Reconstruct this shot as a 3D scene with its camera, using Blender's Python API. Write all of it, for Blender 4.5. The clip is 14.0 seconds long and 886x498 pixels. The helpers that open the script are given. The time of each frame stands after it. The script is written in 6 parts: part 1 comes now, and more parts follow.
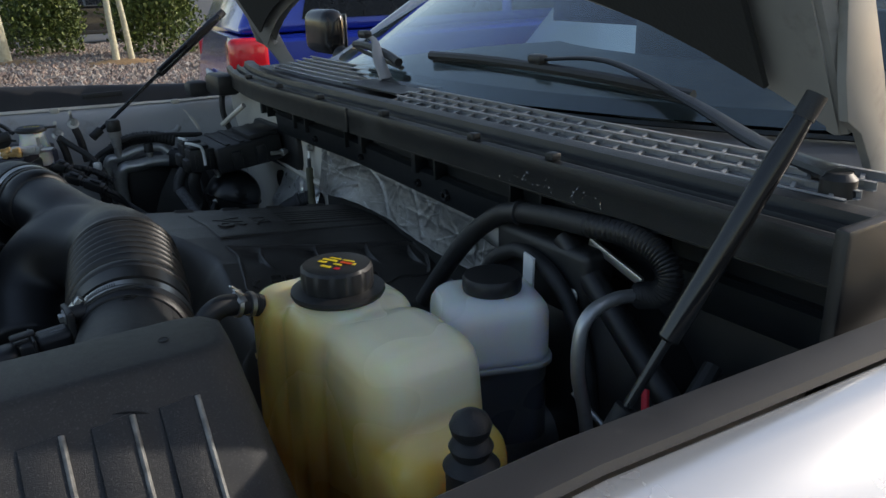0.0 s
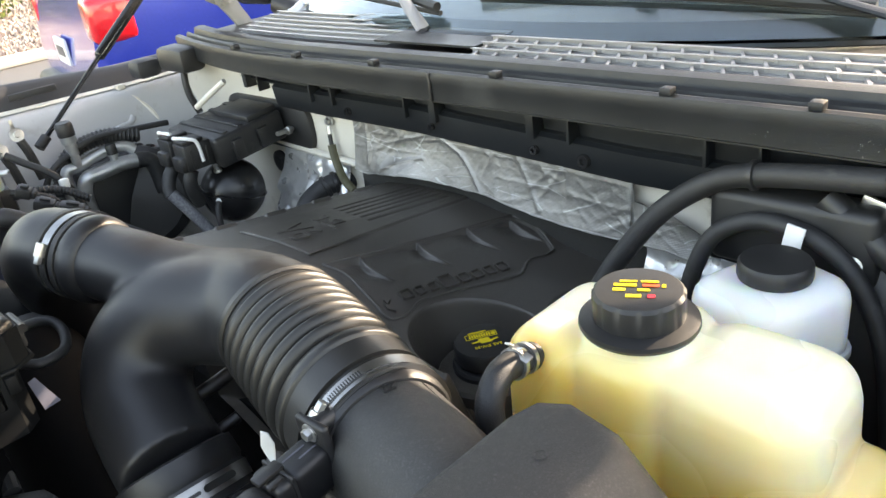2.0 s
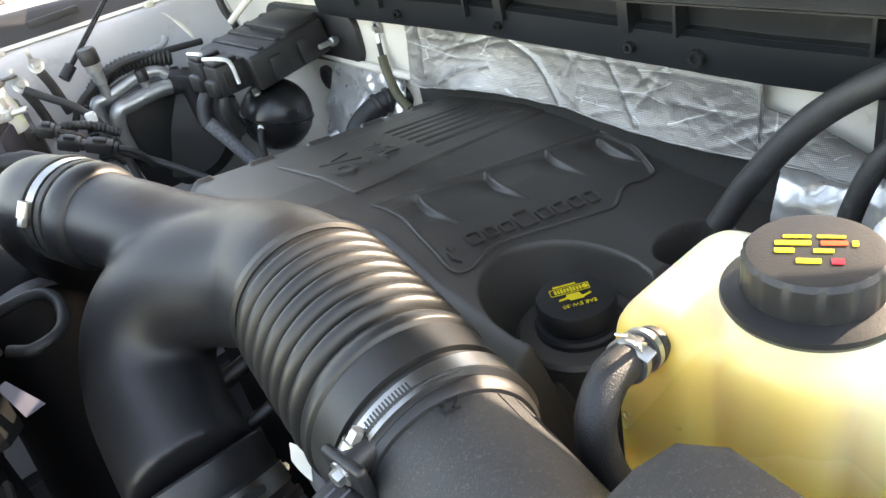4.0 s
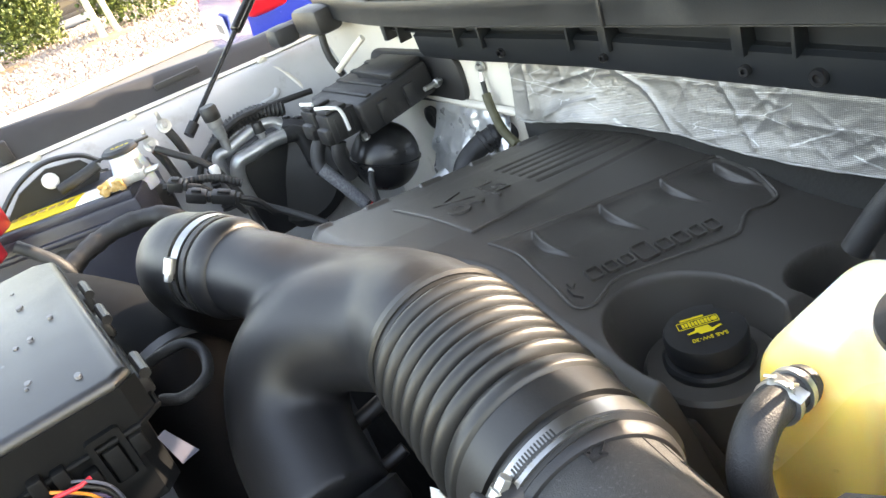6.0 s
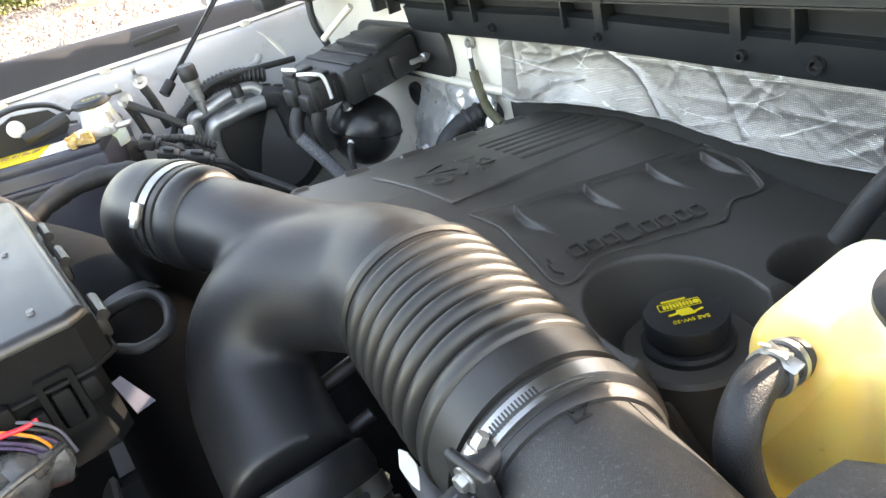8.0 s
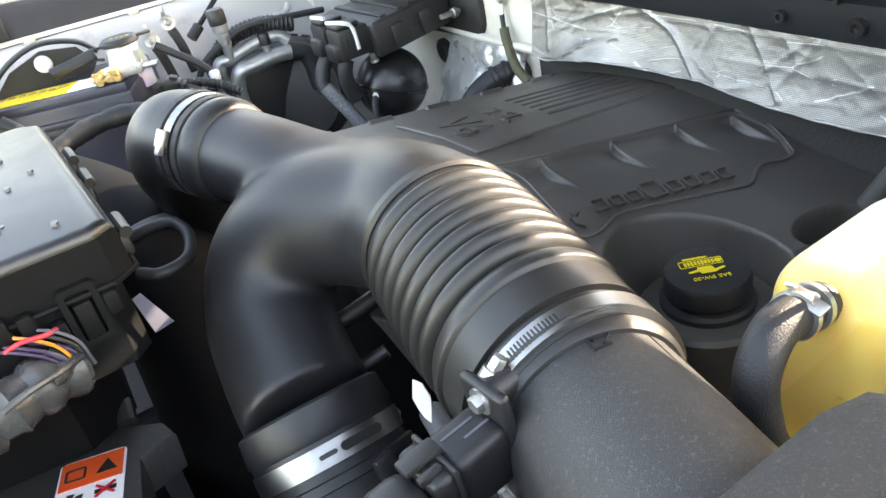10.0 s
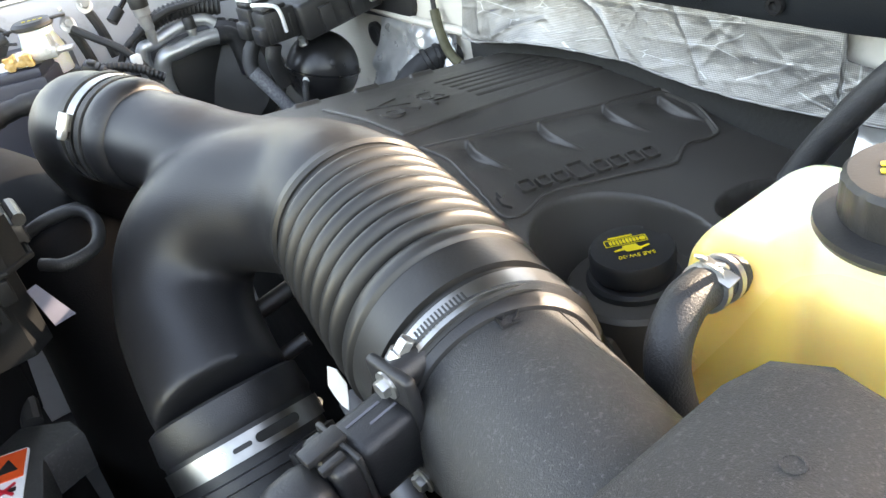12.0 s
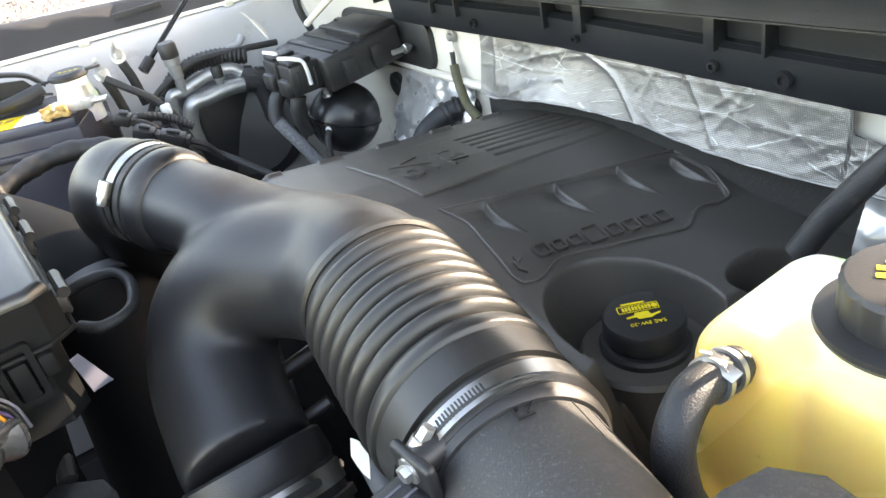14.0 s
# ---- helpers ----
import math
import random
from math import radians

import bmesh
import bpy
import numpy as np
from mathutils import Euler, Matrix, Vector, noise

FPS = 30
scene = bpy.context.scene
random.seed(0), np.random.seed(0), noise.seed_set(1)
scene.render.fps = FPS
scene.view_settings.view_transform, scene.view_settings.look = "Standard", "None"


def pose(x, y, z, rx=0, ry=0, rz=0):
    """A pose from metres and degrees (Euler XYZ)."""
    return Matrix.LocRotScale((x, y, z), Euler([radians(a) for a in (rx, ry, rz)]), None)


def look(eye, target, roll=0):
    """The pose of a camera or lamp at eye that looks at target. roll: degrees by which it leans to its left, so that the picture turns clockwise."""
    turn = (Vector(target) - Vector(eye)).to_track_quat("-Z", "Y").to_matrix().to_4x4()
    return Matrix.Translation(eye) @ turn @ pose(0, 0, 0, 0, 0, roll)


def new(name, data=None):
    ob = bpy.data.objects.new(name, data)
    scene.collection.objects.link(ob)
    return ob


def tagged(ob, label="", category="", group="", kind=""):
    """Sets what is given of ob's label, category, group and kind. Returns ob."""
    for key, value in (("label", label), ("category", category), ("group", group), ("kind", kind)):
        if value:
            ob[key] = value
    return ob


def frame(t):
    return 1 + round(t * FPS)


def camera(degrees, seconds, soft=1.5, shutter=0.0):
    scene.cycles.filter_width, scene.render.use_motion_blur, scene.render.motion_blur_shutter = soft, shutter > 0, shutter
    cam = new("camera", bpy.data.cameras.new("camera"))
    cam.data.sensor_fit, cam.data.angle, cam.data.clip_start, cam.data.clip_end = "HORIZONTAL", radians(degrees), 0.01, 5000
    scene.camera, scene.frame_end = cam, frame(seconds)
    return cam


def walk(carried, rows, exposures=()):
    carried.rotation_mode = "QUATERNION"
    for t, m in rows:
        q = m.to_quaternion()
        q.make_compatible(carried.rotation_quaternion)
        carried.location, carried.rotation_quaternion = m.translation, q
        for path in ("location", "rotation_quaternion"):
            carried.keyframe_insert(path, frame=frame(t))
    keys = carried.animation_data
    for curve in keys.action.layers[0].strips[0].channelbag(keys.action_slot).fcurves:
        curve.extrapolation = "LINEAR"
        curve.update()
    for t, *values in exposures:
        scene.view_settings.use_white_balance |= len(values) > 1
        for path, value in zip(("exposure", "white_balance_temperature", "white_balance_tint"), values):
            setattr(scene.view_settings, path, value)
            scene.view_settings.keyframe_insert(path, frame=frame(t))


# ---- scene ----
cam = camera(60.5, 14.0)

PATH = [
    (0, (-0.31, -0.926, 1.466), (0.69, 0.672, 0.799), -1.8),
    (0.5, (-0.342, -0.741, 1.462), (0.579, 0.869, 0.712), -3.4),
    (1, (-0.363, -0.665, 1.481), (0.492, 0.979, 0.728), -7.1),
    (1.5, (-0.437, -0.625, 1.509), (0.657, 0.811, 0.649), -7.4),
    (2, (-0.456, -0.585, 1.502), (0.748, 0.754, 0.631), -8.0),
    (2.2, (-0.426, -0.581, 1.492), (0.77, 0.735, 0.578), -7.9),
    (4.3, (-0.351, -0.464, 1.451), (0.595, 0.954, 0.405), -14.4),
    (4.5, (-0.361, -0.464, 1.469), (0.573, 1.01, 0.491), -13.9),
    (5, (-0.378, -0.455, 1.459), (0.479, 1.081, 0.507), -16.1),
    (5.5, (-0.368, -0.458, 1.471), (0.46, 1.113, 0.552), -18.8),
    (6, (-0.363, -0.461, 1.468), (0.441, 1.123, 0.549), -20.2),
    (6.5, (-0.372, -0.452, 1.453), (0.422, 1.138, 0.535), -17.6),
    (7, (-0.378, -0.452, 1.448), (0.414, 1.132, 0.518), -16.6),
    (7.5, (-0.365, -0.443, 1.445), (0.521, 1.085, 0.506), -16.0),
    (8, (-0.372, -0.446, 1.44), (0.486, 1.09, 0.489), -15.4),
    (8.5, (-0.38, -0.45, 1.431), (0.419, 1.109, 0.465), -14.9),
    (8.7, (-0.387, -0.45, 1.426), (0.402, 1.109, 0.454), -13.7),
    (11, (-0.376, -0.446, 1.414), (0.435, 1.077, 0.404), -12.8),
    (11.5, (-0.36, -0.445, 1.404), (0.538, 1.024, 0.386), -12.6),
    (12, (-0.366, -0.451, 1.405), (0.524, 1.0, 0.356), -12.2),
    (12.5, (-0.368, -0.45, 1.405), (0.51, 1.014, 0.363), -11.6),
    (13, (-0.363, -0.445, 1.407), (0.544, 0.99, 0.35), -11.1),
    (13.5, (-0.368, -0.445, 1.404), (0.549, 0.981, 0.343), -10.4),
    (13.7, (-0.368, -0.446, 1.406), (0.535, 0.992, 0.345), -10.6),
    (14, (-0.365, -0.457, 1.444), (0.523, 1.04, 0.459), -11.9),
]
EXPOSURE = [(0, 0.5, 7300, 12), (0.5, 1.5, 8400, 15), (1.0, 2.25, 9200, 16), (1.5, 2.8, 9500, 16), (2.2, 3.1, 9800, 16), (4.5, 3.53, 9700, 17), (8.5, 3.70, 9700, 17), (14.0, 3.76, 9700, 17)]
walk(cam, [(t, look(eye, target, roll)) for t, eye, target, roll in PATH], EXPOSURE)

# ---- world, sun, exposure ----
SUN_DIR = Vector((0.90, -0.22, 0.375)).normalized()      # towards the sun
world = bpy.data.worlds.new("sky")
scene.world = world
world.use_nodes = True
wn = world.node_tree.nodes
sky = wn.new("ShaderNodeTexSky")
sky.sky_type = "NISHITA"
sky.sun_disc = False
sky.sun_elevation = math.asin(SUN_DIR.z)
sky.sun_rotation = math.atan2(SUN_DIR.x, SUN_DIR.y)
sky.air_density, sky.dust_density, sky.ozone_density = 1.0, 1.1, 1.0
world.node_tree.links.new(sky.outputs[0], wn["Background"].inputs[0])
wn["Background"].inputs[1].default_value = 0.15
sun = new("sun", bpy.data.lights.new("sun", "SUN"))
sun.data.energy, sun.data.angle, sun.data.color = 2.0, radians(0.6), (1.0, 0.995, 0.98)
sun.matrix_world = look(SUN_DIR * 20, (0, 0, 0))

# ---- materials ----


def material(name, color, rough=0.5, metal=0.0, second=None, scale=40.0, amount=0.5, bump=0.0, bump_scale=None,
             spec=0.5, coat=0.0, wear=None, wear_at=0.62, wear_scale=9.0, sss=0.0, detail=5.0, rough_var=0.12, trans=0.0):
    """A node material: base colour mixed with a second by noise, larger stains of a third, and fine relief."""
    m = bpy.data.materials.new(name)
    m.use_nodes = True
    n, l = m.node_tree.nodes, m.node_tree.links
    b = n["Principled BSDF"]
    tc = n.new("ShaderNodeTexCoord")
    fine = n.new("ShaderNodeTexNoise")
    fine.inputs["Scale"].default_value, fine.inputs["Detail"].default_value = scale, detail
    l.new(tc.outputs["Object"], fine.inputs["Vector"])
    mix = n.new("ShaderNodeMix")
    mix.data_type = "RGBA"
    ramp = n.new("ShaderNodeMapRange")
    ramp.inputs[1].default_value, ramp.inputs[2].default_value = 0.35, 0.7
    ramp.inputs[4].default_value = amount
    l.new(fine.outputs["Fac"], ramp.inputs[0])
    l.new(ramp.outputs[0], mix.inputs[0])
    mix.inputs[6].default_value = (*color, 1)
    mix.inputs[7].default_value = (*(second or [c * 0.7 for c in color]), 1)
    last = mix.outputs[2]
    if wear:
        big = n.new("ShaderNodeTexNoise")
        big.inputs["Scale"].default_value, big.inputs["Detail"].default_value = wear_scale, 8.0
        big.inputs["Roughness"].default_value = 0.65
        l.new(tc.outputs["Object"], big.inputs["Vector"])
        cut = n.new("ShaderNodeMapRange")
        cut.inputs[1].default_value, cut.inputs[2].default_value = wear_at - 0.08, wear_at + 0.1
        l.new(big.outputs["Fac"], cut.inputs[0])
        over = n.new("ShaderNodeMix")
        over.data_type = "RGBA"
        l.new(cut.outputs[0], over.inputs[0])
        l.new(last, over.inputs[6])
        over.inputs[7].default_value = (*wear, 1)
        last = over.outputs[2]
    l.new(last, b.inputs["Base Color"])
    rr = n.new("ShaderNodeMapRange")
    rr.inputs[3].default_value, rr.inputs[4].default_value = max(rough - rough_var, 0.02), min(rough + rough_var, 1)
    l.new(fine.outputs["Fac"], rr.inputs[0])
    l.new(rr.outputs[0], b.inputs["Roughness"])
    b.inputs["Metallic"].default_value = metal
    b.inputs["Specular IOR Level"].default_value = spec
    b.inputs["Coat Weight"].default_value = coat
    b.inputs["Coat Roughness"].default_value = 0.08
    b.inputs["Transmission Weight"].default_value = trans
    if sss:
        b.inputs["Subsurface Weight"].default_value = sss
        b.inputs["Subsurface Radius"].default_value = (1.0, 0.72, 0.32)
        b.inputs["Subsurface Scale"].default_value = 0.03
    if bump:
        grain = n.new("ShaderNodeTexNoise")
        grain.inputs["Scale"].default_value, grain.inputs["Detail"].default_value = bump_scale or scale * 6, 3.0
        l.new(tc.outputs["Object"], grain.inputs["Vector"])
        bp = n.new("ShaderNodeBump")
        bp.inputs["Strength"].default_value, bp.inputs["Distance"].default_value = bump, 0.001
        l.new(grain.outputs["Fac"], bp.inputs["Height"])
        l.new(bp.outputs[0], b.inputs["Normal"])
    return m


COVER = material("cover_plastic", (0.058, 0.052, 0.046), 0.36, second=(0.080, 0.071, 0.062), scale=16, bump=0.35, bump_scale=1300, spec=0.6,
                 wear=(0.115, 0.102, 0.086), wear_at=0.66, wear_scale=7)
PIPE = material("pipe_plastic", (0.013, 0.013, 0.0145), 0.43, second=(0.019, 0.019, 0.0205), scale=25, bump=0.22, bump_scale=1100,
                wear=(0.040, 0.040, 0.041), wear_at=0.71, wear_scale=22, rough_var=0.07)
BOXP = material("airbox_plastic", (0.026, 0.026, 0.0265), 0.46, second=(0.038, 0.038, 0.0385), scale=140, bump=0.55, bump_scale=1500,
                wear=(0.10, 0.098, 0.094), wear_at=0.63, wear_scale=620)
LID = material("lid_plastic", (0.009, 0.0092, 0.010), 0.36, spec=0.8, second=(0.013, 0.0132, 0.014), scale=22, bump=0.12, bump_scale=3000,
               wear=(0.06, 0.06, 0.062), wear_at=0.70, wear_scale=24)
PLASTIC = material("black_plastic", (0.016, 0.016, 0.017), 0.45, second=(0.028, 0.027, 0.026), scale=30, bump=0.15, bump_scale=900,
                   wear=(0.05, 0.048, 0.044), wear_at=0.70, wear_scale=20)
COWLP = material("cowl_plastic", (0.0075, 0.0095, 0.0120), 0.46, second=(0.013, 0.0155, 0.018), scale=20, bump=0.3, bump_scale=800,
                 wear=(0.036, 0.038, 0.039), wear_at=0.66, wear_scale=10)
GRILLEP = material("grille_plastic", (0.27, 0.27, 0.275), 0.4, second=(0.33, 0.33, 0.335), scale=30, bump=0.2, bump_scale=800)
GLOSS = material("gloss_black", (0.012, 0.012, 0.013), 0.18, second=(0.018, 0.018, 0.019), scale=20)
RUBBER = material("rubber", (0.016, 0.016, 0.017), 0.52, second=(0.030, 0.030, 0.030), scale=60, bump=0.5, bump_scale=900,
                  wear=(0.06, 0.058, 0.055), wear_at=0.68, wear_scale=40)
SATIN = material("satin_black", (0.012, 0.012, 0.013), 0.30, second=(0.020, 0.020, 0.021), scale=30, bump=0.1, bump_scale=700, wear=(0.035, 0.034, 0.032), wear_at=0.68, wear_scale=30)
# near-black for parts low in the bay: missing occlusion put into the colour
DEEP = material("shaded_bay_black", (0.004, 0.004, 0.0045), 0.7, spec=0.10, second=(0.006, 0.006, 0.006), scale=40, bump=0.2, bump_scale=700)
# fuse box sides, darker and duller than the lid: blocked sky put into the colour
FUSEP = material("fuse_box_shaded_side", (0.006, 0.0065, 0.0070), 0.55, spec=0.12, second=(0.010, 0.0102, 0.0105), scale=30, bump=0.15, bump_scale=1200, wear=(0.04, 0.041, 0.040), wear_at=0.68, wear_scale=26)
BELLOWS = material("bellows_rubber", (0.016, 0.0158, 0.0158), 0.41, second=(0.024, 0.0235, 0.023), scale=35, rough_var=0.06, bump=0.1, bump_scale=500, wear=(0.045, 0.042, 0.036), wear_at=0.68, wear_scale=22)
GREYP = material("dull_grey_metal", (0.13, 0.13, 0.135), 0.5, 0.3, second=(0.14, 0.14, 0.14), scale=40, bump=0.1)
TRIM = material("fender_trim", (0.022, 0.023, 0.026), 0.55, second=(0.034, 0.035, 0.038), scale=25, bump=0.12, bump_scale=1500,
                wear=(0.08, 0.078, 0.074), wear_at=0.72, wear_scale=12)
APRON = material("grey_primer_paint", (0.42, 0.42, 0.42), 0.38, second=(0.36, 0.355, 0.345), scale=12, bump=0.05, bump_scale=300,
                 wear=(0.27, 0.25, 0.22), wear_at=0.68, wear_scale=14)
CREAM = material("cream_body_paint", (0.66, 0.62, 0.54), 0.35, second=(0.58, 0.54, 0.47), scale=14, bump=0.05, bump_scale=300,
                 wear=(0.36, 0.31, 0.25), wear_at=0.72, wear_scale=16)
SILVER = material("silver_paint", (0.62, 0.63, 0.65), 0.28, 0.55, second=(0.60, 0.61, 0.63), scale=6, coat=1.0, rough_var=0.05)
STEEL = material("stainless", (0.36, 0.355, 0.345), 0.32, 1.0, second=(0.26, 0.255, 0.245), scale=120, bump=0.05, wear=(0.32, 0.29, 0.24), wear_at=0.70, wear_scale=60)
ZINC = material("zinc_plate", (0.52, 0.52, 0.51), 0.35, 0.9, second=(0.38, 0.365, 0.33), scale=150)
ALU = material("aluminium", (0.52, 0.53, 0.53), 0.42, 0.85, second=(0.38, 0.38, 0.37), scale=70, bump=0.15, bump_scale=300)
LEAD = material("battery_terminal_metal", (0.50, 0.50, 0.48), 0.5, 0.5, second=(0.34, 0.34, 0.32), scale=150, bump=0.4, bump_scale=400)
RUST = material("corrosion", (0.42, 0.24, 0.07), 0.8, second=(0.62, 0.48, 0.26), scale=200, bump=0.8, bump_scale=500)
WHITE = material("white_label", (0.78, 0.78, 0.77), 0.5, second=(0.70, 0.70, 0.69), scale=40)
TAGW = material("pale_tag_plastic", (0.11, 0.11, 0.14), 0.3, second=(0.085, 0.085, 0.11), scale=60)
YELLOW = material("yellow_print", (0.80, 0.60, 0.03), 0.5, second=(0.72, 0.52, 0.02), scale=60)
ORANGE = material("orange_label", (0.74, 0.085, 0.02), 0.45, second=(0.66, 0.07, 0.015), scale=60)
RED = material("red_plastic", (0.62, 0.02, 0.035), 0.35, second=(0.52, 0.015, 0.03), scale=40)
INK = material("black_ink", (0.015, 0.015, 0.015), 0.5, second=(0.02, 0.02, 0.02))
TAPE = material("old_cloth_tape", (0.085, 0.085, 0.084), 0.28, second=(0.016, 0.016, 0.016), scale=45, amount=1.0, bump=0.8, bump_scale=160)
OLIVE = material("olive_sleeve", (0.085, 0.078, 0.040), 0.6, second=(0.05, 0.046, 0.025), scale=90, bump=0.4)
PURPLE = material("purple_wire", (0.055, 0.035, 0.085), 0.45)
GREEN = material("green_wire", (0.02, 0.40, 0.16), 0.4)
REDW = material("red_wire", (0.75, 0.03, 0.05), 0.4)
ORW = material("orange_wire", (0.75, 0.25, 0.03), 0.4)
GREYW = material("grey_wire", (0.10, 0.10, 0.12), 0.45)


def foil_material():
    """Aluminised fibreglass cloth: dull metal with a fine diagonal weave and painted crease glints."""
    m = material("foil_cloth", (0.325, 0.315, 0.300), 0.40, 0.75, second=(0.225, 0.216, 0.204), scale=20, amount=0.8)
    n, l = m.node_tree.nodes, m.node_tree.links
    b = n["Principled BSDF"]
    old = b.inputs["Base Color"].links[0].from_socket
    tc = n.new("ShaderNodeTexCoord")
    sep = n.new("ShaderNodeSeparateXYZ")
    l.new(tc.outputs["Object"], sep.inputs[0])

    def maths(op, a, c):
        q = n.new("ShaderNodeMath")
        q.operation = op
        for k, v in ((0, a), (1, c)):
            if isinstance(v, (int, float)):
                q.inputs[k].default_value = v
            else:
                l.new(v, q.inputs[k])
        return q.outputs[0]

    one = maths("SINE", maths("MULTIPLY", maths("ADD", sep.outputs["Y"], sep.outputs["Z"]), 1900.0), 0)
    two = maths("SINE", maths("MULTIPLY", maths("SUBTRACT", sep.outputs["Y"], sep.outputs["Z"]), 1900.0), 0)
    weave = maths("MULTIPLY", one, two)
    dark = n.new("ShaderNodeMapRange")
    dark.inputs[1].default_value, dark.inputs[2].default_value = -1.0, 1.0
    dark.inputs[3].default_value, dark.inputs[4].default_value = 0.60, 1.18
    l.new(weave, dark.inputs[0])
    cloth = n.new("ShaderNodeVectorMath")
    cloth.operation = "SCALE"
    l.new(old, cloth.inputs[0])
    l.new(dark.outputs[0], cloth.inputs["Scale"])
    last, ridges = cloth.outputs[0], None
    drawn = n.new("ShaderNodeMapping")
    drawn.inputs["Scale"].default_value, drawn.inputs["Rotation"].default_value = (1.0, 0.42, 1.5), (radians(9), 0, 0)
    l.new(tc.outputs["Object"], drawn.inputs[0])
    # pale lines mixed into the colour stand in for glints on creases
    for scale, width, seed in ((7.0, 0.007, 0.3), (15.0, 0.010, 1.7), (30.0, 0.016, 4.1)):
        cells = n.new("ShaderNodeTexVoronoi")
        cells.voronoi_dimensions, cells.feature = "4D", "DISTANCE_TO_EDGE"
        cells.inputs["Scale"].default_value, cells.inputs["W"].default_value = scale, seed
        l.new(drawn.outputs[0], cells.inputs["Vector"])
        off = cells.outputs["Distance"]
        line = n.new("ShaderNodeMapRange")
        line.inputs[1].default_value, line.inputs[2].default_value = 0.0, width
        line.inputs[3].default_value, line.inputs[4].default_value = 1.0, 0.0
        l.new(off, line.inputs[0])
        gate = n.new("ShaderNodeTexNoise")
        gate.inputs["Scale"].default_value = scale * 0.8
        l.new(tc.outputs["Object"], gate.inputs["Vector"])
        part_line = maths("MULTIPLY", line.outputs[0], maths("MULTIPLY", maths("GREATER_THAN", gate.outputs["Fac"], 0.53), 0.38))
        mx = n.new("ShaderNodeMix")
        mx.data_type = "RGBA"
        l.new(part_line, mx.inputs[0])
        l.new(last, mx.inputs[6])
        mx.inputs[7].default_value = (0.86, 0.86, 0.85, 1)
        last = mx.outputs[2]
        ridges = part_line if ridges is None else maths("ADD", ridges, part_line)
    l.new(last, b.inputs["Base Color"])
    b1, b2 = n.new("ShaderNodeBump"), n.new("ShaderNodeBump")
    b1.inputs["Strength"].default_value, b1.inputs["Distance"].default_value = 0.25, 0.0006
    b2.inputs["Strength"].default_value, b2.inputs["Distance"].default_value = 0.35, 0.0012
    l.new(weave, b1.inputs["Height"])
    l.new(ridges, b2.inputs["Height"])
    l.new(b1.outputs[0], b2.inputs["Normal"])
    l.new(b2.outputs[0], b.inputs["Normal"])
    return m


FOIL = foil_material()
# paler, less metallic copy of the foil: bright reflection put into the colour
BRIGHT = material("lit_foil", (0.66, 0.66, 0.65), 0.30, 0.6, second=(0.42, 0.42, 0.41), scale=50, bump=0.5, bump_scale=120, detail=8.0)


def bottle_material(name, top, second, side_tone, low, level, soft, shelf=0.5):
    """Translucent polyethylene; the fluid inside shows through the wall below its level."""
    m = material(name, top, 0.30, second=second, scale=9, amount=0.6, detail=1.0, sss=0.85, bump=0.1, bump_scale=60)
    n, l = m.node_tree.nodes, m.node_tree.links
    b = n["Principled BSDF"]
    old = b.inputs["Base Color"].links[0].from_socket
    tc = n.new("ShaderNodeTexCoord")
    sep = n.new("ShaderNodeSeparateXYZ")
    l.new(tc.outputs["Object"], sep.inputs[0])
    mr = n.new("ShaderNodeMapRange")
    mr.inputs[1].default_value, mr.inputs[2].default_value = level - soft, level + soft
    mr.inputs[3].default_value, mr.inputs[4].default_value = 1, 0
    l.new(sep.outputs["Z"], mr.inputs[0])
    # yellower towards the outlet side and on the lower shelf
    for axis, lo, hi in (("X", -0.066, -0.106), ("Z", shelf + 0.012, shelf - 0.016)):
        tone_at = n.new("ShaderNodeMapRange")
        tone_at.inputs[1].default_value, tone_at.inputs[2].default_value = lo, hi
        l.new(sep.outputs[axis], tone_at.inputs[0])
        old_mix = n.new("ShaderNodeMix")
        old_mix.data_type = "RGBA"
        l.new(tone_at.outputs[0], old_mix.inputs[0])
        l.new(old, old_mix.inputs[6])
        old_mix.inputs[7].default_value = (*side_tone, 1)
        old = old_mix.outputs[2]
    mx = n.new("ShaderNodeMix")
    mx.data_type = "RGBA"
    l.new(mr.outputs[0], mx.inputs[0])
    l.new(old, mx.inputs[6])
    mx.inputs[7].default_value = (*low, 1)
    l.new(mx.outputs[2], b.inputs["Base Color"])
    return m


COOLANT = bottle_material("yellowed_bottle", (0.98, 0.86, 0.62), (0.98, 0.90, 0.73), (0.97, 0.62, 0.16), (0.60, 0.26, 0.06), 1.066, 0.035, 1.132)
BRAKEB = bottle_material("white_bottle", (0.88, 0.87, 0.83), (0.82, 0.81, 0.78), (0.85, 0.84, 0.80), (0.085, 0.09, 0.105), 1.118, 0.006)
DUSTY = material("scuffed_plastic_edge", (0.34, 0.33, 0.30), 0.55, second=(0.09, 0.088, 0.084), scale=90, amount=1.0, bump=0.3, bump_scale=900)
NECK = bottle_material("white_neck", (0.80, 0.80, 0.76), (0.74, 0.74, 0.70), (0.78, 0.78, 0.74), (0.7, 0.7, 0.66), 0.9, 0.01)


def glass_material(name, tint, rough=0.0):
    m = bpy.data.materials.new(name)
    m.use_nodes = True
    b = m.node_tree.nodes["Principled BSDF"]
    b.inputs["Base Color"].default_value = (*tint, 1)
    b.inputs["Transmission Weight"].default_value = 1.0
    b.inputs["Roughness"].default_value = rough
    b.inputs["IOR"].default_value = 1.45
    return m


GLASS = glass_material("windscreen_glass", (0.62, 0.80, 0.86))

# ---- building helpers ----
V = Vector
at_world = {}


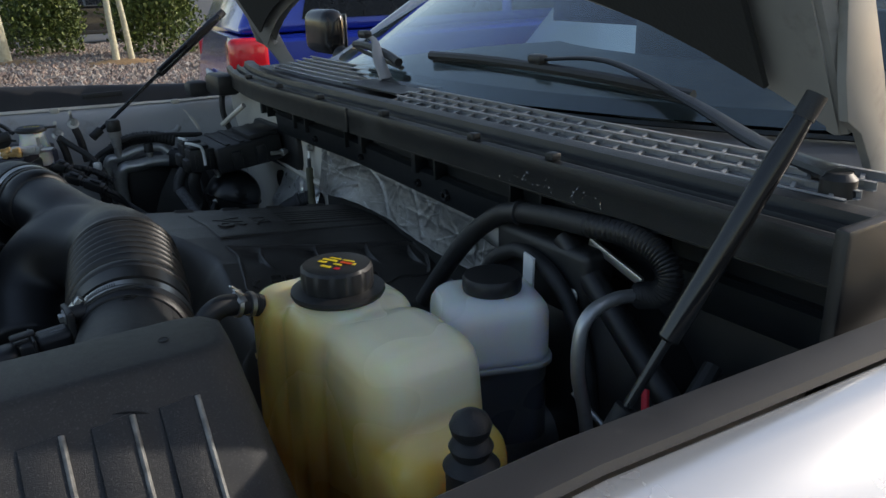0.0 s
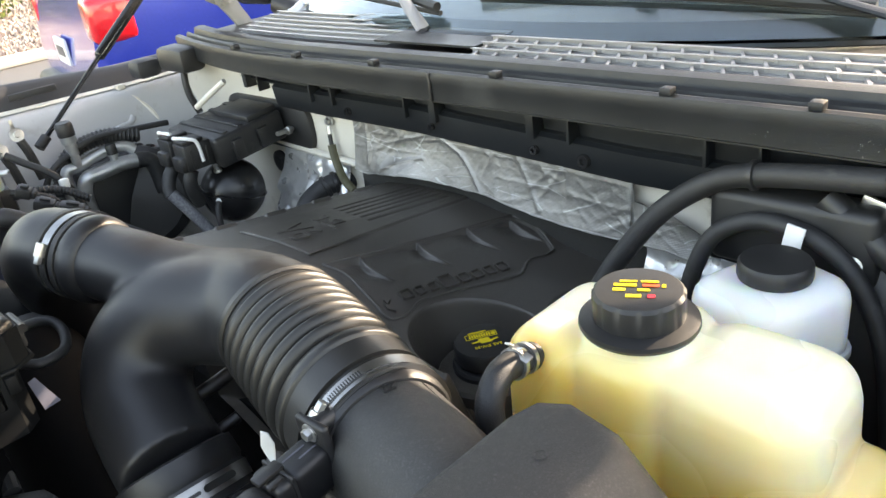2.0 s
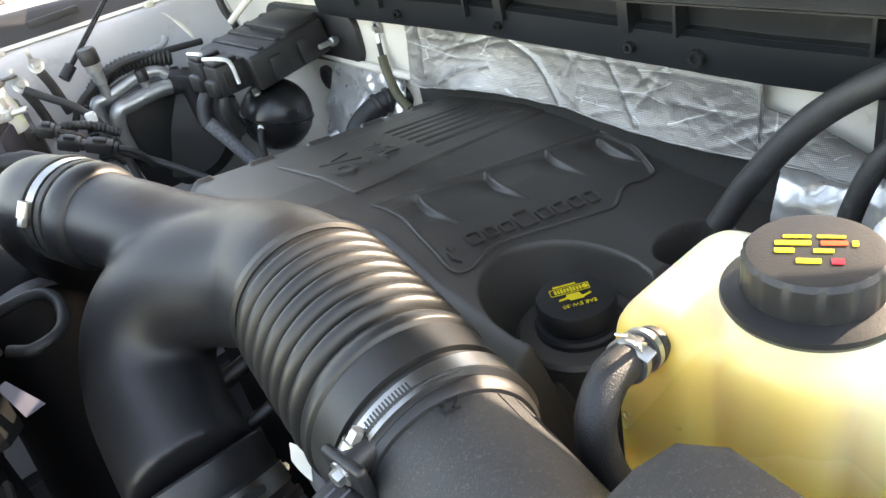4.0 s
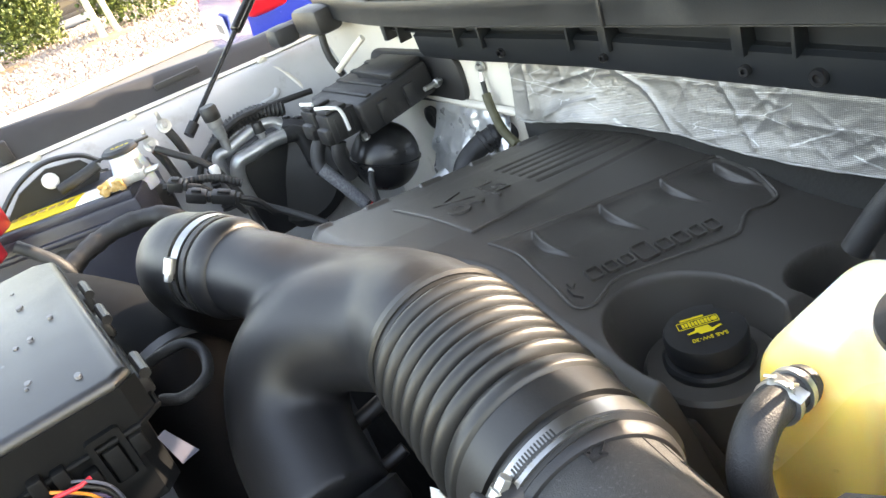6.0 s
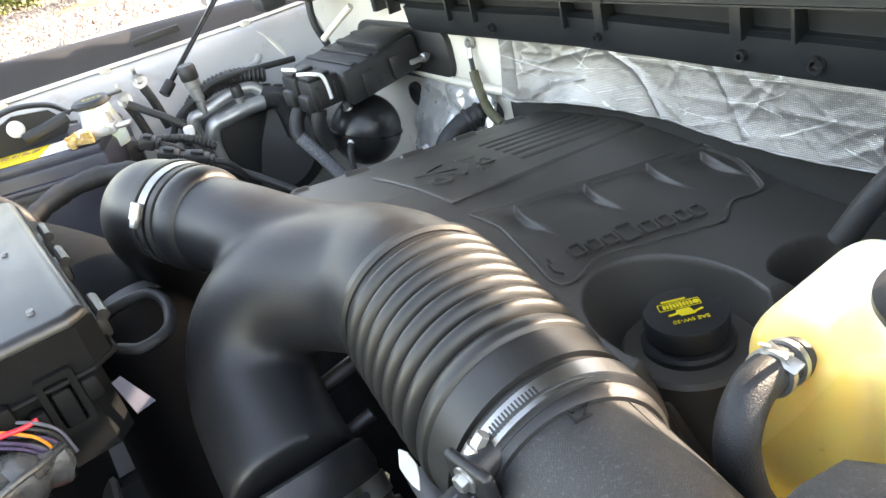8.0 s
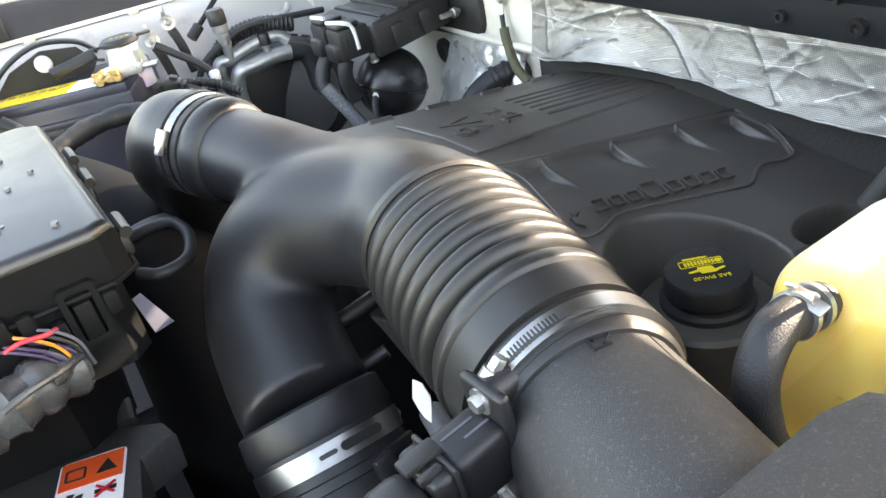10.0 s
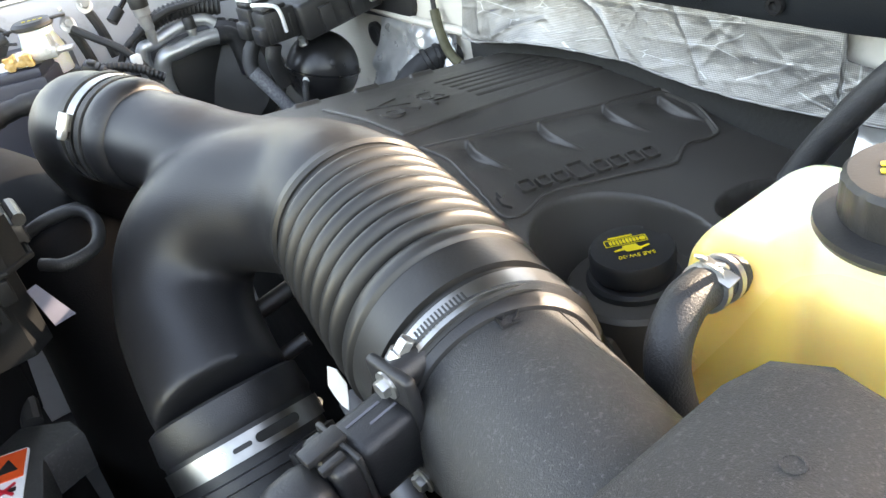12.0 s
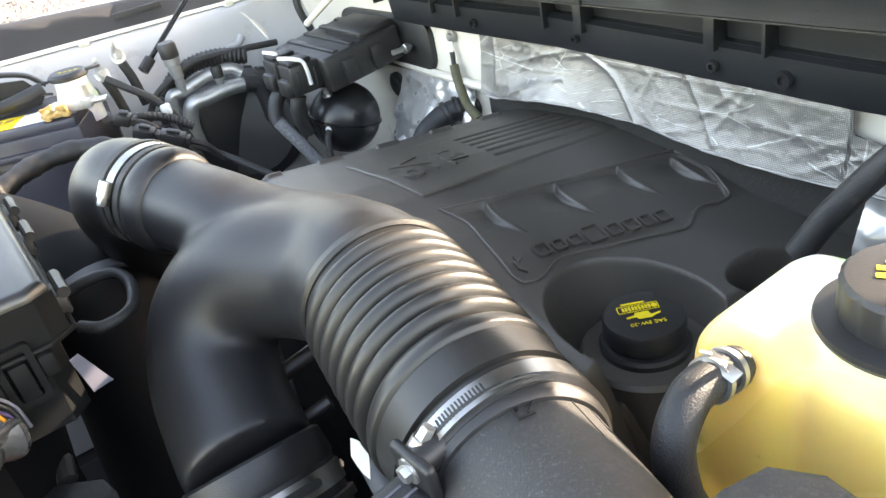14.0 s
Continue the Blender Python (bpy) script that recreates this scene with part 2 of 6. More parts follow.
def thing(name, label, category, base, group="", kind=""):
    ob = new(name)
    ob.location = base
    ob.empty_display_size = 0.02
    at_world[ob] = V(base)
    return tagged(ob, label, category, group, kind)


def part(name, bm, mat, parent=None, label="", smooth=True, flat_over=0.6):
    """One mesh object, its geometry given in world metres, under a thing or a part."""
    me = bpy.data.meshes.new(name)
    if isinstance(bm, bmesh.types.BMesh):
        bmesh.ops.recalc_face_normals(bm, faces=bm.faces)
        for f in bm.faces:
            f.smooth = smooth
        if smooth:
            for e in bm.edges:
                if len(e.link_faces) == 2 and e.calc_face_angle(0) > flat_over:
                    e.smooth = False
        bm.to_mesh(me)
        bm.free()
    else:
        me = bm
    me.materials.clear()
    me.materials.append(mat)
    ob = new(name, me)
    if parent is not None:
        ob.parent = parent
        ob.location = -at_world[parent]
    at_world[ob] = V((0, 0, 0))
    if label:
        ob["label"] = label
    return ob


def solo(name, bm, mat, label, category, group="", kind="", **k):
    return tagged(part(name, bm, mat, None, **k), label, category, group, kind)


def smoothed(pts, steps=6):
    """Catmull-Rom through the points."""
    p = [V(q) for q in pts]
    p = [p[0] * 2 - p[1]] + p + [p[-1] * 2 - p[-2]]
    out = []
    for i in range(1, len(p) - 2):
        a, b, c, d = p[i - 1:i + 3]
        for s in range(steps):
            t = s / steps
            out.append(0.5 * (2 * b + (c - a) * t + (2 * a - 5 * b + 4 * c - d) * t * t + (3 * b - a - 3 * c + d) * t ** 3))
    out.append(p[-2])
    return out


def spread(values, count):
    """Values laid evenly over count places."""
    return list(np.interp(np.linspace(0, 1, count), np.linspace(0, 1, len(values)), values))


def sweep(pts, rad, n=18, bm=None, caps=True, squash=None):
    """A round tube along points; rad is a number or one for each point."""
    bm = bm or bmesh.new()
    pts = [V(p) for p in pts]
    rad = [rad] * len(pts) if not hasattr(rad, "__len__") else rad
    tang = [(pts[min(i + 1, len(pts) - 1)] - pts[max(i - 1, 0)]).normalized() for i in range(len(pts))]
    up = tang[0].orthogonal().normalized() if abs(tang[0].z) > 0.95 else tang[0].cross(V((0, 0, 1))).normalized()
    rings = []
    for p, t, r in zip(pts, tang, rad):
        up = (up - t * up.dot(t)).normalized()
        side = t.cross(up)
        ring = []
        for k in range(n):
            a = 2 * math.pi * k / n
            ring.append(bm.verts.new(p + up * math.cos(a) * r + side * math.sin(a) * r * (squash or 1)))
        rings.append(ring)
    for a, b in zip(rings, rings[1:]):
        for k in range(n):
            bm.faces.new((a[k], a[(k + 1) % n], b[(k + 1) % n], b[k]))
    if caps:
        bm.faces.new(rings[0][::-1])
        bm.faces.new(rings[-1])
    return bm


def cord(pts, r, n=10, steps=6, bm=None):
    return sweep(smoothed(pts, steps), r, n, bm)


def frame_to(base, axis, spin=V((0, 0, 1))):
    """A matrix at base whose local z runs along axis."""
    z = V(axis).normalized()
    x = (spin - z * spin.dot(z))
    x = x.normalized() if x.length > 1e-4 else z.orthogonal().normalized()
    y = z.cross(x)
    m = Matrix((x, y, z)).transposed().to_4x4()
    m.translation = base
    return m


def lathe(profile, base, axis=(0, 0, 1), n=48, bm=None, wave=None):
    """Turns a profile of (radius, height) round an axis."""
    bm = bm or bmesh.new()
    m = frame_to(V(base), axis)
    rings = []
    for r, h in profile:
        ring = []
        for k in range(n):
            a = 2 * math.pi * k / n
            rr = r * (1 + wave(a, h)) if wave else r
            ring.append(bm.verts.new(m @ V((rr * math.cos(a), rr * math.sin(a), h))))
        rings.append(ring)
    for a, b in zip(rings, rings[1:]):
        for k in range(n):
            bm.faces.new((a[k], a[(k + 1) % n], b[(k + 1) % n], b[k]))
    bm.faces.new(rings[0][::-1])
    bm.faces.new(rings[-1])
    return bm


def rbox(center, size, bevel=0.003, m=None, seg=2, bm=None, taper=1.0):
    """A box with rounded edges; taper narrows its top. m turns and moves it."""
    own = bmesh.new()
    bmesh.ops.create_cube(own, size=1)
    for v in own.verts:
        k = taper if v.co.z > 0 else 1
        v.co = V((v.co.x * size[0] * k, v.co.y * size[1] * k, v.co.z * size[2])) + V(center)
    if bevel:
        bmesh.ops.bevel(own, geom=own.edges[:], offset=min(bevel, min(size) * 0.45), segments=seg, profile=0.5, affect="EDGES")
    if m is not None:
        own.transform(m)
    return merged(bm, own)


def merged(bm, own):
    if bm is None:
        return own
    me = bpy.data.meshes.new("tmp")
    own.to_mesh(me)
    own.free()
    bm.from_mesh(me)
    bpy.data.meshes.remove(me)
    return bm


def plate(outline, low, high, bevel=0.0, m=None, bm=None, seg=2):
    """A flat piece of the given outline (x, y), from height low to high."""
    own = bmesh.new()
    vs = [own.verts.new((p[0], p[1], low)) for p in outline]
    f = own.faces.new(vs)
    top = bmesh.ops.extrude_face_region(own, geom=[f])
    bmesh.ops.translate(own, verts=[g for g in top["geom"] if isinstance(g, bmesh.types.BMVert)], vec=(0, 0, high - low))
    if bevel:
        es = [e for e in own.edges if all(abs(v.co.z - high) < 1e-6 for v in e.verts)]
        bmesh.ops.bevel(own, geom=es, offset=bevel, segments=seg, profile=0.5, affect="EDGES")
    if m is not None:
        own.transform(m)
    return merged(bm, own)


def rounded(w, h, r, n=5):
    """The outline of a rounded rectangle."""
    out = []
    for cx, cy, a0 in ((w / 2 - r, h / 2 - r, 0), (-w / 2 + r, h / 2 - r, 90), (-w / 2 + r, -h / 2 + r, 180), (w / 2 - r, -h / 2 + r, 270)):
        for k in range(n + 1):
            a = radians(a0 + 90 * k / n)
            out.append((cx + r * math.cos(a), cy + r * math.sin(a)))
    return out


def ring_plate(outer, inner, low, high, m=None, bm=None):
    """A flat ring between two outlines of the same count."""
    own = bmesh.new()
    rows = [[own.verts.new((p[0], p[1], z)) for p in o] for o, z in ((outer, low), (outer, high), (inner, high), (inner, low))]
    n = len(outer)
    for a, b in zip(rows, rows[1:] + rows[:1]):
        for k in range(n):
            own.faces.new((a[k], a[(k + 1) % n], b[(k + 1) % n], b[k]))
    if m is not None:
        own.transform(m)
    return merged(bm, own)


def sheet(fn, us, vs, thick, bm=None):
    """A curved sheet: fn(u, v) gives the place; thick goes along the normal."""
    own = bmesh.new()
    g = [[own.verts.new(fn(u, v)) for v in vs] for u in us]
    for a, b in zip(g, g[1:]):
        for k in range(len(vs) - 1):
            own.faces.new((a[k], a[k + 1], b[k + 1], b[k]))
    own.normal_update()
    if thick:
        bmesh.ops.solidify(own, geom=own.faces[:], thickness=thick)
    return merged(bm, own)


def fused(bm, voxel, rounds, factor=0.5):
    """The union of overlapping closed shapes, blended: a mesh."""
    me = bpy.data.meshes.new("fuse")
    bmesh.ops.recalc_face_normals(bm, faces=bm.faces)
    bm.to_mesh(me)
    bm.free()
    ob = new("fuse", me)
    r = ob.modifiers.new("r", "REMESH")
    r.mode, r.voxel_size, r.use_smooth_shade = "VOXEL", voxel, True
    s = ob.modifiers.new("s", "SMOOTH")
    s.factor, s.iterations = factor, rounds
    out = bpy.data.meshes.new_from_object(ob.evaluated_get(bpy.context.evaluated_depsgraph_get()))
    bpy.data.objects.remove(ob)
    bpy.data.meshes.remove(me)
    for p in out.polygons:
        p.use_smooth = True
    return out


def letters(text, size, m, depth=0.0006, mirror=False):
    """Raised letters as a mesh, laid in the local xy plane of m."""
    c = bpy.data.curves.new("t", "FONT")
    c.body, c.size, c.extrude, c.align_x, c.align_y = text, size, depth, "CENTER", "CENTER"
    ob = new("t", c)
    me = bpy.data.meshes.new_from_object(ob.evaluated_get(bpy.context.evaluated_depsgraph_get()))
    bpy.data.objects.remove(ob)
    me.transform(m)
    return me


def hexbolt(base, axis, r=0.006, h=0.005, shank=0.0, bm=None):
    bm = lathe([(r * 1.5, 0), (r * 1.5, 0.0012), (r * 1.1, 0.0014)], base, axis, 20, bm)
    return lathe([(r, 0.001), (r, h * 0.85), (r * 0.88, h)], base, axis, 6, bm)


def clamp_band(base, axis, r, width=0.011, bm=None):
    return lathe([(r, -width / 2), (r + 0.0015, -width / 2), (r + 0.0015, width / 2), (r, width / 2)], base, axis, 72, bm)

# ---- the truck's body round the engine bay ----
MID = 0.14                       # the truck's middle line, in y
truck = thing("pickup_truck", "silver pickup truck with its hood open over the engine bay", "pickup truck", (0.2, MID, 0.0))
XS = [-0.95 + 0.05 * i for i in range(31)]


def fender_line(x):
    """How far the fender's top bows outwards and up along its length."""
    return 0.012 * math.sin((x + 0.95) / 1.5 * math.pi), 0.012 * math.sin((x + 0.6) * 1.6)


def fender_parts(side):
    """side 1: passenger, -1: driver."""
    def strip(section, thick):
        def fn(x, k):
            bow, rise = fender_line(x)
            y, z = section[int(k)]
            flare, sink = (0.0, 0.0) if side > 0 else (0.08 * max(0.0, x + 0.1), 0.033)
            if side > 0:
                # the passenger fender's seal falls and narrows towards the windscreen
                run, up = min(max(x, -0.6), 0.15) + 0.337, min(max((z - 1.234) / 0.052, 0.0), 1.0)
                rise = -0.005 - 0.025 * run + up * (0.003 - 0.047 * run)
            return V((x, MID + side * (y - 0.14 + bow + flare), z + rise - sink))
        return sheet(fn, XS, range(len(section)), thick)
    part("inner_fender", strip([(0.76, 0.62), (0.79, 0.85), (0.815, 1.00), (0.835, 1.08), (0.86, 1.16), (0.885, 1.205), (0.900, 1.224), (0.915, 1.229), (0.926, 1.230)], 0.0015), APRON, truck,
         "grey painted sheet metal of the wheel house")
    part("seam_flange", strip([(0.917, 1.2325), (0.922, 1.236), (0.929, 1.237), (0.931, 1.233)], 0.001), CREAM, truck, "pale bead of seam sealer")
    part("fender_trim", strip([(0.931, 1.234), (0.940, 1.250), (0.948, 1.266), (0.956, 1.279), (0.963, 1.2848), (0.974, 1.2858), (0.986, 1.2835), (0.988, 1.279)], 0.002), TRIM, truck, "black rubber seal along the fender")
    part("fender", strip([(0.987, 1.268), (0.990, 1.278), (0.996, 1.2805), (1.01, 1.2785), (1.04, 1.260), (1.075, 1.215), (1.09, 1.15), (1.10, 1.0), (1.10, 0.80), (1.085, 0.62)], 0.0015), SILVER, truck,
         "silver metallic painted fender")


fender_parts(1)
fender_parts(-1)

# pressed ribs and lower dents of the passenger inner fender
bm = cord([(0.035, 0.871, 1.12), (0.065, 0.874, 1.150), (0.100, 0.877, 1.156), (0.112, 0.881, 1.166)], 0.006, 12)
part("pressed_rib", bm, APRON, truck)
bm = cord([(0.035, 0.871, 1.122), (0.037, 0.863, 1.09), (0.037, 0.852, 1.04)], 0.006, 12)
part("pressed_rib", bm, APRON, truck)
for x in (-0.30, -0.135, 0.122):
    bm = rbox((x, 0.925, 1.2275 - 0.025 * (x + 0.30)), (0.018, 0.014, 0.012), 0.004)
    part("seal_clip", bm, CREAM, truck)
part("seal_clip", rbox((-0.335, 0.938, 1.254), (0.022, 0.016, 0.034), 0.004), TRIM, truck)
part("seal_joint", rbox((-0.03, 0.9415, 1.246), (0.085, 0.006, 0.012), 0.002, pose(0, 0, 0)), TRIM, truck)

# firewall, its upper panel and the side posts
bm = rbox((0.262, MID, 0.93), (0.03, 1.52, 0.62), 0.004)
part("firewall", bm, CREAM, truck, "cream painted firewall")
part("corner_flange", cord([(0.125, 0.915, 1.205), (0.14, 0.898, 1.185), (0.155, 0.878, 1.150), (0.16, 0.858, 1.09)], 0.007, 8), CREAM, truck)
part("corner_bracket", rbox((0.20, 0.80, 1.262), (0.05, 0.10, 0.045), 0.01), PLASTIC, truck)
part("corner_bracket", rbox((0.17, 0.90, 1.245), (0.05, 0.05, 0.035), 0.01, pose(0, 0, 0)), TRIM, truck)
part("corner_brace", cord([(0.165, 0.715, 1.186), (0.18, 0.68, 1.21), (0.195, 0.648, 1.232)], 0.0055, 8), CREAM, truck)


def lip_x(y):
    return 0.168 + (0.30 * max(0.0, y - MID - 0.25) ** 2 if y > MID else 0.04 * max(0.0, MID - y - 0.3) ** 2)


YS = [MID + 0.02 * i for i in range(-40, 38)]


def cowl_strip(section, thick, ys=YS):
    return sheet(lambda y, k: V((lip_x(y) + section[int(k)][0], y, section[int(k)][1] - 0.02 * max(0, abs(y - MID) - 0.35) ** 2 + (0.014 * min(1.0, max(0.0, (y + 0.16) / 0.35)) if section[int(k)][1] < 1.252 else 0.0))), ys, range(len(section)), thick)


cowl = part("cowl_panel", cowl_strip([(0.006, 1.257), (0.0, 1.260), (0.0, 1.280), (-0.002, 1.288), (0.0, 1.2945), (0.006, 1.296)], 0.0025), COWLP, truck, "dusty black plastic cowl below the windscreen")
part("seal_channel", cowl_strip([(0.006, 1.296), (0.012, 1.2945), (0.014, 1.286), (0.022, 1.286), (0.024, 1.2945), (0.028, 1.297), (0.033, 1.290), (0.040, 1.290), (0.043, 1.302)], 0.0022), COWLP, cowl)
part("cowl_recess", cowl_strip([(0.006, 1.2575), (0.034, 1.256), (0.060, 1.250), (0.064, 1.214), (0.054, 1.2125)], 0.002), COWLP, cowl)
part("cowl_lower", cowl_strip([(0.056, 1.2125), (0.050, 1.2095), (0.0525, 1.184), (0.056, 1.1775), (0.076, 1.1765)], 0.0025, [y for y in YS if y < 0.55]), COWLP, cowl)
part("cowl_top", cowl_strip([(0.043, 1.302), (0.054, 1.3035), (0.066, 1.3015)], 0.002), COWLP, cowl)
for i, y in enumerate([MID + 0.055 * k for k in range(-12, 13)]):
    wide = 0.004 if i % 3 else 0.012
    part("cowl_rib", rbox((lip_x(y) + 0.052, y, 1.234), (0.022, wide, 0.042), 0.001), COWLP, cowl) if i % 4 in (0, 1) else None
for y in (-0.36, -0.225, -0.012, 0.20, 0.375, 0.56):
    part("cowl_tab", rbox((lip_x(y) + 0.006, y, 1.2985), (0.012, 0.012, 0.008), 0.0015), COWLP, cowl)
for y, r in ((-0.097, 0.0085), (-0.026, 0.006), (0.15, 0.005), (0.33, 0.006)):
    x = lip_x(y) + 0.052
    bm = lathe([(r, 0), (r, 0.007), (r * 0.85, 0.009), (r * 0.45, 0.009), (r * 0.40, 0.005)], (x, y, 1.192 + 0.014 * min(1.0, (y + 0.16) / 0.35)), (-1, 0, 0.05), 24)
    part("cowl_fastener", bm, GLOSS, cowl)
part("cowl_seam", rbox((lip_x(0.09) - 0.0015, 0.09, 1.2765), (0.004, 0.004, 0.036), 0.001), PLASTIC, cowl)
part("cowl_end", rbox((0.225, -0.664, 1.238), (0.120, 0.012, 0.130), 0.004), PLASTIC, cowl)


# air-intake grille: two long rails with slanted bars between
def grille_run(y0, y1, rows, depth):
    base = []
    for r in range(rows + 1):
        def rail(y, k, r=r):
            dx = 0.056 + depth * r / rows
            return V((lip_x(y) * 0.7 + 0.06 + dx + (0, 0.0042, 0.0042, 0)[int(k)], y, 1.2995 + 0.010 * r / rows + (0, 0, -0.006, -0.006)[int(k)]))
        ys = [y0 + (y1 - y0) * i / 24 for i in range(25)]
        base.append(part("grille_rail", sheet(rail, ys, range(4), 0.0008), GRILLEP, cowl))
    n = int(abs(y1 - y0) / 0.032)
    for r in range(rows):
        for i in range(n):
            y = y0 + (y1 - y0) * (i + 0.5) / n
            dx = 0.056 + depth * (r + 0.5) / rows
            m = pose(lip_x(y) * 0.7 + 0.062 + dx, y, 1.2995 + 0.010 * (r + 0.5) / rows - 0.003, 0, 0, 28)
            part("grille_bar", rbox((0, 0, 0), (depth / rows + 0.002, 0.0035, 0.005), 0, m), GRILLEP, cowl)


grille_run(0.10, -0.62, 3, 0.062)
for r in range(6):
    def arc(y, k, r=r):
        return V((0.285 + 0.018 * r + 0.10 * max(0, y - 0.36) ** 2 + (0, 0.007, 0.007, 0)[int(k)], y, 1.297 + 0.003 * r + (0, 0, -0.006, -0.006)[int(k)]))
    part("grille_rail", sheet(arc, [0.30 + 0.02 * i for i in range(23)], range(4), 0.0008), GRILLEP, cowl)
part("cowl_floor", sheet(lambda y, k: V(((lip_x(y) + 0.05, max(lip_x(y) + 0.16, 0.335 + 0.42 * (y - MID) ** 2))[int(k)], y, (1.285, 1.290)[int(k)])), YS, range(2), 0.002), PLASTIC, cowl)
bm = sheet(lambda x, y: V((x, y, 1.301)), [0.262, 0.30, 0.345], [0.10, 0.16, 0.22, 0.30], 0.003)
part("cowl_bridge", bm, COWLP, cowl)

# windscreen with the dashboard behind it, pillars and roof
SLOPE = math.tan(radians(27))


def glass_at(x, y, off=0.0):
    bow = 0.42 * (y - MID) ** 2
    return V((x + bow, y, 1.298 + (x - 0.315) * SLOPE + off))


screen = part("windscreen", sheet(lambda x, y: glass_at(x, y), [0.315 + 0.06 * i for i in range(15)], [MID + 0.0825 * i for i in range(-8, 9)], 0.005), GLASS, truck, "tinted windscreen reflecting the sky")
screen.visible_shadow = False
part("windscreen_band", sheet(lambda x, y: glass_at(x, y, -0.010), [0.32, 0.36], [MID + 0.0825 * i for i in range(-8, 9)], 0.002), INK, truck)
DASH = material("dashboard", (0.014, 0.020, 0.034), 0.6, second=(0.022, 0.030, 0.048), scale=30, bump=0.3, bump_scale=600)
part("dashboard", sheet(lambda x, y: V((x + 0.42 * (y - MID) ** 2, y, 1.265 + 0.012 * math.sin(min(1, (x - 0.33) / 0.6) * 2.2))), [0.33 + 0.06 * i for i in range(12)], [MID + 0.088 * i for i in range(-7, 8)], 0.02), DASH, truck)
for s in (1, -1):
    part("windscreen_pillar", cord([(0.49, MID + s * 0.705, 1.27), (0.545, MID + s * 0.69, 1.30), (0.76, MID + s * 0.665, 1.43), (1.25, MID + s * 0.62, 1.72)], 0.022, 10), SILVER, truck)
part("roof", rbox((1.85, MID, 1.76), (1.3, 1.45, 0.05), 0.02), SILVER, truck)
part("cab_rear_wall", rbox((2.45, MID, 0.95), (0.06, 1.7, 0.75), 0.02), DASH, truck)
for s in (1, -1):
    part("cab_door", rbox((1.50, MID + s * 0.93, 0.88), (1.85, 0.10, 0.62), 0.04), SILVER, truck)
    part("seat_back", rbox((1.55, MID + s * 0.42, 1.22), (0.16, 0.5, 0.66), 0.06), DASH, truck)
    part("hood_bumper_pad", rbox((0.30, MID + s * 0.74, 1.262), (0.10, 0.05, 0.03), 0.01), COWLP, truck)
part("radiator_support", rbox((-0.80, MID, 0.98), (0.12, 1.45, 0.30), 0.02), PLASTIC, truck)
part("bay_floor", rbox((-0.28, MID, 0.60), (1.15, 1.35, 0.03), 0.005), PLASTIC, truck)
part("front_bumper", rbox((-1.05, MID, 0.70), (0.22, 1.9, 0.5), 0.08), SILVER, truck)

part("truck_bed", rbox((3.28, MID, 0.90), (1.60, 1.86, 0.66), 0.05), SILVER, truck)
part("underbody", rbox((1.5, MID, 0.55), (4.6, 1.2, 0.16), 0.03), PLASTIC, truck)
for x in (-0.26, 3.30):
    for s in (1, -1):
        tyre = part("wheel", lathe([(0.24, -0.12), (0.36, -0.125), (0.395, -0.09), (0.40, 0.0), (0.395, 0.09), (0.36, 0.125), (0.24, 0.12)], (x, MID + s * 0.80, 0.40), (0, 1, 0), 48), RUBBER, truck)
        part("rim", lathe([(0.24, -0.10), (0.24, 0.10), (0.20, 0.085), (0.07, 0.10), (0.05, 0.11)], (x, MID + s * 0.80, 0.40), (0, s, 0), 36), ALU, tyre)

# hood: hinged at the cowl's ends, standing open
HB, HU = V((0.345, MID, 1.335)), V((-0.50, 0, 0.866))


def hood_at(s, y, off=0.0):
    d = y - MID
    rear = 0.14 * (1 - abs(d / 0.70) ** 3)
    p = HB + HU * (s + rear) + V((0.0, d, 0))
    return p + V((0.866, 0, 0.5)) * (off + 0.05 * (1 - (d / 0.74) ** 2))


HS, HY = [0.0, 0.03, 0.08, 0.15, 0.3, 0.5, 0.7, 0.9, 1.05], [MID + 0.70 * k / 12 for k in range(-12, 13)]
HOODU = material("hood_underside", (0.30, 0.29, 0.27), 0.5, second=(0.22, 0.21, 0.20), scale=16, bump=0.1, wear=(0.14, 0.13, 0.12), wear_at=0.66, wear_scale=12)
FELT = material("hood_insulation", (0.022, 0.022, 0.021), 0.9, second=(0.032, 0.031, 0.028), scale=40, bump=0.8, bump_scale=250)
hood = part("hood", sheet(lambda s, y: hood_at(s, y), HS, HY, 0.002), SILVER, truck, "open silver hood seen from below")
part("hood_frame", sheet(lambda s, y: hood_at(s + 0.004, y, -0.022), HS, HY, 0.002), HOODU, hood, "greyish beige inner frame of the hood")
part("hood_insulation", sheet(lambda s, y: hood_at(s, y, -0.034), [0.022, 0.2, 0.4, 0.6, 0.8, 0.95], [MID + 0.645 * k / 10 for k in range(-10, 11)], 0.006), FELT, hood, "black felt pad under the hood")
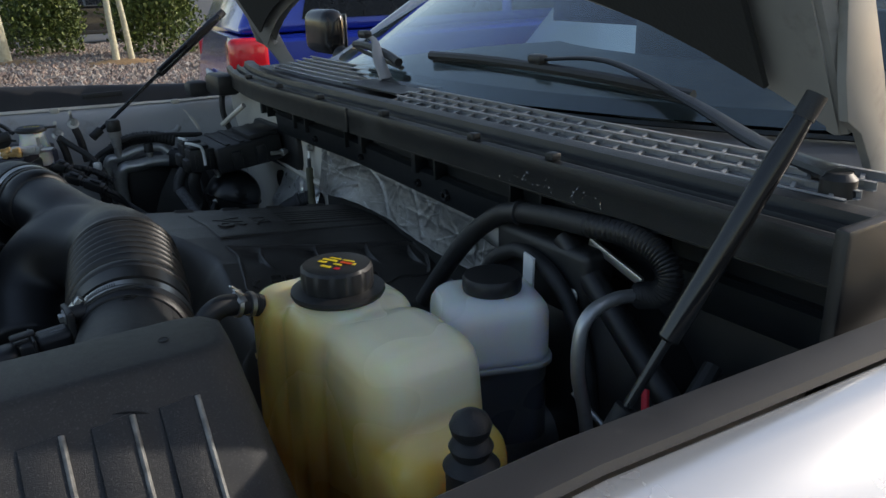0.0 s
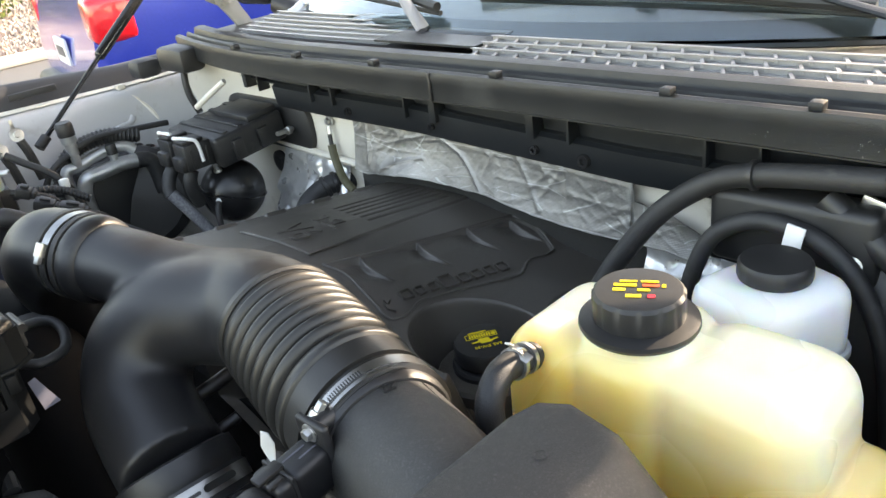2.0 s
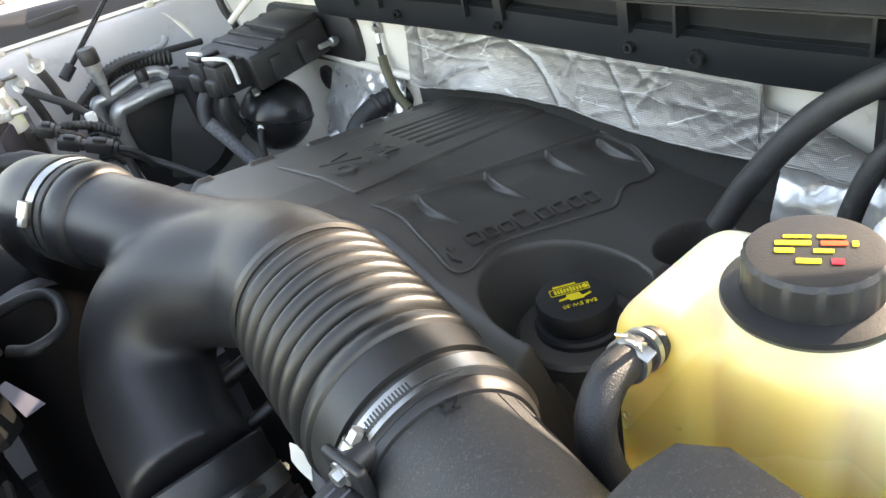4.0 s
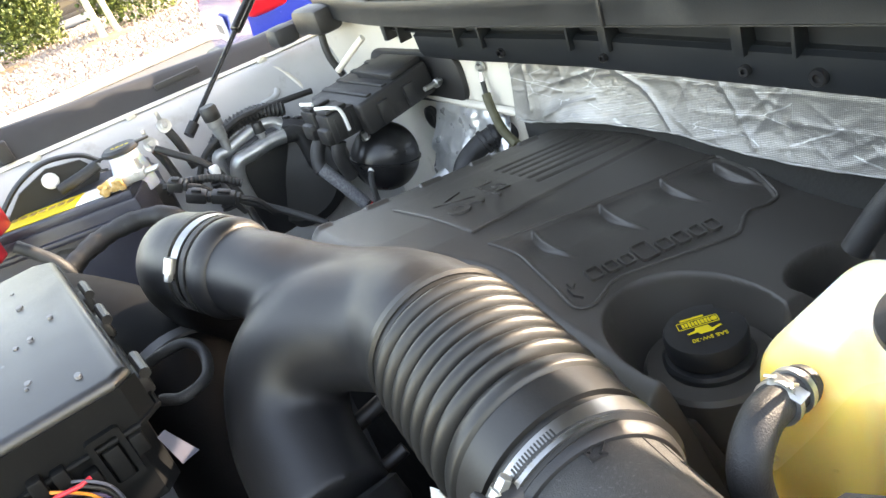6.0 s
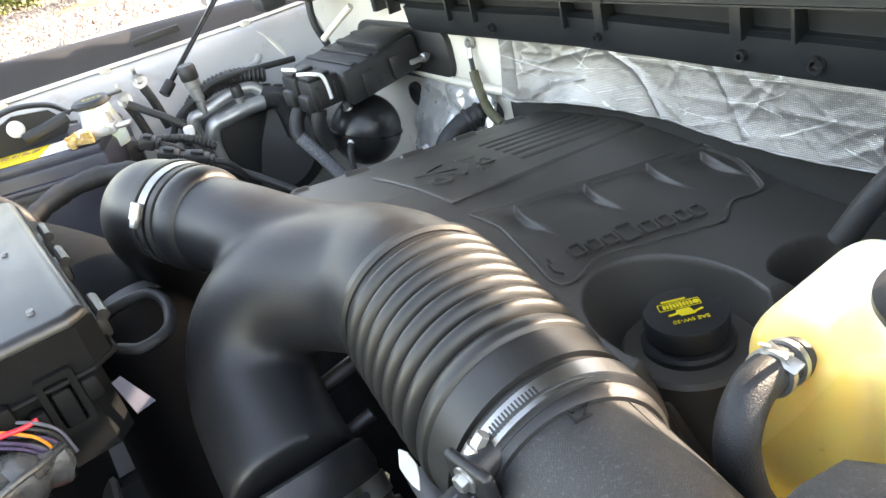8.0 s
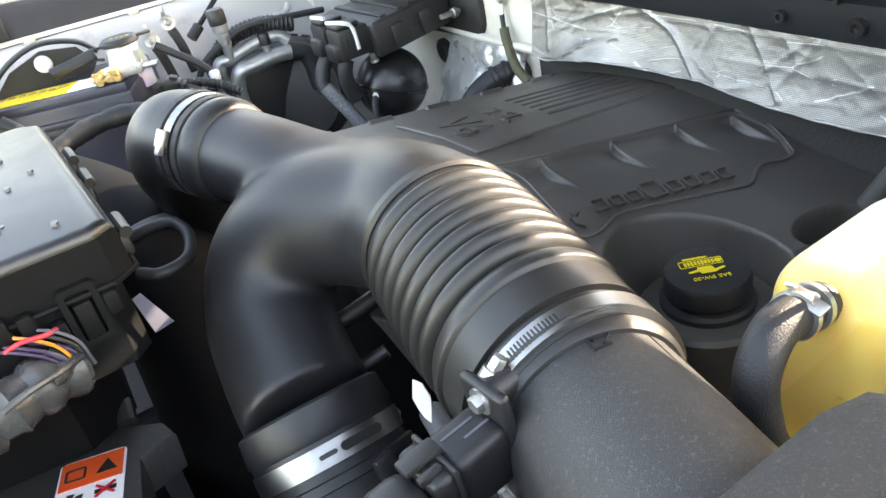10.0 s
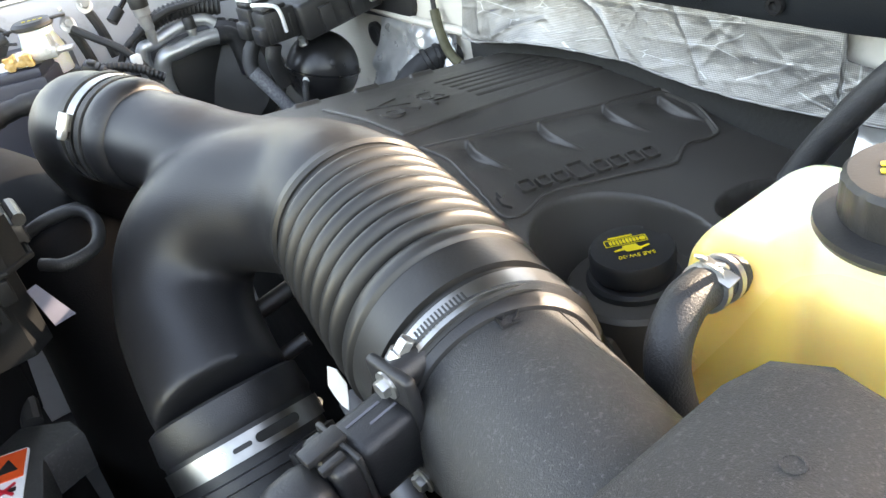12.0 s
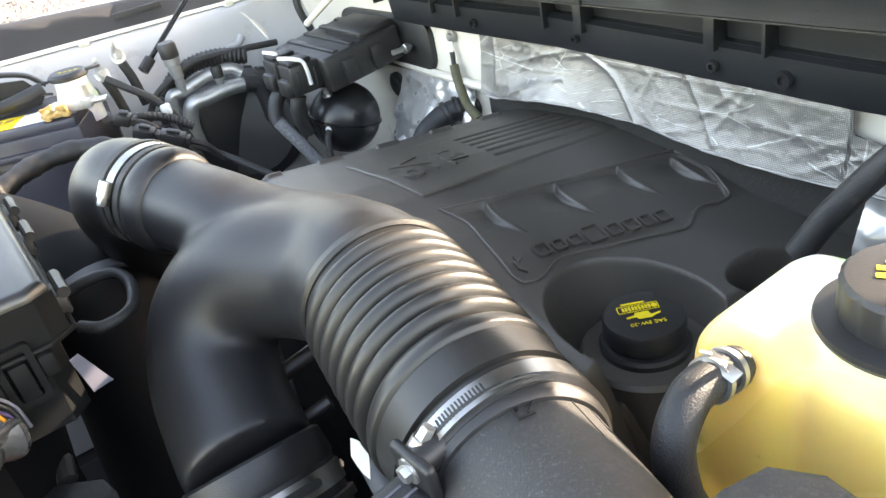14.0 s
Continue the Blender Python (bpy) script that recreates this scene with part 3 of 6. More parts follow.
for s in (1, -1):
    part("hood_edge", sweep([hood_at(a, MID + s * 0.695, -0.01) for a in HS], 0.014, 8), HOODU, hood)
    bm = plate([(0.283, 1.449), (0.320, 1.448), (0.352, 1.385), (0.381, 1.320), (0.430, 1.235), (0.449, 1.205), (0.455, 1.180), (0.440, 1.172), (0.424, 1.190), (0.374, 1.268), (0.352, 1.305), (0.332, 1.332), (0.309, 1.345), (0.297, 1.381)], -0.004, 0.004, 0.0015,
               Matrix.Translation((0, MID + s * 0.712, 0)) @ pose(0, 0, 0, 90, 0, 0))
    part("hinge_arm", bm, HOODU, hood, "beige steel hinge arm")
    part("hinge_bolt", hexbolt((0.352, MID + s * 0.706, 1.342), (0, -s, 0), 0.009, 0.006), HOODU, hood)
    part("hinge_bolt", hexbolt((0.305, MID + s * 0.706, 1.405), (0, -s, 0), 0.008, 0.006), ZINC, hood)
    part("hinge_slot", plate(rounded(0.013, 0.036, 0.006), -0.0046, 0.0046, 0, Matrix.Translation((0.432, MID + s * 0.712, 1.207)) @ pose(0, 0, 0, 90, 0, 0) @ pose(0, 0, 0, 0, 0, 32)), INK, hood)

# passenger mirror
mirror = thing("door_mirror", "black plastic door mirror on its stalk", "mirror", (0.62, 1.10, 1.2))
part("housing", rbox((0.64, 1.205, 1.335), (0.075, 0.165, 0.125), 0.035, seg=5), GLOSS, mirror)
part("mirror_glass", rbox((0.679, 1.205, 1.335), (0.004, 0.13, 0.095), 0.0018), STEEL, mirror)
part("stalk", cord([(0.70, 0.98, 1.22), (0.67, 1.06, 1.245), (0.645, 1.13, 1.275)], 0.026, 14), PLASTIC, mirror)


def wiper(name_base, pivot, elbow, tip_a, tip_b, label, via=()):
    w = thing("windscreen_wiper", label, "wiper", pivot, group="wipers")
    part("pivot_cap", lathe([(0.014, -0.01), (0.014, 0.004), (0.009, 0.009)], pivot, (0, 0, 1), 20), PLASTIC, w)
    p, e = V(pivot), V(elbow)
    run = smoothed([p + V((0, 0, 0.006)), *(via or (p.lerp(e, 0.35) + V((0, 0, 0.012)), p.lerp(e, 0.75) + V((0.01, 0, 0.008)))), e], 6)
    part("arm", sweep(run, spread([0.013, 0.011, 0.007, 0.005], len(run)), 10, squash=0.5), GRILLEP if name_base == 'passenger' else COWLP, w)
    a, b = V(tip_a), V(tip_b)
    part("blade_frame", sweep(smoothed([a, a.lerp(b, 0.3) + V((0, 0, 0.006)), a.lerp(b, 0.7) + V((0, 0, 0.006)), b], 6), 0.0075, 8), PLASTIC, w)
    part("rubber_blade", sweep([a - V((-0.006, 0, 0.010)), b - V((-0.006, 0, 0.010))], 0.004, 6), RUBBER, w)
    part("joint", rbox(e, (0.018, 0.03, 0.014), 0.005), PLASTIC, w)


wiper("driver", (0.262, -0.602, 1.306), (0.400, -0.062, 1.356), (0.378, 0.192, 1.347), (0.424, -0.320, 1.328), "black wiper arm and blade parked on the windscreen", ((0.345, -0.470, 1.306), (0.405, -0.330, 1.326), (0.430, -0.170, 1.358)))
wiper("passenger", (0.330, 0.264, 1.299), (0.336, 0.350, 1.378), (0.345, 0.245, 1.335), (0.375, 0.470, 1.352), "grey wiper arm standing up from the cowl")


# gas struts
def gas_strut(low, joint, top, label, k=1.0):
    s = thing("gas_strut", label, "gas strut", low, group="hood struts")
    lo, jo, to = V(low), V(joint), V(top)
    ax = (to - lo).normalized()
    part("ball_socket", sweep([lo - ax * 0.012, lo + ax * 0.012], 0.009, 14), RUBBER, s)
    part("rod", sweep([lo, jo], 0.0042, 12), GLOSS, s)
    part("cylinder", sweep([jo - ax * 0.002, jo, jo + ax * 0.02, to - ax * 0.03, to], [k * v for v in (0.008, 0.0098, 0.0102, 0.0102, 0.008)], 20), GLOSS, s)
    part("end_fitting", sweep([to, to + ax * 0.018], 0.009 * k, 14), RUBBER, s)


gas_strut((-0.071, 0.839, 1.178), (0.088, 0.888, 1.288), (0.25, 0.935, 1.40), "thin black gas strut holding the hood up")
gas_strut((0.0694, -0.5668, 1.1430), (0.1020, -0.5815, 1.2090), (0.1795, -0.6170, 1.3688), "black gas strut beside the driver's fender", 0.86)

# ---- engine cover ----
TURN = pose(0, 0, 0, 0, 0, -4.1)


def cover_base(u, v):
    return np.interp(v, [-0.2, -0.03, 0, 0.04, 0.13, 0.18, 0.32, 0.40], [1.066, 1.089, 1.098, 1.108, 1.121, 1.123, 1.114, 1.10]) - 0.115 * u


PANEL = [(-0.038, 0.095), (0.002, 0.089), (0.114, 0.075), (0.227, 0.065), (0.239, 0.056), (0.242, 0.020), (0.230, -0.012), (0.221, -0.026), (0.203, -0.029), (0.183, -0.0255), (0.169, -0.029),
         (0.151, -0.040), (0.137, -0.044), (0.095, -0.035), (0.030, -0.023), (0.007, -0.0225), (-0.009, -0.0286), (-0.024, -0.034), (-0.037, -0.032), (-0.041, -0.022), (-0.038, -0.002), (-0.034, 0.030), (-0.030, 0.062)]
BADGE = [(-0.0555, 0.262), (-0.037, 0.1235), (0.030, 0.128), (0.24, 0.142), (0.24, 0.272), (0.06, 0.272)]


def inside_by(poly, u, v):
    """Signed distance to a polygon, above zero inside."""
    best, inside = np.full(u.shape, 9.0), np.zeros(u.shape, bool)
    for (ax, ay), (bx, by) in zip(poly, poly[1:] + poly[:1]):
        t = np.clip(((u - ax) * (bx - ax) + (v - ay) * (by - ay)) / ((bx - ax) ** 2 + (by - ay) ** 2), 0, 1)
        best = np.minimum(best, np.hypot(u - ax - t * (bx - ax), v - ay - t * (by - ay)))
        cross = (ay > v) != (by > v)
        inside ^= cross & (u < (bx - ax) * (v - ay) / (by - ay + 1e-12) + ax)
    return np.where(inside, best, -best)


def step(x, a, b):
    t = np.clip((x - a) / (b - a), 0, 1)
    return t * t * (3 - 2 * t)


OIL = (0.017, -0.112)


def cover_height(u, v):
    z = cover_base(u, v)
    d = inside_by(PANEL, u, v)
    z = z - 0.0022 * step(d, 0.002, 0.004) + 0.0009 * np.exp(-((d - 0.0005) / 0.0014) ** 2)
    b = inside_by(BADGE, u, v)
    z = z + 0.0022 * step(b, -0.0015, 0.0015)
    # rounded dents of the panel, each with a sharp rear rim
    for u0, v0, k in ((-0.002, 0.055, 1.0), (0.077, 0.046, 1.0), (0.155, 0.040, 0.9), (0.219, 0.026, 1.2)):
        w = (v - v0) / 0.031
        q = np.clip(1 - w ** 2, 0, 1)
        a = (u - u0 - 0.007 * (1 - q)) / 0.036
        deep = step(w, -1.0, 0.4) * (1 - step(w, 0.88, 1.0))
        z = z - k * 0.0066 * deep * np.where(a < 0, np.clip(1 + a, 0, 1) ** 1.7, np.clip(1 - a * 12.0, 0, 1))
        z = z + k * 0.0030 * np.sqrt(q) * np.clip(1 - np.abs(a - 0.10) / 0.085, 0, 1) ** 0.7
    rib = step(u, 0.074, 0.078) * (1 - step(u, 0.210, 0.216)) * step(v, 0.155, 0.157) * (1 - step(v, 0.252, 0.254))
    z = z - 0.0028 * rib * step(np.cos((v - 0.162) / 0.0165 * 2 * math.pi), 0.35, 0.75)
    # rounded drop at the front, at the passenger side and behind
    front = -0.055 - 0.075 * step(v, 0.04, 0.24)
    z = z - 0.16 * np.clip((front - u) / 0.07, 0, 1) ** 1.7
    z = z - 0.05 * np.clip((v - 0.312) / 0.02, 0, 1.6) ** 1.6
    z = z + 0.004 * np.exp(-((v - 0.306) / 0.004) ** 2) * (np.sin(u / 0.075 * 2 * math.pi) > 0.3)
    z = z - 0.10 * np.clip((u - 0.30) / 0.05, 0, 1)
    # the bite round the oil filler and the sunken driver's edge
    r = np.hypot(u - OIL[0], (v - OIL[1]) * 0.95)
    z = np.where(r < 0.080, np.minimum(z, 1.024 + 0.085 * np.clip((r - 0.056) / 0.024, 0, 1) ** 1.5), z)
    z = z - 0.30 * np.clip((-0.135 - 0.11 * step(u, 0.10, 0.20) - v) / 0.06, 0, 1) ** 1.4
    hole = np.hypot((u - 0.150) / 0.048, (v + 0.128) / 0.026)
    z = z - 0.075 * (1 - step(hole, 0.72, 1.0))
    return z


def height_mesh(fn, us, vs, m):
    uu, vv = np.meshgrid(us, vs, indexing="ij")
    zz = fn(uu, vv)
    co = np.stack([uu, vv, zz], -1).reshape(-1, 3)
    nv = len(vs)
    i = (np.arange(len(us) - 1)[:, None] * nv + np.arange(nv - 1)[None]).ravel()
    faces = np.stack([i, i + nv, i + nv + 1, i + 1], -1)
    me = bpy.data.meshes.new("height")
    me.from_pydata(co.tolist(), [], faces.tolist())
    me.transform(m)
    for p in me.polygons:
        p.use_smooth = True
    return me


def on_cover(u, v, lift=0.0, spin=0.0):
    """A matrix lying on the cover at (u, v), local x along u turned by spin."""
    h = 0.004
    z = float(cover_base(u, v))
    n = V((-(float(cover_base(u + h, v)) - z) / h, -(float(cover_base(u, v + h)) - z) / h, 1)).normalized()
    x = V((math.cos(radians(spin)), math.sin(radians(spin)), 0))
    x = (x - n * x.dot(n)).normalized()
    m = Matrix((x, n.cross(x), n)).transposed().to_4x4()
    m.translation = V((u, v, z)) + n * lift
    return TURN @ m


cover = thing("engine_cover", "matt black moulded plastic engine cover, dusty, with raised lettering", "engine cover", (0.08, 0.1, 1.0))
part("cover_shell", height_mesh(cover_height, np.arange(-0.175, 0.345, 0.0015), np.arange(-0.29, 0.345, 0.0015), TURN), COVER, cover)
# the word mark on the panel, as plain raised rings and bars
x0 = -0.006
for i, (w, h) in enumerate(((0.019, 0.016), (0.017, 0.014), (0.018, 0.014), (0.024, 0.023), (0.019, 0.016), (0.019, 0.016), (0.018, 0.016), (0.019, 0.016))):
    u, v = x0 + w / 2, -0.0035 - 0.105 * (x0 + w / 2) + (0.002 if i == 3 else 0)
    outer, inner = rounded(w - 0.0028, h, 0.0035), rounded(w - 0.0072, h - 0.0044, 0.0018)
    part("raised_mark", ring_plate(outer, inner, -0.004, 0.0016, on_cover(u, v, 0.0, -4)), COVER, cover, smooth=False)
    x0 += w
for u, v, a in ((-0.022, -0.002, 60), (-0.027, -0.014, 100)):
    part("raised_mark", plate([(-0.008, 0), (0, 0.004), (0.009, 0.001), (0, -0.004)], -0.003, 0.0008, 0, on_cover(u, v, 0.0, a)), COVER, cover)
for text, u, v, size in (("3.5L", 0.0385, 0.1975, 0.036), ("V6", -0.0115, 0.195, 0.062)):
    part("raised_letters", letters(text, size, on_cover(u, v, 0.0022, -90), 0.0014), COVER, cover)
for line, closed in ((PANEL, True), (BADGE, False)):
    run = [(*p, 0) for p in line + (line[:1] if closed else [])][:(None if closed else 3)]
    run = smoothed(run, 6) if closed else [V(a).lerp(V(b), t / 8) for a, b in zip(run, run[1:]) for t in range(9)]
    run = [TURN @ V((p.x, p.y, float(cover_base(p.x, p.y)) + 0.0012)) for p in run]
    part("edge_bead", sweep(run, 0.0015, 8), COVER, cover)
# filler pedestal and cap
oil_at = TURN @ V((OIL[0], OIL[1], 0))
filler = thing("oil_filler", "black oil filler neck with a screw cap printed in yellow", "oil cap", (oil_at.x, oil_at.y, 0.96))
part("pedestal", lathe([(0.052, -0.10), (0.054, -0.004), (0.051, 0.0), (0.042, 0.001)], (oil_at.x, oil_at.y, 1.041), n=56), COVER, filler)
cap = part("cap", lathe([(0.0365, 0.0), (0.037, 0.006), (0.035, 0.009), (0.0298, 0.0095), (0.0298, 0.012), (0.0330, 0.014), (0.0333, 0.028), (0.0318, 0.031), (0.0265, 0.032), (0.001, 0.0325)],
                        (oil_at.x, oil_at.y, 1.041), n=72, wave=lambda a, h: -0.24 * (abs((a - 5.6 + math.pi) % (2 * math.pi) - math.pi) < 0.28) * (0.013 < h < 0.0315)), PLASTIC, filler)
cm = Matrix.Translation((oil_at.x, oil_at.y, 1.0737)) @ pose(0, 0, 0, 0, 0, 147) @ Matrix.Scale(0.88, 4)
part("printed_frame", ring_plate(rounded(0.038, 0.0105, 0.0012), rounded(0.0364, 0.0090, 0.0008), 0, 0.0004, cm @ pose(0.003, -0.0085, 0)), YELLOW, cap)
for k in range(9):
    part("printed_bar", plate(rounded(0.0022, 0.0058 if k not in (3, 6) else 0.0070, 0.0004, 2), 0, 0.0004, 0, cm @ pose(-0.0075 + 0.0030 * k, -0.0085, 0)), YELLOW, cap)
part("printed_bar", plate(rounded(0.0055, 0.0062, 0.0026), 0, 0.0004, 0, cm @ pose(-0.0120, -0.0085, 0)), YELLOW, cap)
part("printed_bar", plate(rounded(0.022, 0.0024, 0.0005), 0, 0.0004, 0, cm @ pose(0.006, -0.0165, 0)), YELLOW, cap)
part("oil_can_symbol", plate([(-0.014, 0.002), (-0.006, 0.0045), (-0.004, -0.0015), (0.008, -0.0015), (0.009, 0.002), (0.017, 0.004), (0.016, 0.006), (0.008, 0.005), (0.006, 0.0085), (-0.006, 0.0085), (-0.008, 0.0065), (-0.015, 0.004)], 0, 0.0004, 0, cm), YELLOW, cap)
part("viscosity_text", letters("SAE 5W-30", 0.0068, cm @ pose(0, 0.0155, 0.0002), 0.0002), YELLOW, cap)

# ---- air intake ----
AX = [V((-0.1905, -0.078, 1.1845)), V((-0.197, -0.010, 1.189)), V((-0.215, 0.055, 1.197)), V((-0.231, 0.095, 1.206)), V((-0.250, 0.156, 1.2125))]     # from the bellows' rim to the far clamp


def along(a, b, n):
    return [a.lerp(b, i / (n - 1)) for i in range(n)]


pipe = thing("intake_pipe", "black moulded plastic Y-shaped air intake pipe", "air pipe", (-0.22, 0.05, 1.0))
bm = sweep(smoothed([AX[0] + V((0.002, 0.012, 0.002)) * -0.4, AX[0] + V((-0.001, 0.028, 0.004)), AX[1] + V((0.003, 0.012, 0)), AX[2], AX[3], AX[4]], 8), spread([0.053, 0.053, 0.048, 0.040, 0.038, 0.038, 0.038], 41), 36)
bm = sweep(smoothed([(-0.194, -0.050, 1.185), (-0.203, -0.012, 1.184), (-0.233, 0.036, 1.179), (-0.265, 0.054, 1.152), (-0.286, 0.036, 1.121), (-0.295, -0.002, 1.103), (-0.3005, -0.042, 1.088)], 8), spread([0.049, 0.050, 0.0495, 0.0485, 0.0475, 0.047, 0.0465], 49), 36, bm)
part("y_body", fused(bm, 0.0028, 26), PIPE, pipe)
axb = (AX[4] - AX[3]).normalized()
part("bead", lathe([(0.0375, -0.012), (0.0405, -0.010), (0.0425, -0.006), (0.0440, 0.000), (0.0440, 0.007), (0.0420, 0.010), (0.0400, 0.014)], AX[4] - axb * 0.010, axb, 64), PIPE, pipe)
low_ax = V((-0.04, -0.64, -0.765)).normalized()
low_c = V((-0.3010, -0.046, 1.0860))
part("lower_collar", lathe([(0.0462, -0.010), (0.0505, -0.008), (0.0520, 0.010), (0.0490, 0.016)], low_c, low_ax, 56), PIPE, pipe)
part("pin", sweep([(-0.264, -0.025, 1.084), (-0.232, -0.032, 1.094)], 0.0055, 12), PIPE, pipe)
part("pin", sweep([(-0.262, 0.018, 1.098), (-0.205, 0.010, 1.112)], 0.007, 12), PIPE, pipe)

# elbow beyond the bead, going down to the far turbo
elbow = thing("intake_elbow", "black rubber elbow hose at the end of the intake pipe", "hose", (-0.25, 0.25, 1.0))
E0 = AX[4] + axb * 0.004
pts = smoothed([E0, E0 + axb * 0.03, E0 + axb * 0.058 + V((0, 0, -0.005)), E0 + axb * 0.080 + V((0.004, 0.008, -0.030)), E0 + axb * 0.088 + V((0.018, 0.026, -0.075)), E0 + axb * 0.088 + V((0.040, 0.050, -0.15))], 8)
part("elbow", sweep(pts, spread([0.0405, 0.0420, 0.0425, 0.0415, 0.040, 0.038], len(pts)), 48), PIPE, elbow)
part("rim", lathe([(0.0405, -0.004), (0.0440, -0.003), (0.0440, 0.003), (0.0405, 0.004)], AX[4] + axb * 0.004, axb, 64), RUBBER, elbow)
part("rim", lathe([(0.0405, -0.004), (0.0445, -0.003), (0.0445, 0.003), (0.0405, 0.004)], AX[4] + axb * 0.026, axb, 64), RUBBER, elbow)

# corrugated bellows
bel = thing("bellows_hose", "black corrugated rubber bellows hose between airbox pipe and intake", "hose", (-0.205, -0.1, 1.1))
A, B = AX[0], V((-0.2152, -0.2285, 1.1597))
pts, rad = [], []
N = 300
for i in range(N):
    t = i / (N - 1)
    pts.append(A.lerp(B, t))
    env = 0.0572 + 0.0012 * math.sin(t * math.pi)
    if t < 0.05:
        r = env - 0.004
    elif t < 0.62:
        k = (t - 0.05) / 0.57 * 7
        r = env - 0.0085 + 0.0085 * abs(math.sin(k * math.pi)) ** 0.55
    elif t < 0.71:
        # the last, wider convolution falls off to the cuff
        r = env - 0.0085 * (1 - math.sin((t - 0.62) / 0.09 * 1.9) ** 0.55)
    elif t < 0.73:
        r = env - 0.0035 * (t - 0.71) / 0.02
    elif t < 0.865:
        r = env - 0.0018
    elif t < 0.885:
        r = env - 0.0050
    else:
        r = env - 0.0030
    rad.append(r)
part("bellows", sweep(pts, rad, 84), BELLOWS, bel)
part("end_rim", lathe([(0.0530, -0.004), (0.0562, -0.003), (0.0566, 0.002), (0.0545, 0.004)], A + V((0, 0.001, 0)), (B - A), 84), BELLOWS, bel)
dirA = (B - A).normalized()


def hose_clamp(c, ax, r, screw_dir, label, width=0.012):
    cl = thing("hose_clamp", label, "hose clamp", c, group="hose clamps")
    part("band", clamp_band(c, ax, r, width), STEEL, cl)
    s = V(screw_dir)
    s = (s - V(ax) * s.dot(V(ax))).normalized()
    tang = V(ax).cross(s).normalized()
    p = V(c) + s * (r + 0.004)
    part("screw_housing", sweep([p - tang * 0.006, p + tang * 0.007], 0.0050, 14), ZINC, cl)
    part("screw", lathe([(0.0038, 0), (0.0038, 0.006), (0.0032, 0.007), (0.001, 0.0068)], p + tang * 0.007, tang, 6), ZINC, cl)
    for k in range(14):
        a = 0.28 + 0.036 * k
        d = s * math.cos(a) + tang * math.sin(a)
        part("band_slot", rbox((0, 0, 0), (0.0010, 0.0060, 0.0006), 0, frame_to(V(c) + d * (r + 0.0016), d, V(ax).cross(d))), INK, cl)


hose_clamp(A.lerp(B, 0.945), -dirA, 0.0548, (-0.79, 0, 0.61), "stainless worm-drive hose clamp on the bellows")
hose_clamp(AX[4] + axb * 0.015, -axb, 0.0424, (-0.83, 0, 0.55), "stainless worm-drive hose clamp on the elbow", 0.009)
hose_clamp(low_c + low_ax * 0.024, low_ax, 0.0505, (0.9, 0.2, -0.4), "wide stainless band clamp on the lower branch", 0.014)
for k, (w, h) in enumerate(((0.030, 0.006), (0.012, 0.003))):
    d = V((0.25, -0.85, 0.53)).normalized() if k == 0 else V((-0.20, -0.86, 0.54)).normalized()
    d = (d - low_ax * d.dot(low_ax)).normalized()
    solo("band_slot", plate(rounded(w, h, h * 0.49), 0, 0.0008, 0, frame_to(low_c + low_ax * 0.024 + d * 0.0518, d, low_ax.cross(d))), INK, "dark slot in the wide band clamp", "slot")
lowhose = thing("turbo_inlet_hose", "black hose dropping below the band clamp", "hose", (-0.30, -0.06, 0.9))
part("hose", sweep([low_c + low_ax * 0.014, low_c + low_ax * 0.04, low_c + low_ax * 0.16], [0.0503, 0.0503, 0.048], 48), PIPE, lowhose)
part("rib", lathe([(0.050, -0.003), (0.0540, -0.002), (0.0540, 0.004), (0.050, 0.005)], low_c + low_ax * 0.040, low_ax, 56), PIPE, lowhose)
part("latch", rbox((0, 0, 0), (0.018, 0.014, 0.01), 0.002, frame_to(low_c + low_ax * 0.040 + V((0.018, -0.045, 0.026)), (0.2, -0.8, 0.5))), PIPE, lowhose)

# pipe from the airbox, its flange and the flow sensor
stub = thing("airbox_outlet_pipe", "dusty black plastic outlet pipe of the air filter box", "air pipe", (-0.215, -0.27, 1.1))
C = V((-0.2160, -0.2300, 1.1600))
TD = V((-0.25, -1, -0.03)).normalized()
pts = smoothed([C, C + TD * 0.03, C + TD * 0.07, C + TD * 0.12 + V((0, 0, -0.004)), C + TD * 0.19 + V((0, 0, -0.012))], 6)
part("pipe", sweep(pts, spread([0.0480, 0.0482, 0.0486, 0.0500, 0.0525], len(pts)), 64), BOXP, stub)
part("flange", lathe([(0.050, -0.010), (0.0560, -0.009), (0.0565, -0.003), (0.0530, -0.001), (0.0525, 0.003), (0.0500, 0.006), (0.0482, 0.0065)], C + TD * 0.004, TD, 72), PIPE, stub)
part("moulded_arrow", ring_plate([(-0.007, 0), (0, 0.006), (0, 0.003), (0.008, 0.003), (0.008, -0.003), (0, -0.003), (0, -0.006)], [(-0.0055, 0), (-0.001, 0.004), (-0.001, 0.002), (0.007, 0.002), (0.007, -0.002), (-0.001, -0.002), (-0.001, -0.004)], -0.0012, 0.0005, frame_to(C + TD * 0.0155 + V((0.004, 0, 0.0485)), (0.08, -0.02, 1), V((0.8, 0.5, 0)))), PIPE, stub, smooth=False)


def on_tube(s, a, r):
    """A place on the outlet pipe: s along it, a degrees from the top towards the front."""
    side = V((0, 0, 1)).cross(TD).normalized()
    up = TD.cross(side).normalized()
    return C + TD * s + V((0, 0, -0.010 * (s / 0.19) ** 2)) + (up * math.cos(radians(a)) + side * math.sin(radians(a))) * r


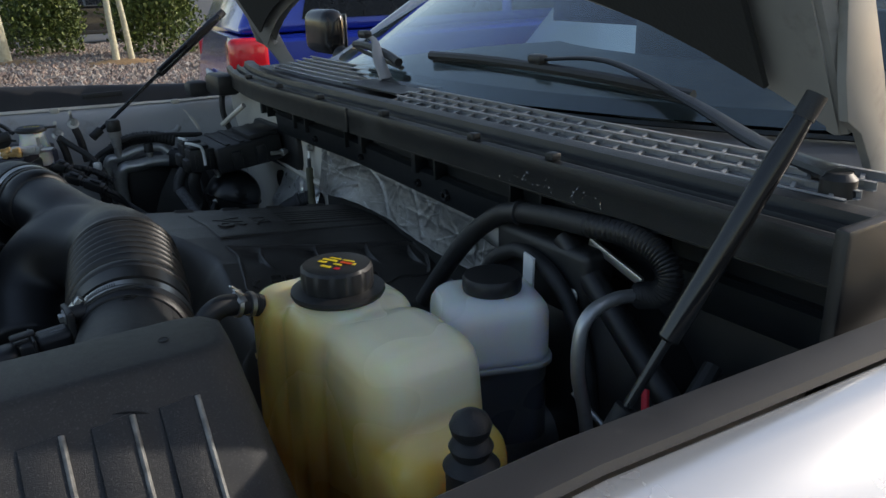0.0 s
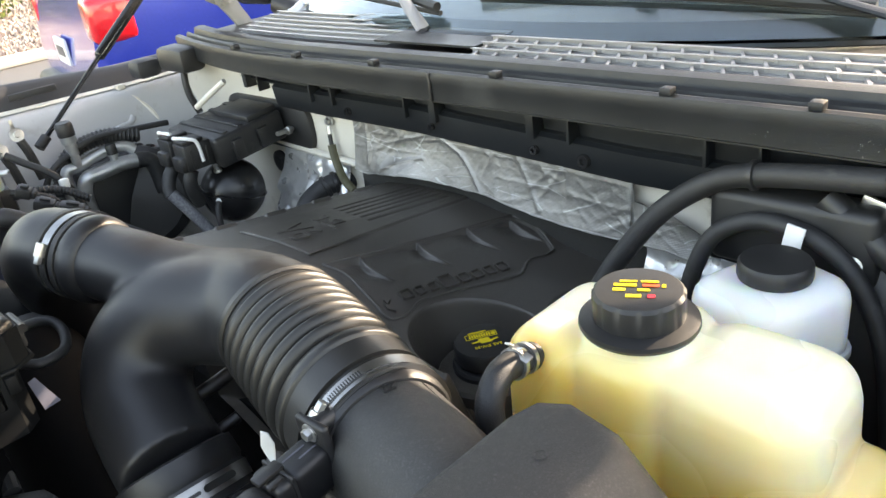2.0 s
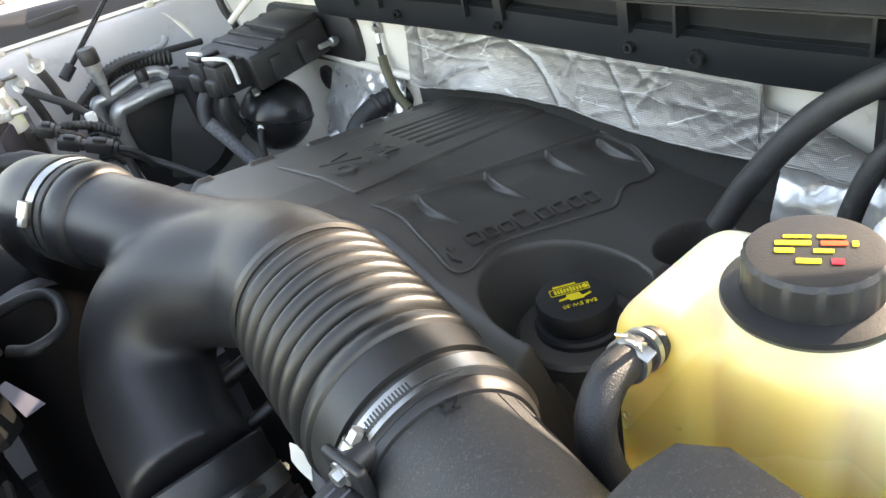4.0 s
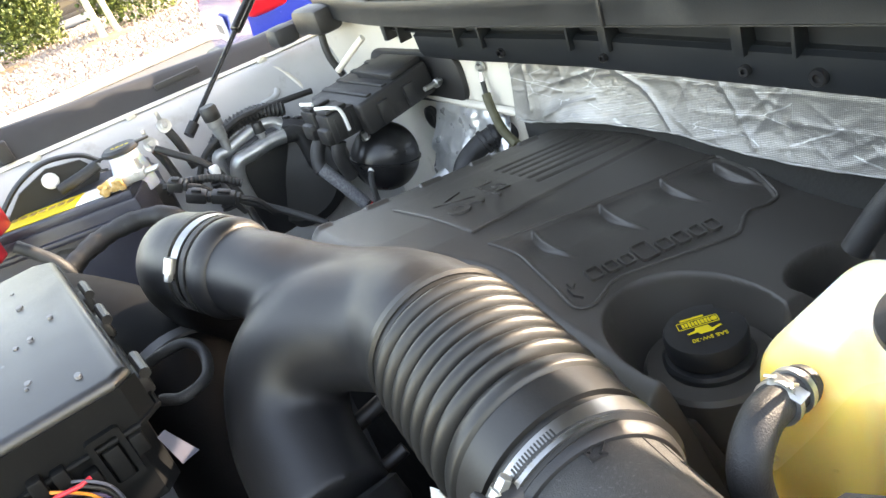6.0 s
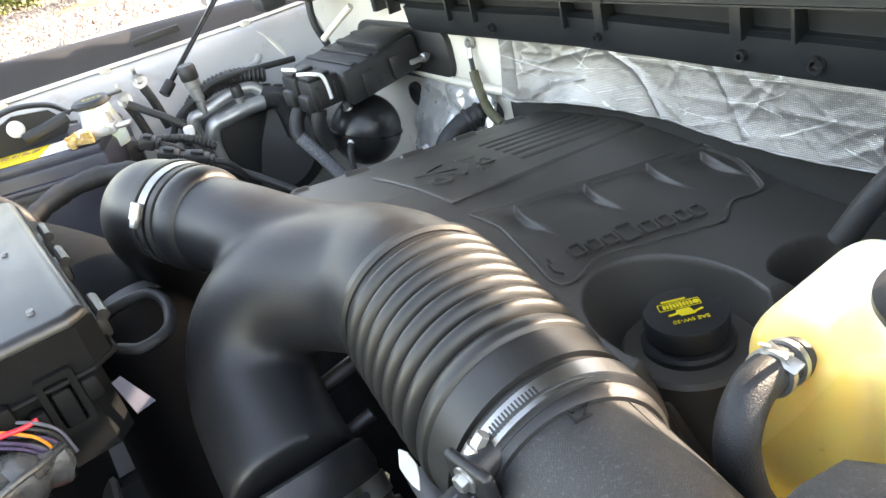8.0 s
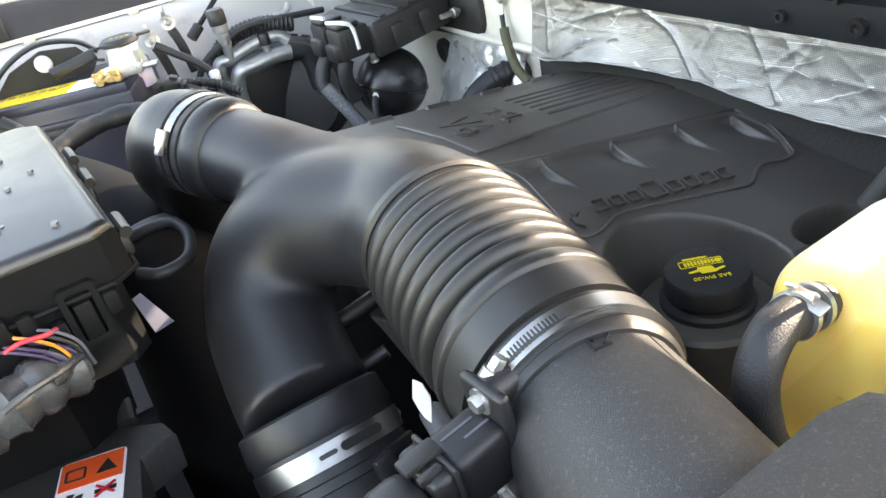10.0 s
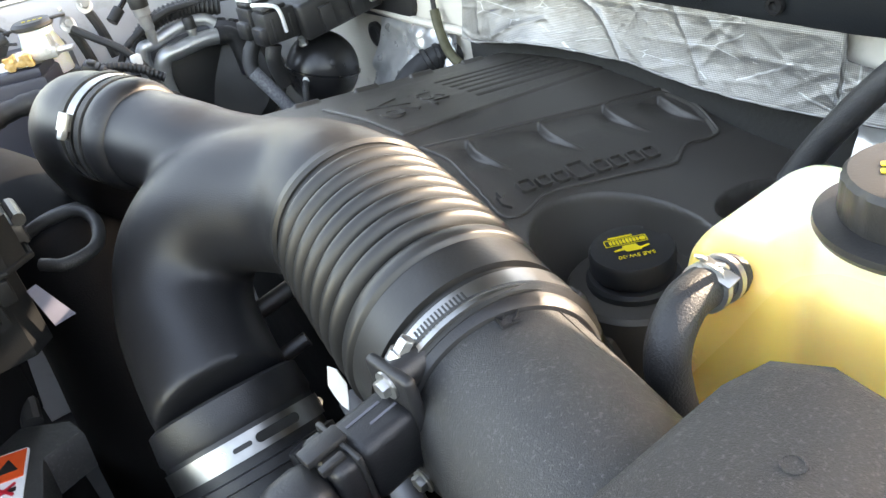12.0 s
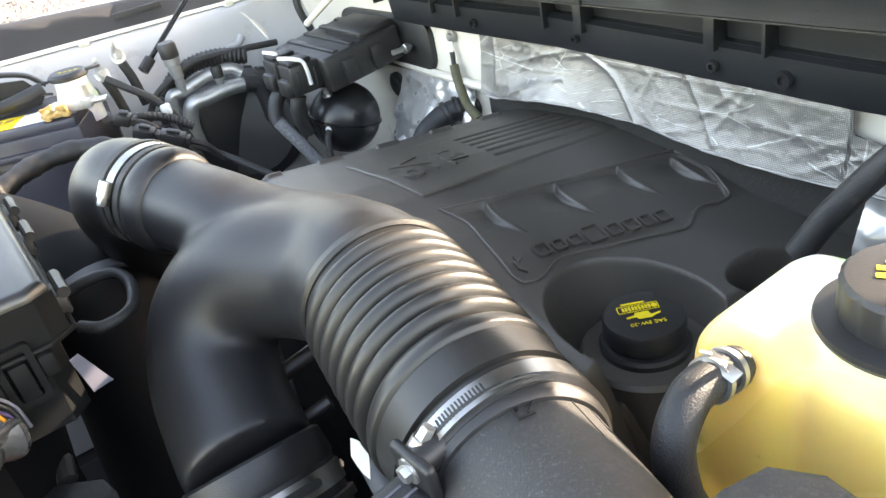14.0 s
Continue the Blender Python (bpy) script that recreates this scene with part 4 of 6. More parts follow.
seam = [on_tube(s, a, 0.0482 + 0.006 * s + 0.08 * max(0, s - 0.06) ** 1.5) for s, a in ((0.004, 38), (0.02, 39), (0.04, 40), (0.055, 42), (0.064, 46), (0.070, 54), (0.076, 66), (0.080, 80))]
part("mould_seam", sweep(smoothed(seam, 5), 0.00035, 6), INK, stub)
seam = [on_tube(s, a, 0.0482 + 0.006 * s) for s, a in ((0.004, 52), (0.03, 54), (0.05, 57), (0.06, 64), (0.066, 76))]
part("mould_seam", sweep(smoothed(seam, 5), 0.00025, 6), BOXP, stub)
maf = thing("airflow_sensor", "black plastic airflow sensor plugged into the outlet pipe", "sensor", (-0.28, -0.25, 1.15))
mm = Matrix.Translation((-0.2515, -0.2235, 1.163)) @ pose(0, 0, 0, 0, -4, 4)
part("boss", rbox((0.004, 0, -0.004), (0.022, 0.032, 0.052), 0.005, mm, 3), PIPE, maf)
part("mould_flash", plate([(0, -0.010), (0.006, -0.006), (0.010, 0.004), (0.007, 0.014), (0.002, 0.012)], -0.0004, 0.0004, 0, mm @ pose(0.012, -0.0175, 0.006, 90, 0, 0)), DUSTY, maf)
part("flange_plate", rbox((-0.011, 0, 0.002), (0.006, 0.030, 0.078), 0.0025, mm, 3), PIPE, maf)
part("bolt_boss", sweep([mm @ V((-0.010, 0, 0.033)), mm @ V((0.016, 0, 0.033))], 0.0078, 20), PIPE, maf)
for z in (0.033, -0.030):
    part("bolt", hexbolt(mm @ V((-0.014, 0, z)), mm.to_3x3() @ V((-1, 0, 0)), 0.0045, 0.005), ZINC, maf)
part("sensor_body", rbox((-0.027, 0, 0.008), (0.032, 0.027, 0.033), 0.006, mm, 4), PIPE, maf)
for x, w in ((-0.022, 0.014), (-0.028, 0.018)):
    part("stamped_bar", rbox((x, -0.003 if w < 0.016 else 0.004, 0.0246), (w, 0.0014, 0.0004), 0, mm), GREYW, maf)
plug = part("plug", rbox((-0.049, 0, 0.008), (0.013, 0.030, 0.035), 0.004, mm, 3), PIPE, maf)
part("plug_rim", rbox((-0.0435, 0, 0.008), (0.003, 0.032, 0.038), 0.0014, mm), PLASTIC, maf)
part("plug_boot", rbox((-0.069, -0.001, 0.005), (0.028, 0.029, 0.037), 0.009, mm, 3), PLASTIC, maf)
part("latch", rbox((-0.050, 0.002, 0.0275), (0.020, 0.010, 0.004), 0.0015, mm), PLASTIC, maf)
part("latch", rbox((-0.052, -0.008, 0.026), (0.012, 0.004, 0.004), 0.001, mm), PLASTIC, maf)
part("lock_tab", rbox((-0.0445, -0.0165, -0.003), (0.0035, 0.003, 0.0065), 0.0012, mm), RED, maf, "red lock tab")
part("sensor_cable", cord([mm @ V((-0.078, 0, -0.004)), mm @ V((-0.088, 0, -0.020)), mm @ V((-0.09, 0.01, -0.06)), mm @ V((-0.08, 0.03, -0.12))], 0.006, 12), RUBBER, maf)

# ---- air filter box ----
box = thing("air_filter_box", "large black plastic air filter box with moulded ribs, dusty", "air filter box", (-0.33, -0.45, 0.9))
RINGS = ((1.217, 1.2155, -0.341, -0.399, -0.174), (1.2155, 1.214, -0.337, -0.404, -0.1695), (1.208, 1.209, -0.334, -0.4085, -0.166), (1.15, 1.150, -0.330, -0.4605, -0.160), (1.10, 1.09, -0.327, -0.515, -0.152),
         (1.06, 1.06, -0.325, -0.540, -0.147), (1.055, 1.055, -0.313, -0.552, -0.135), (1.045, 1.045, -0.313, -0.552, -0.135), (1.04, 1.04, -0.325, -0.540, -0.147), (0.80, 0.80, -0.325, -0.540, -0.147))


def box_ring(zp, zd, yp, yd, xr):
    """An outline of the lid: heights and edges on the passenger's and driver's side, and the rear edge."""
    out = [(-0.62, yp, zp), (xr - 0.030, yp, zp), (xr - 0.010, yp - 0.005, zp), (xr, yp - 0.022, zp), (xr - 0.004, yd + 0.016, zd), (xr - 0.014, yd + 0.003, zd), (xr - 0.030, yd, zd), (-0.62, yd, zd)]
    return [V(p) for p in out]


bm = bmesh.new()
rings = [[bm.verts.new(p) for p in box_ring(*k)] for k in RINGS]
for a, b in zip(rings, rings[1:]):
    for k in range(8):
        bm.faces.new((a[k], a[(k + 1) % 8], b[(k + 1) % 8], b[k]))
bm.faces.new(rings[0])
bm.faces.new(rings[-1][::-1])
part("lid", bm, BOXP, box, flat_over=0.9)
slope = frame_to(V((0, -0.404, 1.2125)), V((0, -0.1225, 0.111)), V((1, 0, 0)))        # local x along the box, y down or up the slope
down = slope.inverted() @ V((0, -0.460, 1.151))
sgn = 1 if down.y > 0 else -1
for i in range(8):
    x = -0.2077 - 0.0445 * i
    # raised field, its scuffed edge towards the rear and the recessed channel after it
    part("raised_field", plate([(x - 0.0265, sgn * 0.031), (x, sgn * 0.028), (x - 0.002, sgn * 0.13), (x - 0.029, sgn * 0.13)], 0.0, 0.0022, 0.001, slope), BOXP, box)
    part("scuffed_edge", sweep([slope @ V((x, sgn * 0.030, 0.0020)), slope @ V((x - 0.0022, sgn * 0.13, 0.0020))], 0.0021, 8), DUSTY, box)
for x, y, r in ((-0.215, -0.372, 0.004),):
    part("moulded_mark", lathe([(r, -0.001), (r, 0.0004), (r * 0.82, 0.0005), (r * 0.8, 0.0001)], (x, y, 1.2165), n=28), BOXP, box)

# ---- coolant bottle ----
bottle = thing("coolant_bottle", "yellowed translucent plastic coolant bottle with a black screw cap", "coolant bottle", (-0.04, -0.38, 0.9))
bm = rbox((-0.053, -0.279, 1.074), (0.130, 0.076, 0.246), 0.026, seg=4, taper=0.92)
bm = rbox((-0.045, -0.334, 1.075), (0.126, 0.080, 0.246), 0.024, seg=4, bm=bm, taper=0.91)
bm = rbox((-0.034, -0.412, 1.071), (0.130, 0.136, 0.244), 0.032, seg=4, bm=bm, taper=0.84)
bm = rbox((-0.034, -0.456, 1.018), (0.118, 0.116, 0.218), 0.032, seg=4, bm=bm, taper=0.93)
bm = rbox((-0.046, -0.335, 1.130), (0.080, 0.170, 0.120), 0.020, seg=4, bm=bm)
bm = lathe([(0.041, 0), (0.041, 0.052), (0.036, 0.064)], (-0.052, -0.3325, 1.138), n=32, bm=bm)
part("bottle", fused(bm, 0.0028, 8), COOLANT, bottle)
for k in range(5):
    part("embossed_bar", rbox((-0.060 + 0.011 * k, -0.386, 1.1895), (0.008, 0.002, 0.0035), 0.0008), COOLANT, bottle)
face = Matrix(((0, 0, -1, -0.1122), (-1, 0, 0, 0), (0, 1, 0, 0), (0, 0, 0, 1)))
for text, y, z in (("COLD FILL", -0.2770, 1.1240), ("RANGE", -0.2750, 1.1150)):
    part("embossed_text", letters(text, 0.0086, Matrix.Translation((0, y, z)) @ face, 0.0009), COOLANT, bottle)
part("fill_line", sweep([(-0.1122, -0.2630, 1.1340), (-0.1122, -0.2960, 1.1370)], 0.0011, 8), COOLANT, bottle)
bcap = part("cap", lathe([(0.040, 0), (0.0415, 0.002), (0.0415, 0.004), (0.036, 0.006), (0.0322, 0.007), (0.0322, 0.009), (0.0318, 0.025), (0.0302, 0.0275), (0.027, 0.0278), (0.001, 0.0278)],
                         (-0.0523, -0.3325, 1.2015), n=96, wave=lambda a, h: (0.022 * (abs(((a * 14 / (2 * math.pi)) % 1) - 0.5) > 0.14)) * (0.008 < h < 0.026)), PLASTIC, bottle, "black ribbed screw cap")
part("cap_flange", lathe([(0.0412, -0.003), (0.0428, 0.0), (0.0424, 0.003), (0.036, 0.005)], (-0.0523, -0.3325, 1.2035), n=64), PLASTIC, bcap)
km = Matrix.Translation((-0.0523, -0.3325, 1.2296)) @ pose(0, 0, 0, 0, 0, -62) @ Matrix.Scale(0.93, 4)
for x, y, w, h, mt in ((-0.008, 0.010, 0.014, 0.0032, YELLOW), (0.008, 0.010, 0.014, 0.0032, YELLOW), (-0.010, 0.004, 0.018, 0.005, YELLOW), (0.009, 0.004, 0.013, 0.005, ORANGE), (0.0185, 0.004, 0.003, 0.006, YELLOW),
                       (-0.014, -0.003, 0.010, 0.005, YELLOW), (0.004, -0.003, 0.010, 0.004, YELLOW), (0.010, -0.012, 0.006, 0.006, RED), (-0.003, -0.012, 0.012, 0.005, YELLOW)):
    part("printed_bar", plate(rounded(w * 0.95, h * 0.80, 0.0006, 2), 0, 0.0004, 0, km @ pose(x, y, 0)), mt, bcap)
part("outlet_nipple", sweep([(-0.095, -0.278, 1.178), (-0.128, -0.280, 1.190)], 0.0095, 18), COOLANT, bottle)
ch = thing("coolant_hose", "black braided rubber hose curving down from the coolant bottle", "hose", (-0.16, -0.29, 1.0))
pts = smoothed([(-0.108, -0.279, 1.184), (-0.126, -0.280, 1.190), (-0.149, -0.283, 1.193), (-0.166, -0.287, 1.179), (-0.1655, -0.290, 1.150), (-0.155, -0.292, 1.115), (-0.150, -0.29, 1.05), (-0.14, -0.28, 0.95)], 8)
part("hose", sweep(pts, 0.0102, 24), RUBBER, ch)
part("cut_end", lathe([(0.0095, -0.003), (0.0108, -0.002), (0.0108, 0.001), (0.0095, 0.002)], pts[2], pts[3] - pts[1], 24), RUBBER, ch)
sc = thing("spring_clamp", "bright steel spring clamp on the coolant hose", "hose clamp", (-0.13, -0.29, 1.19), group="hose clamps")
c0, c1 = V((-0.1185, -0.2797, 1.188)), V((-0.131, -0.281, 1.191))
dcl = (c1 - c0).normalized()
part("band", clamp_band(c0, dcl, 0.0104, 0.004), ZINC, sc)
part("band", clamp_band(c1, dcl, 0.0104, 0.004), ZINC, sc)
part("bridge", rbox((0, 0, 0), (0.008, 0.018, 0.0016), 0.0006, frame_to(c0.lerp(c1, 0.5) + V((-0.004, -0.005, 0.0105)), (-0.25, -0.3, 0.9), dcl)), ZINC, sc)
for s in (-0.005, 0.006):
    part("ear", rbox((0, 0, 0), (0.012, 0.004, 0.0016), 0.0005, frame_to(c0.lerp(c1, 0.5) + V((-0.006, s - 0.004, 0.0165)), (0.5, 0.2, 0.6))), ZINC, sc)

# ---- brake fluid reservoir ----
br = thing("brake_fluid_reservoir", "white plastic brake fluid reservoir with a black cap, half full", "fluid reservoir", (0.095, -0.37, 0.98))
bm = plate(rounded(0.108, 0.094, 0.026, 6), 1.118, 1.180, 0.020, Matrix.Translation((0.091, -0.366, 0)) @ pose(0, 0, 0, 0, 0, -20), seg=4)
body = part("tank", bm, BRAKEB, br)
part("seam", plate(rounded(0.115, 0.101, 0.028, 6), 1.112, 1.118, 0.002, Matrix.Translation((0.091, -0.366, 0)) @ pose(0, 0, 0, 0, 0, -20)), BRAKEB, body)
part("lower_tank", plate(rounded(0.104, 0.090, 0.024, 6), 1.03, 1.112, 0.0, Matrix.Translation((0.091, -0.366, 0)) @ pose(0, 0, 0, 0, 0, -20)), BRAKEB, body)
part("cap", lathe([(0.0285, 0), (0.0292, 0.003), (0.0288, 0.012), (0.0270, 0.015), (0.001, 0.0154)], (0.095, -0.367, 1.180), n=72, wave=lambda a, h: 0.012 * (math.sin(a * 36) > 0) * (0.002 < h < 0.0135)), PLASTIC, br, "black ribbed cap")
part("master_cylinder", sweep([(0.02, -0.372, 1.0), (0.22, -0.372, 1.01)], 0.028, 20), ALU, br)

# ---- foil heat shields on the firewall ----
random.seed(4)
CREASES = [(V((random.uniform(-0.2, 0.3), random.uniform(1.11, 1.19))), random.uniform(0, 3.1), random.uniform(0.02, 0.07), random.uniform(0.0005, 0.0014)) for _ in range(40)] + [(V((random.uniform(-0.24, 0.35), random.uniform(1.10, 1.20))), random.uniform(0, 3.1), random.uniform(0.015, 0.06), random.uniform(0.0003, 0.0007)) for _ in range(60)]

FOLDS = [(0.162, 1.189, 0.113, 1.164, 0.0026), (0.113, 1.164, 0.076, 1.120, 0.0032), (0.021, 1.187, -0.020, 1.114, 0.0024), (0.315, 1.186, 0.311, 1.123, 0.0020), (0.162, 1.189, 0.267, 1.161, 0.0016),
         (0.278, 1.121, 0.245, 1.136, 0.0034), (0.245, 1.136, 0.191, 1.150, 0.0024), (0.345, 1.148, 0.18, 1.156, 0.0007), (0.12, 1.176, -0.14, 1.168, 0.0007), (0.05, 1.146, -0.15, 1.138, 0.0007), (0.30, 1.172, 0.20, 1.176, 0.0006)]


def foil_low(y):
    return float(np.interp(y, [-0.24, -0.196, -0.128, -0.05, -0.012, 0.07, 0.10, 0.19, 0.227, 0.28, 0.315, 0.345], [1.096, 1.104, 1.102, 1.104, 1.107, 1.120, 1.118, 1.122, 1.122, 1.113, 1.106, 1.108]))


def foil_at(y, k):
    lo = foil_low(y)
    z = lo + (float(np.interp(y, [-0.24, -0.20, -0.152, -0.149], [1.122, 1.142, 1.150, 1.196])) - lo) * k
    bulge = 0.012 * (1 - k) ** 2 + 0.010 * math.exp(-((y - 0.235) / 0.05) ** 2 - ((z - 1.118) / 0.02) ** 2)
    r = 0.0
    for c, a, ln, h in CREASES:
        d = V((y, z)) - c
        along_it, off = d.x * math.cos(a) + d.y * math.sin(a), -d.x * math.sin(a) + d.y * math.cos(a)
        if abs(along_it) < ln:
            r += h * math.exp(-abs(off) / (0.0016 + 0.7 * h)) * (1 - (along_it / ln) ** 2)
    # the long folds, each from its upper to its lower end
    for y0, z0, y1, z1, h in FOLDS:
        d, e = V((y - y0, z - z0)), V((y1 - y0, z1 - z0))
        t = min(1.0, max(0.0, d.dot(e) / e.length_squared))
        r += h * math.exp(-(d - e * t).length / 0.0026)
    r += 0.0030 * noise.noise(V((y * 13, z * 16, 0))) + 0.0004 * (1 - 2 * abs(noise.noise(V((y * 40, z * 50, 3))))) + 0.0003 * (1 - 2 * abs(noise.noise(V((y * 120, z * 150, 9)))))
    return V((0.232 - bulge - r, y, z))


# dark sheet added for the shaded gap between foil and engine cover
part("firewall_shade", rbox((0.2445, -0.13, 0.92), (0.005, 0.98, 0.375), 0.002), FELT, truck, "added dark sheet low on the firewall, standing in for shade")
shield = thing("heat_shield", "crumpled silver foil insulation blanket on the firewall", "heat shield", (0.235, 0.05, 1.1))
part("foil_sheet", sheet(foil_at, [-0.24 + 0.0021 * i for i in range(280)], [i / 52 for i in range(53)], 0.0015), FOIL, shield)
part("folded_hem", sweep([foil_at(-0.238 + 0.006 * i, 0.0) + V((-0.0004, 0, 0.0006)) for i in range(97)], [0.0011 + 0.0004 * math.sin(i * 0.9) for i in range(97)], 6), FOIL, shield, "narrow folded hem of the foil")
small = thing("heat_shield", "small piece of crumpled foil low on the firewall", "heat shield", (0.24, 0.5, 1.0))
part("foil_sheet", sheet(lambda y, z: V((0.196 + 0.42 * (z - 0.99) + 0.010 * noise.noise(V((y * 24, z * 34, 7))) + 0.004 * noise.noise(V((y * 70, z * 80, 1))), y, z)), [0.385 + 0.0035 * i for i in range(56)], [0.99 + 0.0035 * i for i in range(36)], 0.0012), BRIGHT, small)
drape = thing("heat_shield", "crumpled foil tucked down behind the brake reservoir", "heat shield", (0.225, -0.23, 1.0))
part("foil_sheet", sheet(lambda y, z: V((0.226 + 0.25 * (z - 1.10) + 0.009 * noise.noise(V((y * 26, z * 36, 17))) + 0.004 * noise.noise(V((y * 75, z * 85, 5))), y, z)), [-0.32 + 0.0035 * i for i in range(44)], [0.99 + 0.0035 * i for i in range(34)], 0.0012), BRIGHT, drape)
part("firewall_ledge", cord([(0.243, 0.62, 1.118), (0.240, 0.50, 1.112), (0.238, 0.35, 1.108)], 0.006, 8), CREAM, truck)
gw = thing("ground_strap", "ground cable with ring terminal and olive sleeve", "cable", (0.24, 0.42, 1.1))
part("ring_terminal", lathe([(0.009, 0), (0.009, 0.0025), (0.005, 0.003)], (0.244, 0.424, 1.172), (-1, 0, 0), 20), ZINC, gw)
part("bolt", hexbolt((0.242, 0.424, 1.172), (-1, 0, 0.1), 0.0055, 0.006), ZINC, gw)
part("crimp", sweep([(0.240, 0.424, 1.164), (0.237, 0.4215, 1.150)], 0.0036, 10), ZINC, gw)
part("wire", sweep([(0.237, 0.4215, 1.152), (0.235, 0.419, 1.132)], 0.0036, 10), RUBBER, gw)
part("sleeve", cord([(0.235, 0.419, 1.134), (0.232, 0.413, 1.118), (0.226, 0.398, 1.098), (0.215, 0.372, 1.086), (0.20, 0.33, 1.080)], 0.0068, 12), OLIVE, gw)

# coolant elbow behind the cover
ce = thing("coolant_elbow", "black rubber coolant elbow with a clamp behind the engine cover", "hose", (0.2, 0.42, 1.0))
pts = smoothed([(0.255, 0.400, 1.070), (0.225, 0.415, 1.072), (0.195, 0.428, 1.062), (0.165, 0.43, 1.04), (0.145, 0.42, 0.99)], 6)
part("hose", sweep(pts, 0.0165, 18), RUBBER, ce)
for t in (6, 9):
    part("collar", lathe([(0.0165, -0.004), (0.019, -0.003), (0.019, 0.003), (0.0165, 0.004)], pts[t], pts[t + 1] - pts[t], 24), PLASTIC, ce)
part("metal_pipe", cord([(0.15, 0.445, 1.045), (0.12, 0.455, 1.03), (0.10, 0.46, 0.98)], 0.011, 12), ALU, ce)

# ---- control module and its plugs ----
mod = thing("control_module", "black plastic engine control module bolted to the firewall", "control module", (0.15, 0.62, 1.05))
mt = Matrix.Translation((0.165, 0.625, 1.150)) @ pose(0, 0, 0, 0, -6, 0)
part("case", rbox((0, 0, 0), (0.135, 0.165, 0.052), 0.006, mt, 3), PLASTIC, mod)
for i in range(4):
    part("case_rib", rbox((-0.04 + 0.03 * i, 0, 0.027), (0.010, 0.150, 0.004), 0.001, mt), PLASTIC, mod)
part("case_step", rbox((0.035, -0.02, 0.030), (0.06, 0.11, 0.012), 0.003, mt), PLASTIC, mod)
part("mounting_plate", plate(rounded(0.26, 0.085, 0.03), -0.004, 0.006, 0.003, Matrix.Translation((0.243, 0.605, 1.150)) @ pose(0, 0, 0, 0, -90, 0) @ pose(0, 0, 0, 0, 0, 90)), PLASTIC, mod)
part("stud", sweep([(0.232, 0.520, 1.150), (0.196, 0.514, 1.152)], 0.004, 10), ZINC, mod)
part("stud_nut", lathe([(0.0075, 0), (0.0075, 0.007), (0.006, 0.008)], (0.226, 0.519, 1.150), (-1, -0.15, 0.05), 6), ZINC, mod)
part("side_clip", rbox((0.02, -0.086, -0.004), (0.02, 0.008, 0.035), 0.002, mt), PLASTIC, mod)
part("side_clip", rbox((-0.03, -0.086, -0.004), (0.02, 0.008, 0.035), 0.002, mt), PLASTIC, mod)
for y, z, boot in ((0.580, 1.150, [(0.062, 0.580, 1.122), (0.056, 0.582, 1.106), (0.058, 0.586, 1.085), (0.066, 0.590, 1.060)]),
                   (0.632, 1.152, [(0.058, 0.632, 1.124), (0.044, 0.632, 1.108), (0.036, 0.628, 1.090), (0.034, 0.620, 1.078)])):
    p = thing("module_plug", "black plug with a pale locking lever on the control module", "plug", (0.075, y, 1.08), group="module plugs")
    part("plug_body", rbox((0.074, y, z - 0.002), (0.050, 0.042, 0.044), 0.004), PLASTIC, p)
    part("plug_top", rbox((0.070, y, z + 0.023), (0.038, 0.034, 0.007), 0.003), PLASTIC, p)
    for dx in (-0.014, 0.0, 0.014):
        part("plug_rib", rbox((0.074 + dx, y - 0.0215, z - 0.004), (0.004, 0.003, 0.030), 0.001), PLASTIC, p)
    part("nose", rbox((0.050, y, z - 0.012), (0.020, 0.034, 0.026), 0.005), PLASTIC, p)
    part("boot", cord(boot, 0.0115, 12), RUBBER, p)
    part("locking_lever", cord([(0.054, y + 0.018, z + 0.028), (0.062, y - 0.016, z + 0.029), (0.074, y - 0.0215, z + 0.020), (0.076, y - 0.0235, z - 0.012)] if y < 0.6 else [(0.054, y + 0.016, z + 0.029), (0.060, y - 0.016, z + 0.029)], 0.0030, 8), WHITE, p, "off-white locking lever")
sl = thing("harness_sleeve", "grey woven sleeve on the wiring dropping from the plugs", "wiring harness", (0.03, 0.6, 1.0))
part("sleeve", sweep([(0.034, 0.620, 1.084), (0.050, 0.605, 1.050), (0.068, 0.588, 1.008)], 0.0105, 16), material("woven_sleeve", (0.20, 0.21, 0.22), 0.6, second=(0.10, 0.10, 0.11), scale=300, amount=1.0, bump=0.6, bump_scale=700), sl)
part("tail", cord([(0.066, 0.590, 1.014), (0.078, 0.578, 0.985), (0.085, 0.56, 0.93)], 0.008, 10), RUBBER, sl)
part("tape_mark", sweep([(0.070, 0.586, 1.004), (0.073, 0.583, 0.997)], 0.0088, 12), RED, sl, "red tape mark")

# vacuum canister
can = thing("vacuum_canister", "glossy round black vacuum canister under the control module", "canister", (0.13, 0.60, 1.0))
part("shell", lathe([(max(0.001, 0.0555 * math.sin(radians(7.5 * k))), -0.056 * math.cos(radians(7.5 * k))) for k in range(25)], (0.135, 0.598, 1.058), (0.3, -0.1, 1), 64), SATIN, can)
part("seam", lathe([(0.054, -0.002), (0.058, -0.001), (0.058, 0.001), (0.054, 0.002)], (0.135, 0.598, 1.058), (0.3, -0.1, 1), 40), GLOSS, can)
part("nipple", sweep([(0.098, 0.574, 1.066), (0.088, 0.568, 1.058)], 0.0055, 12), WHITE, can, "white nipple")
part("tube", cord([(0.090, 0.569, 1.059), (0.080, 0.562, 1.045), (0.075, 0.556, 1.01), (0.075, 0.55, 0.95)], 0.0052, 10), RUBBER, can)
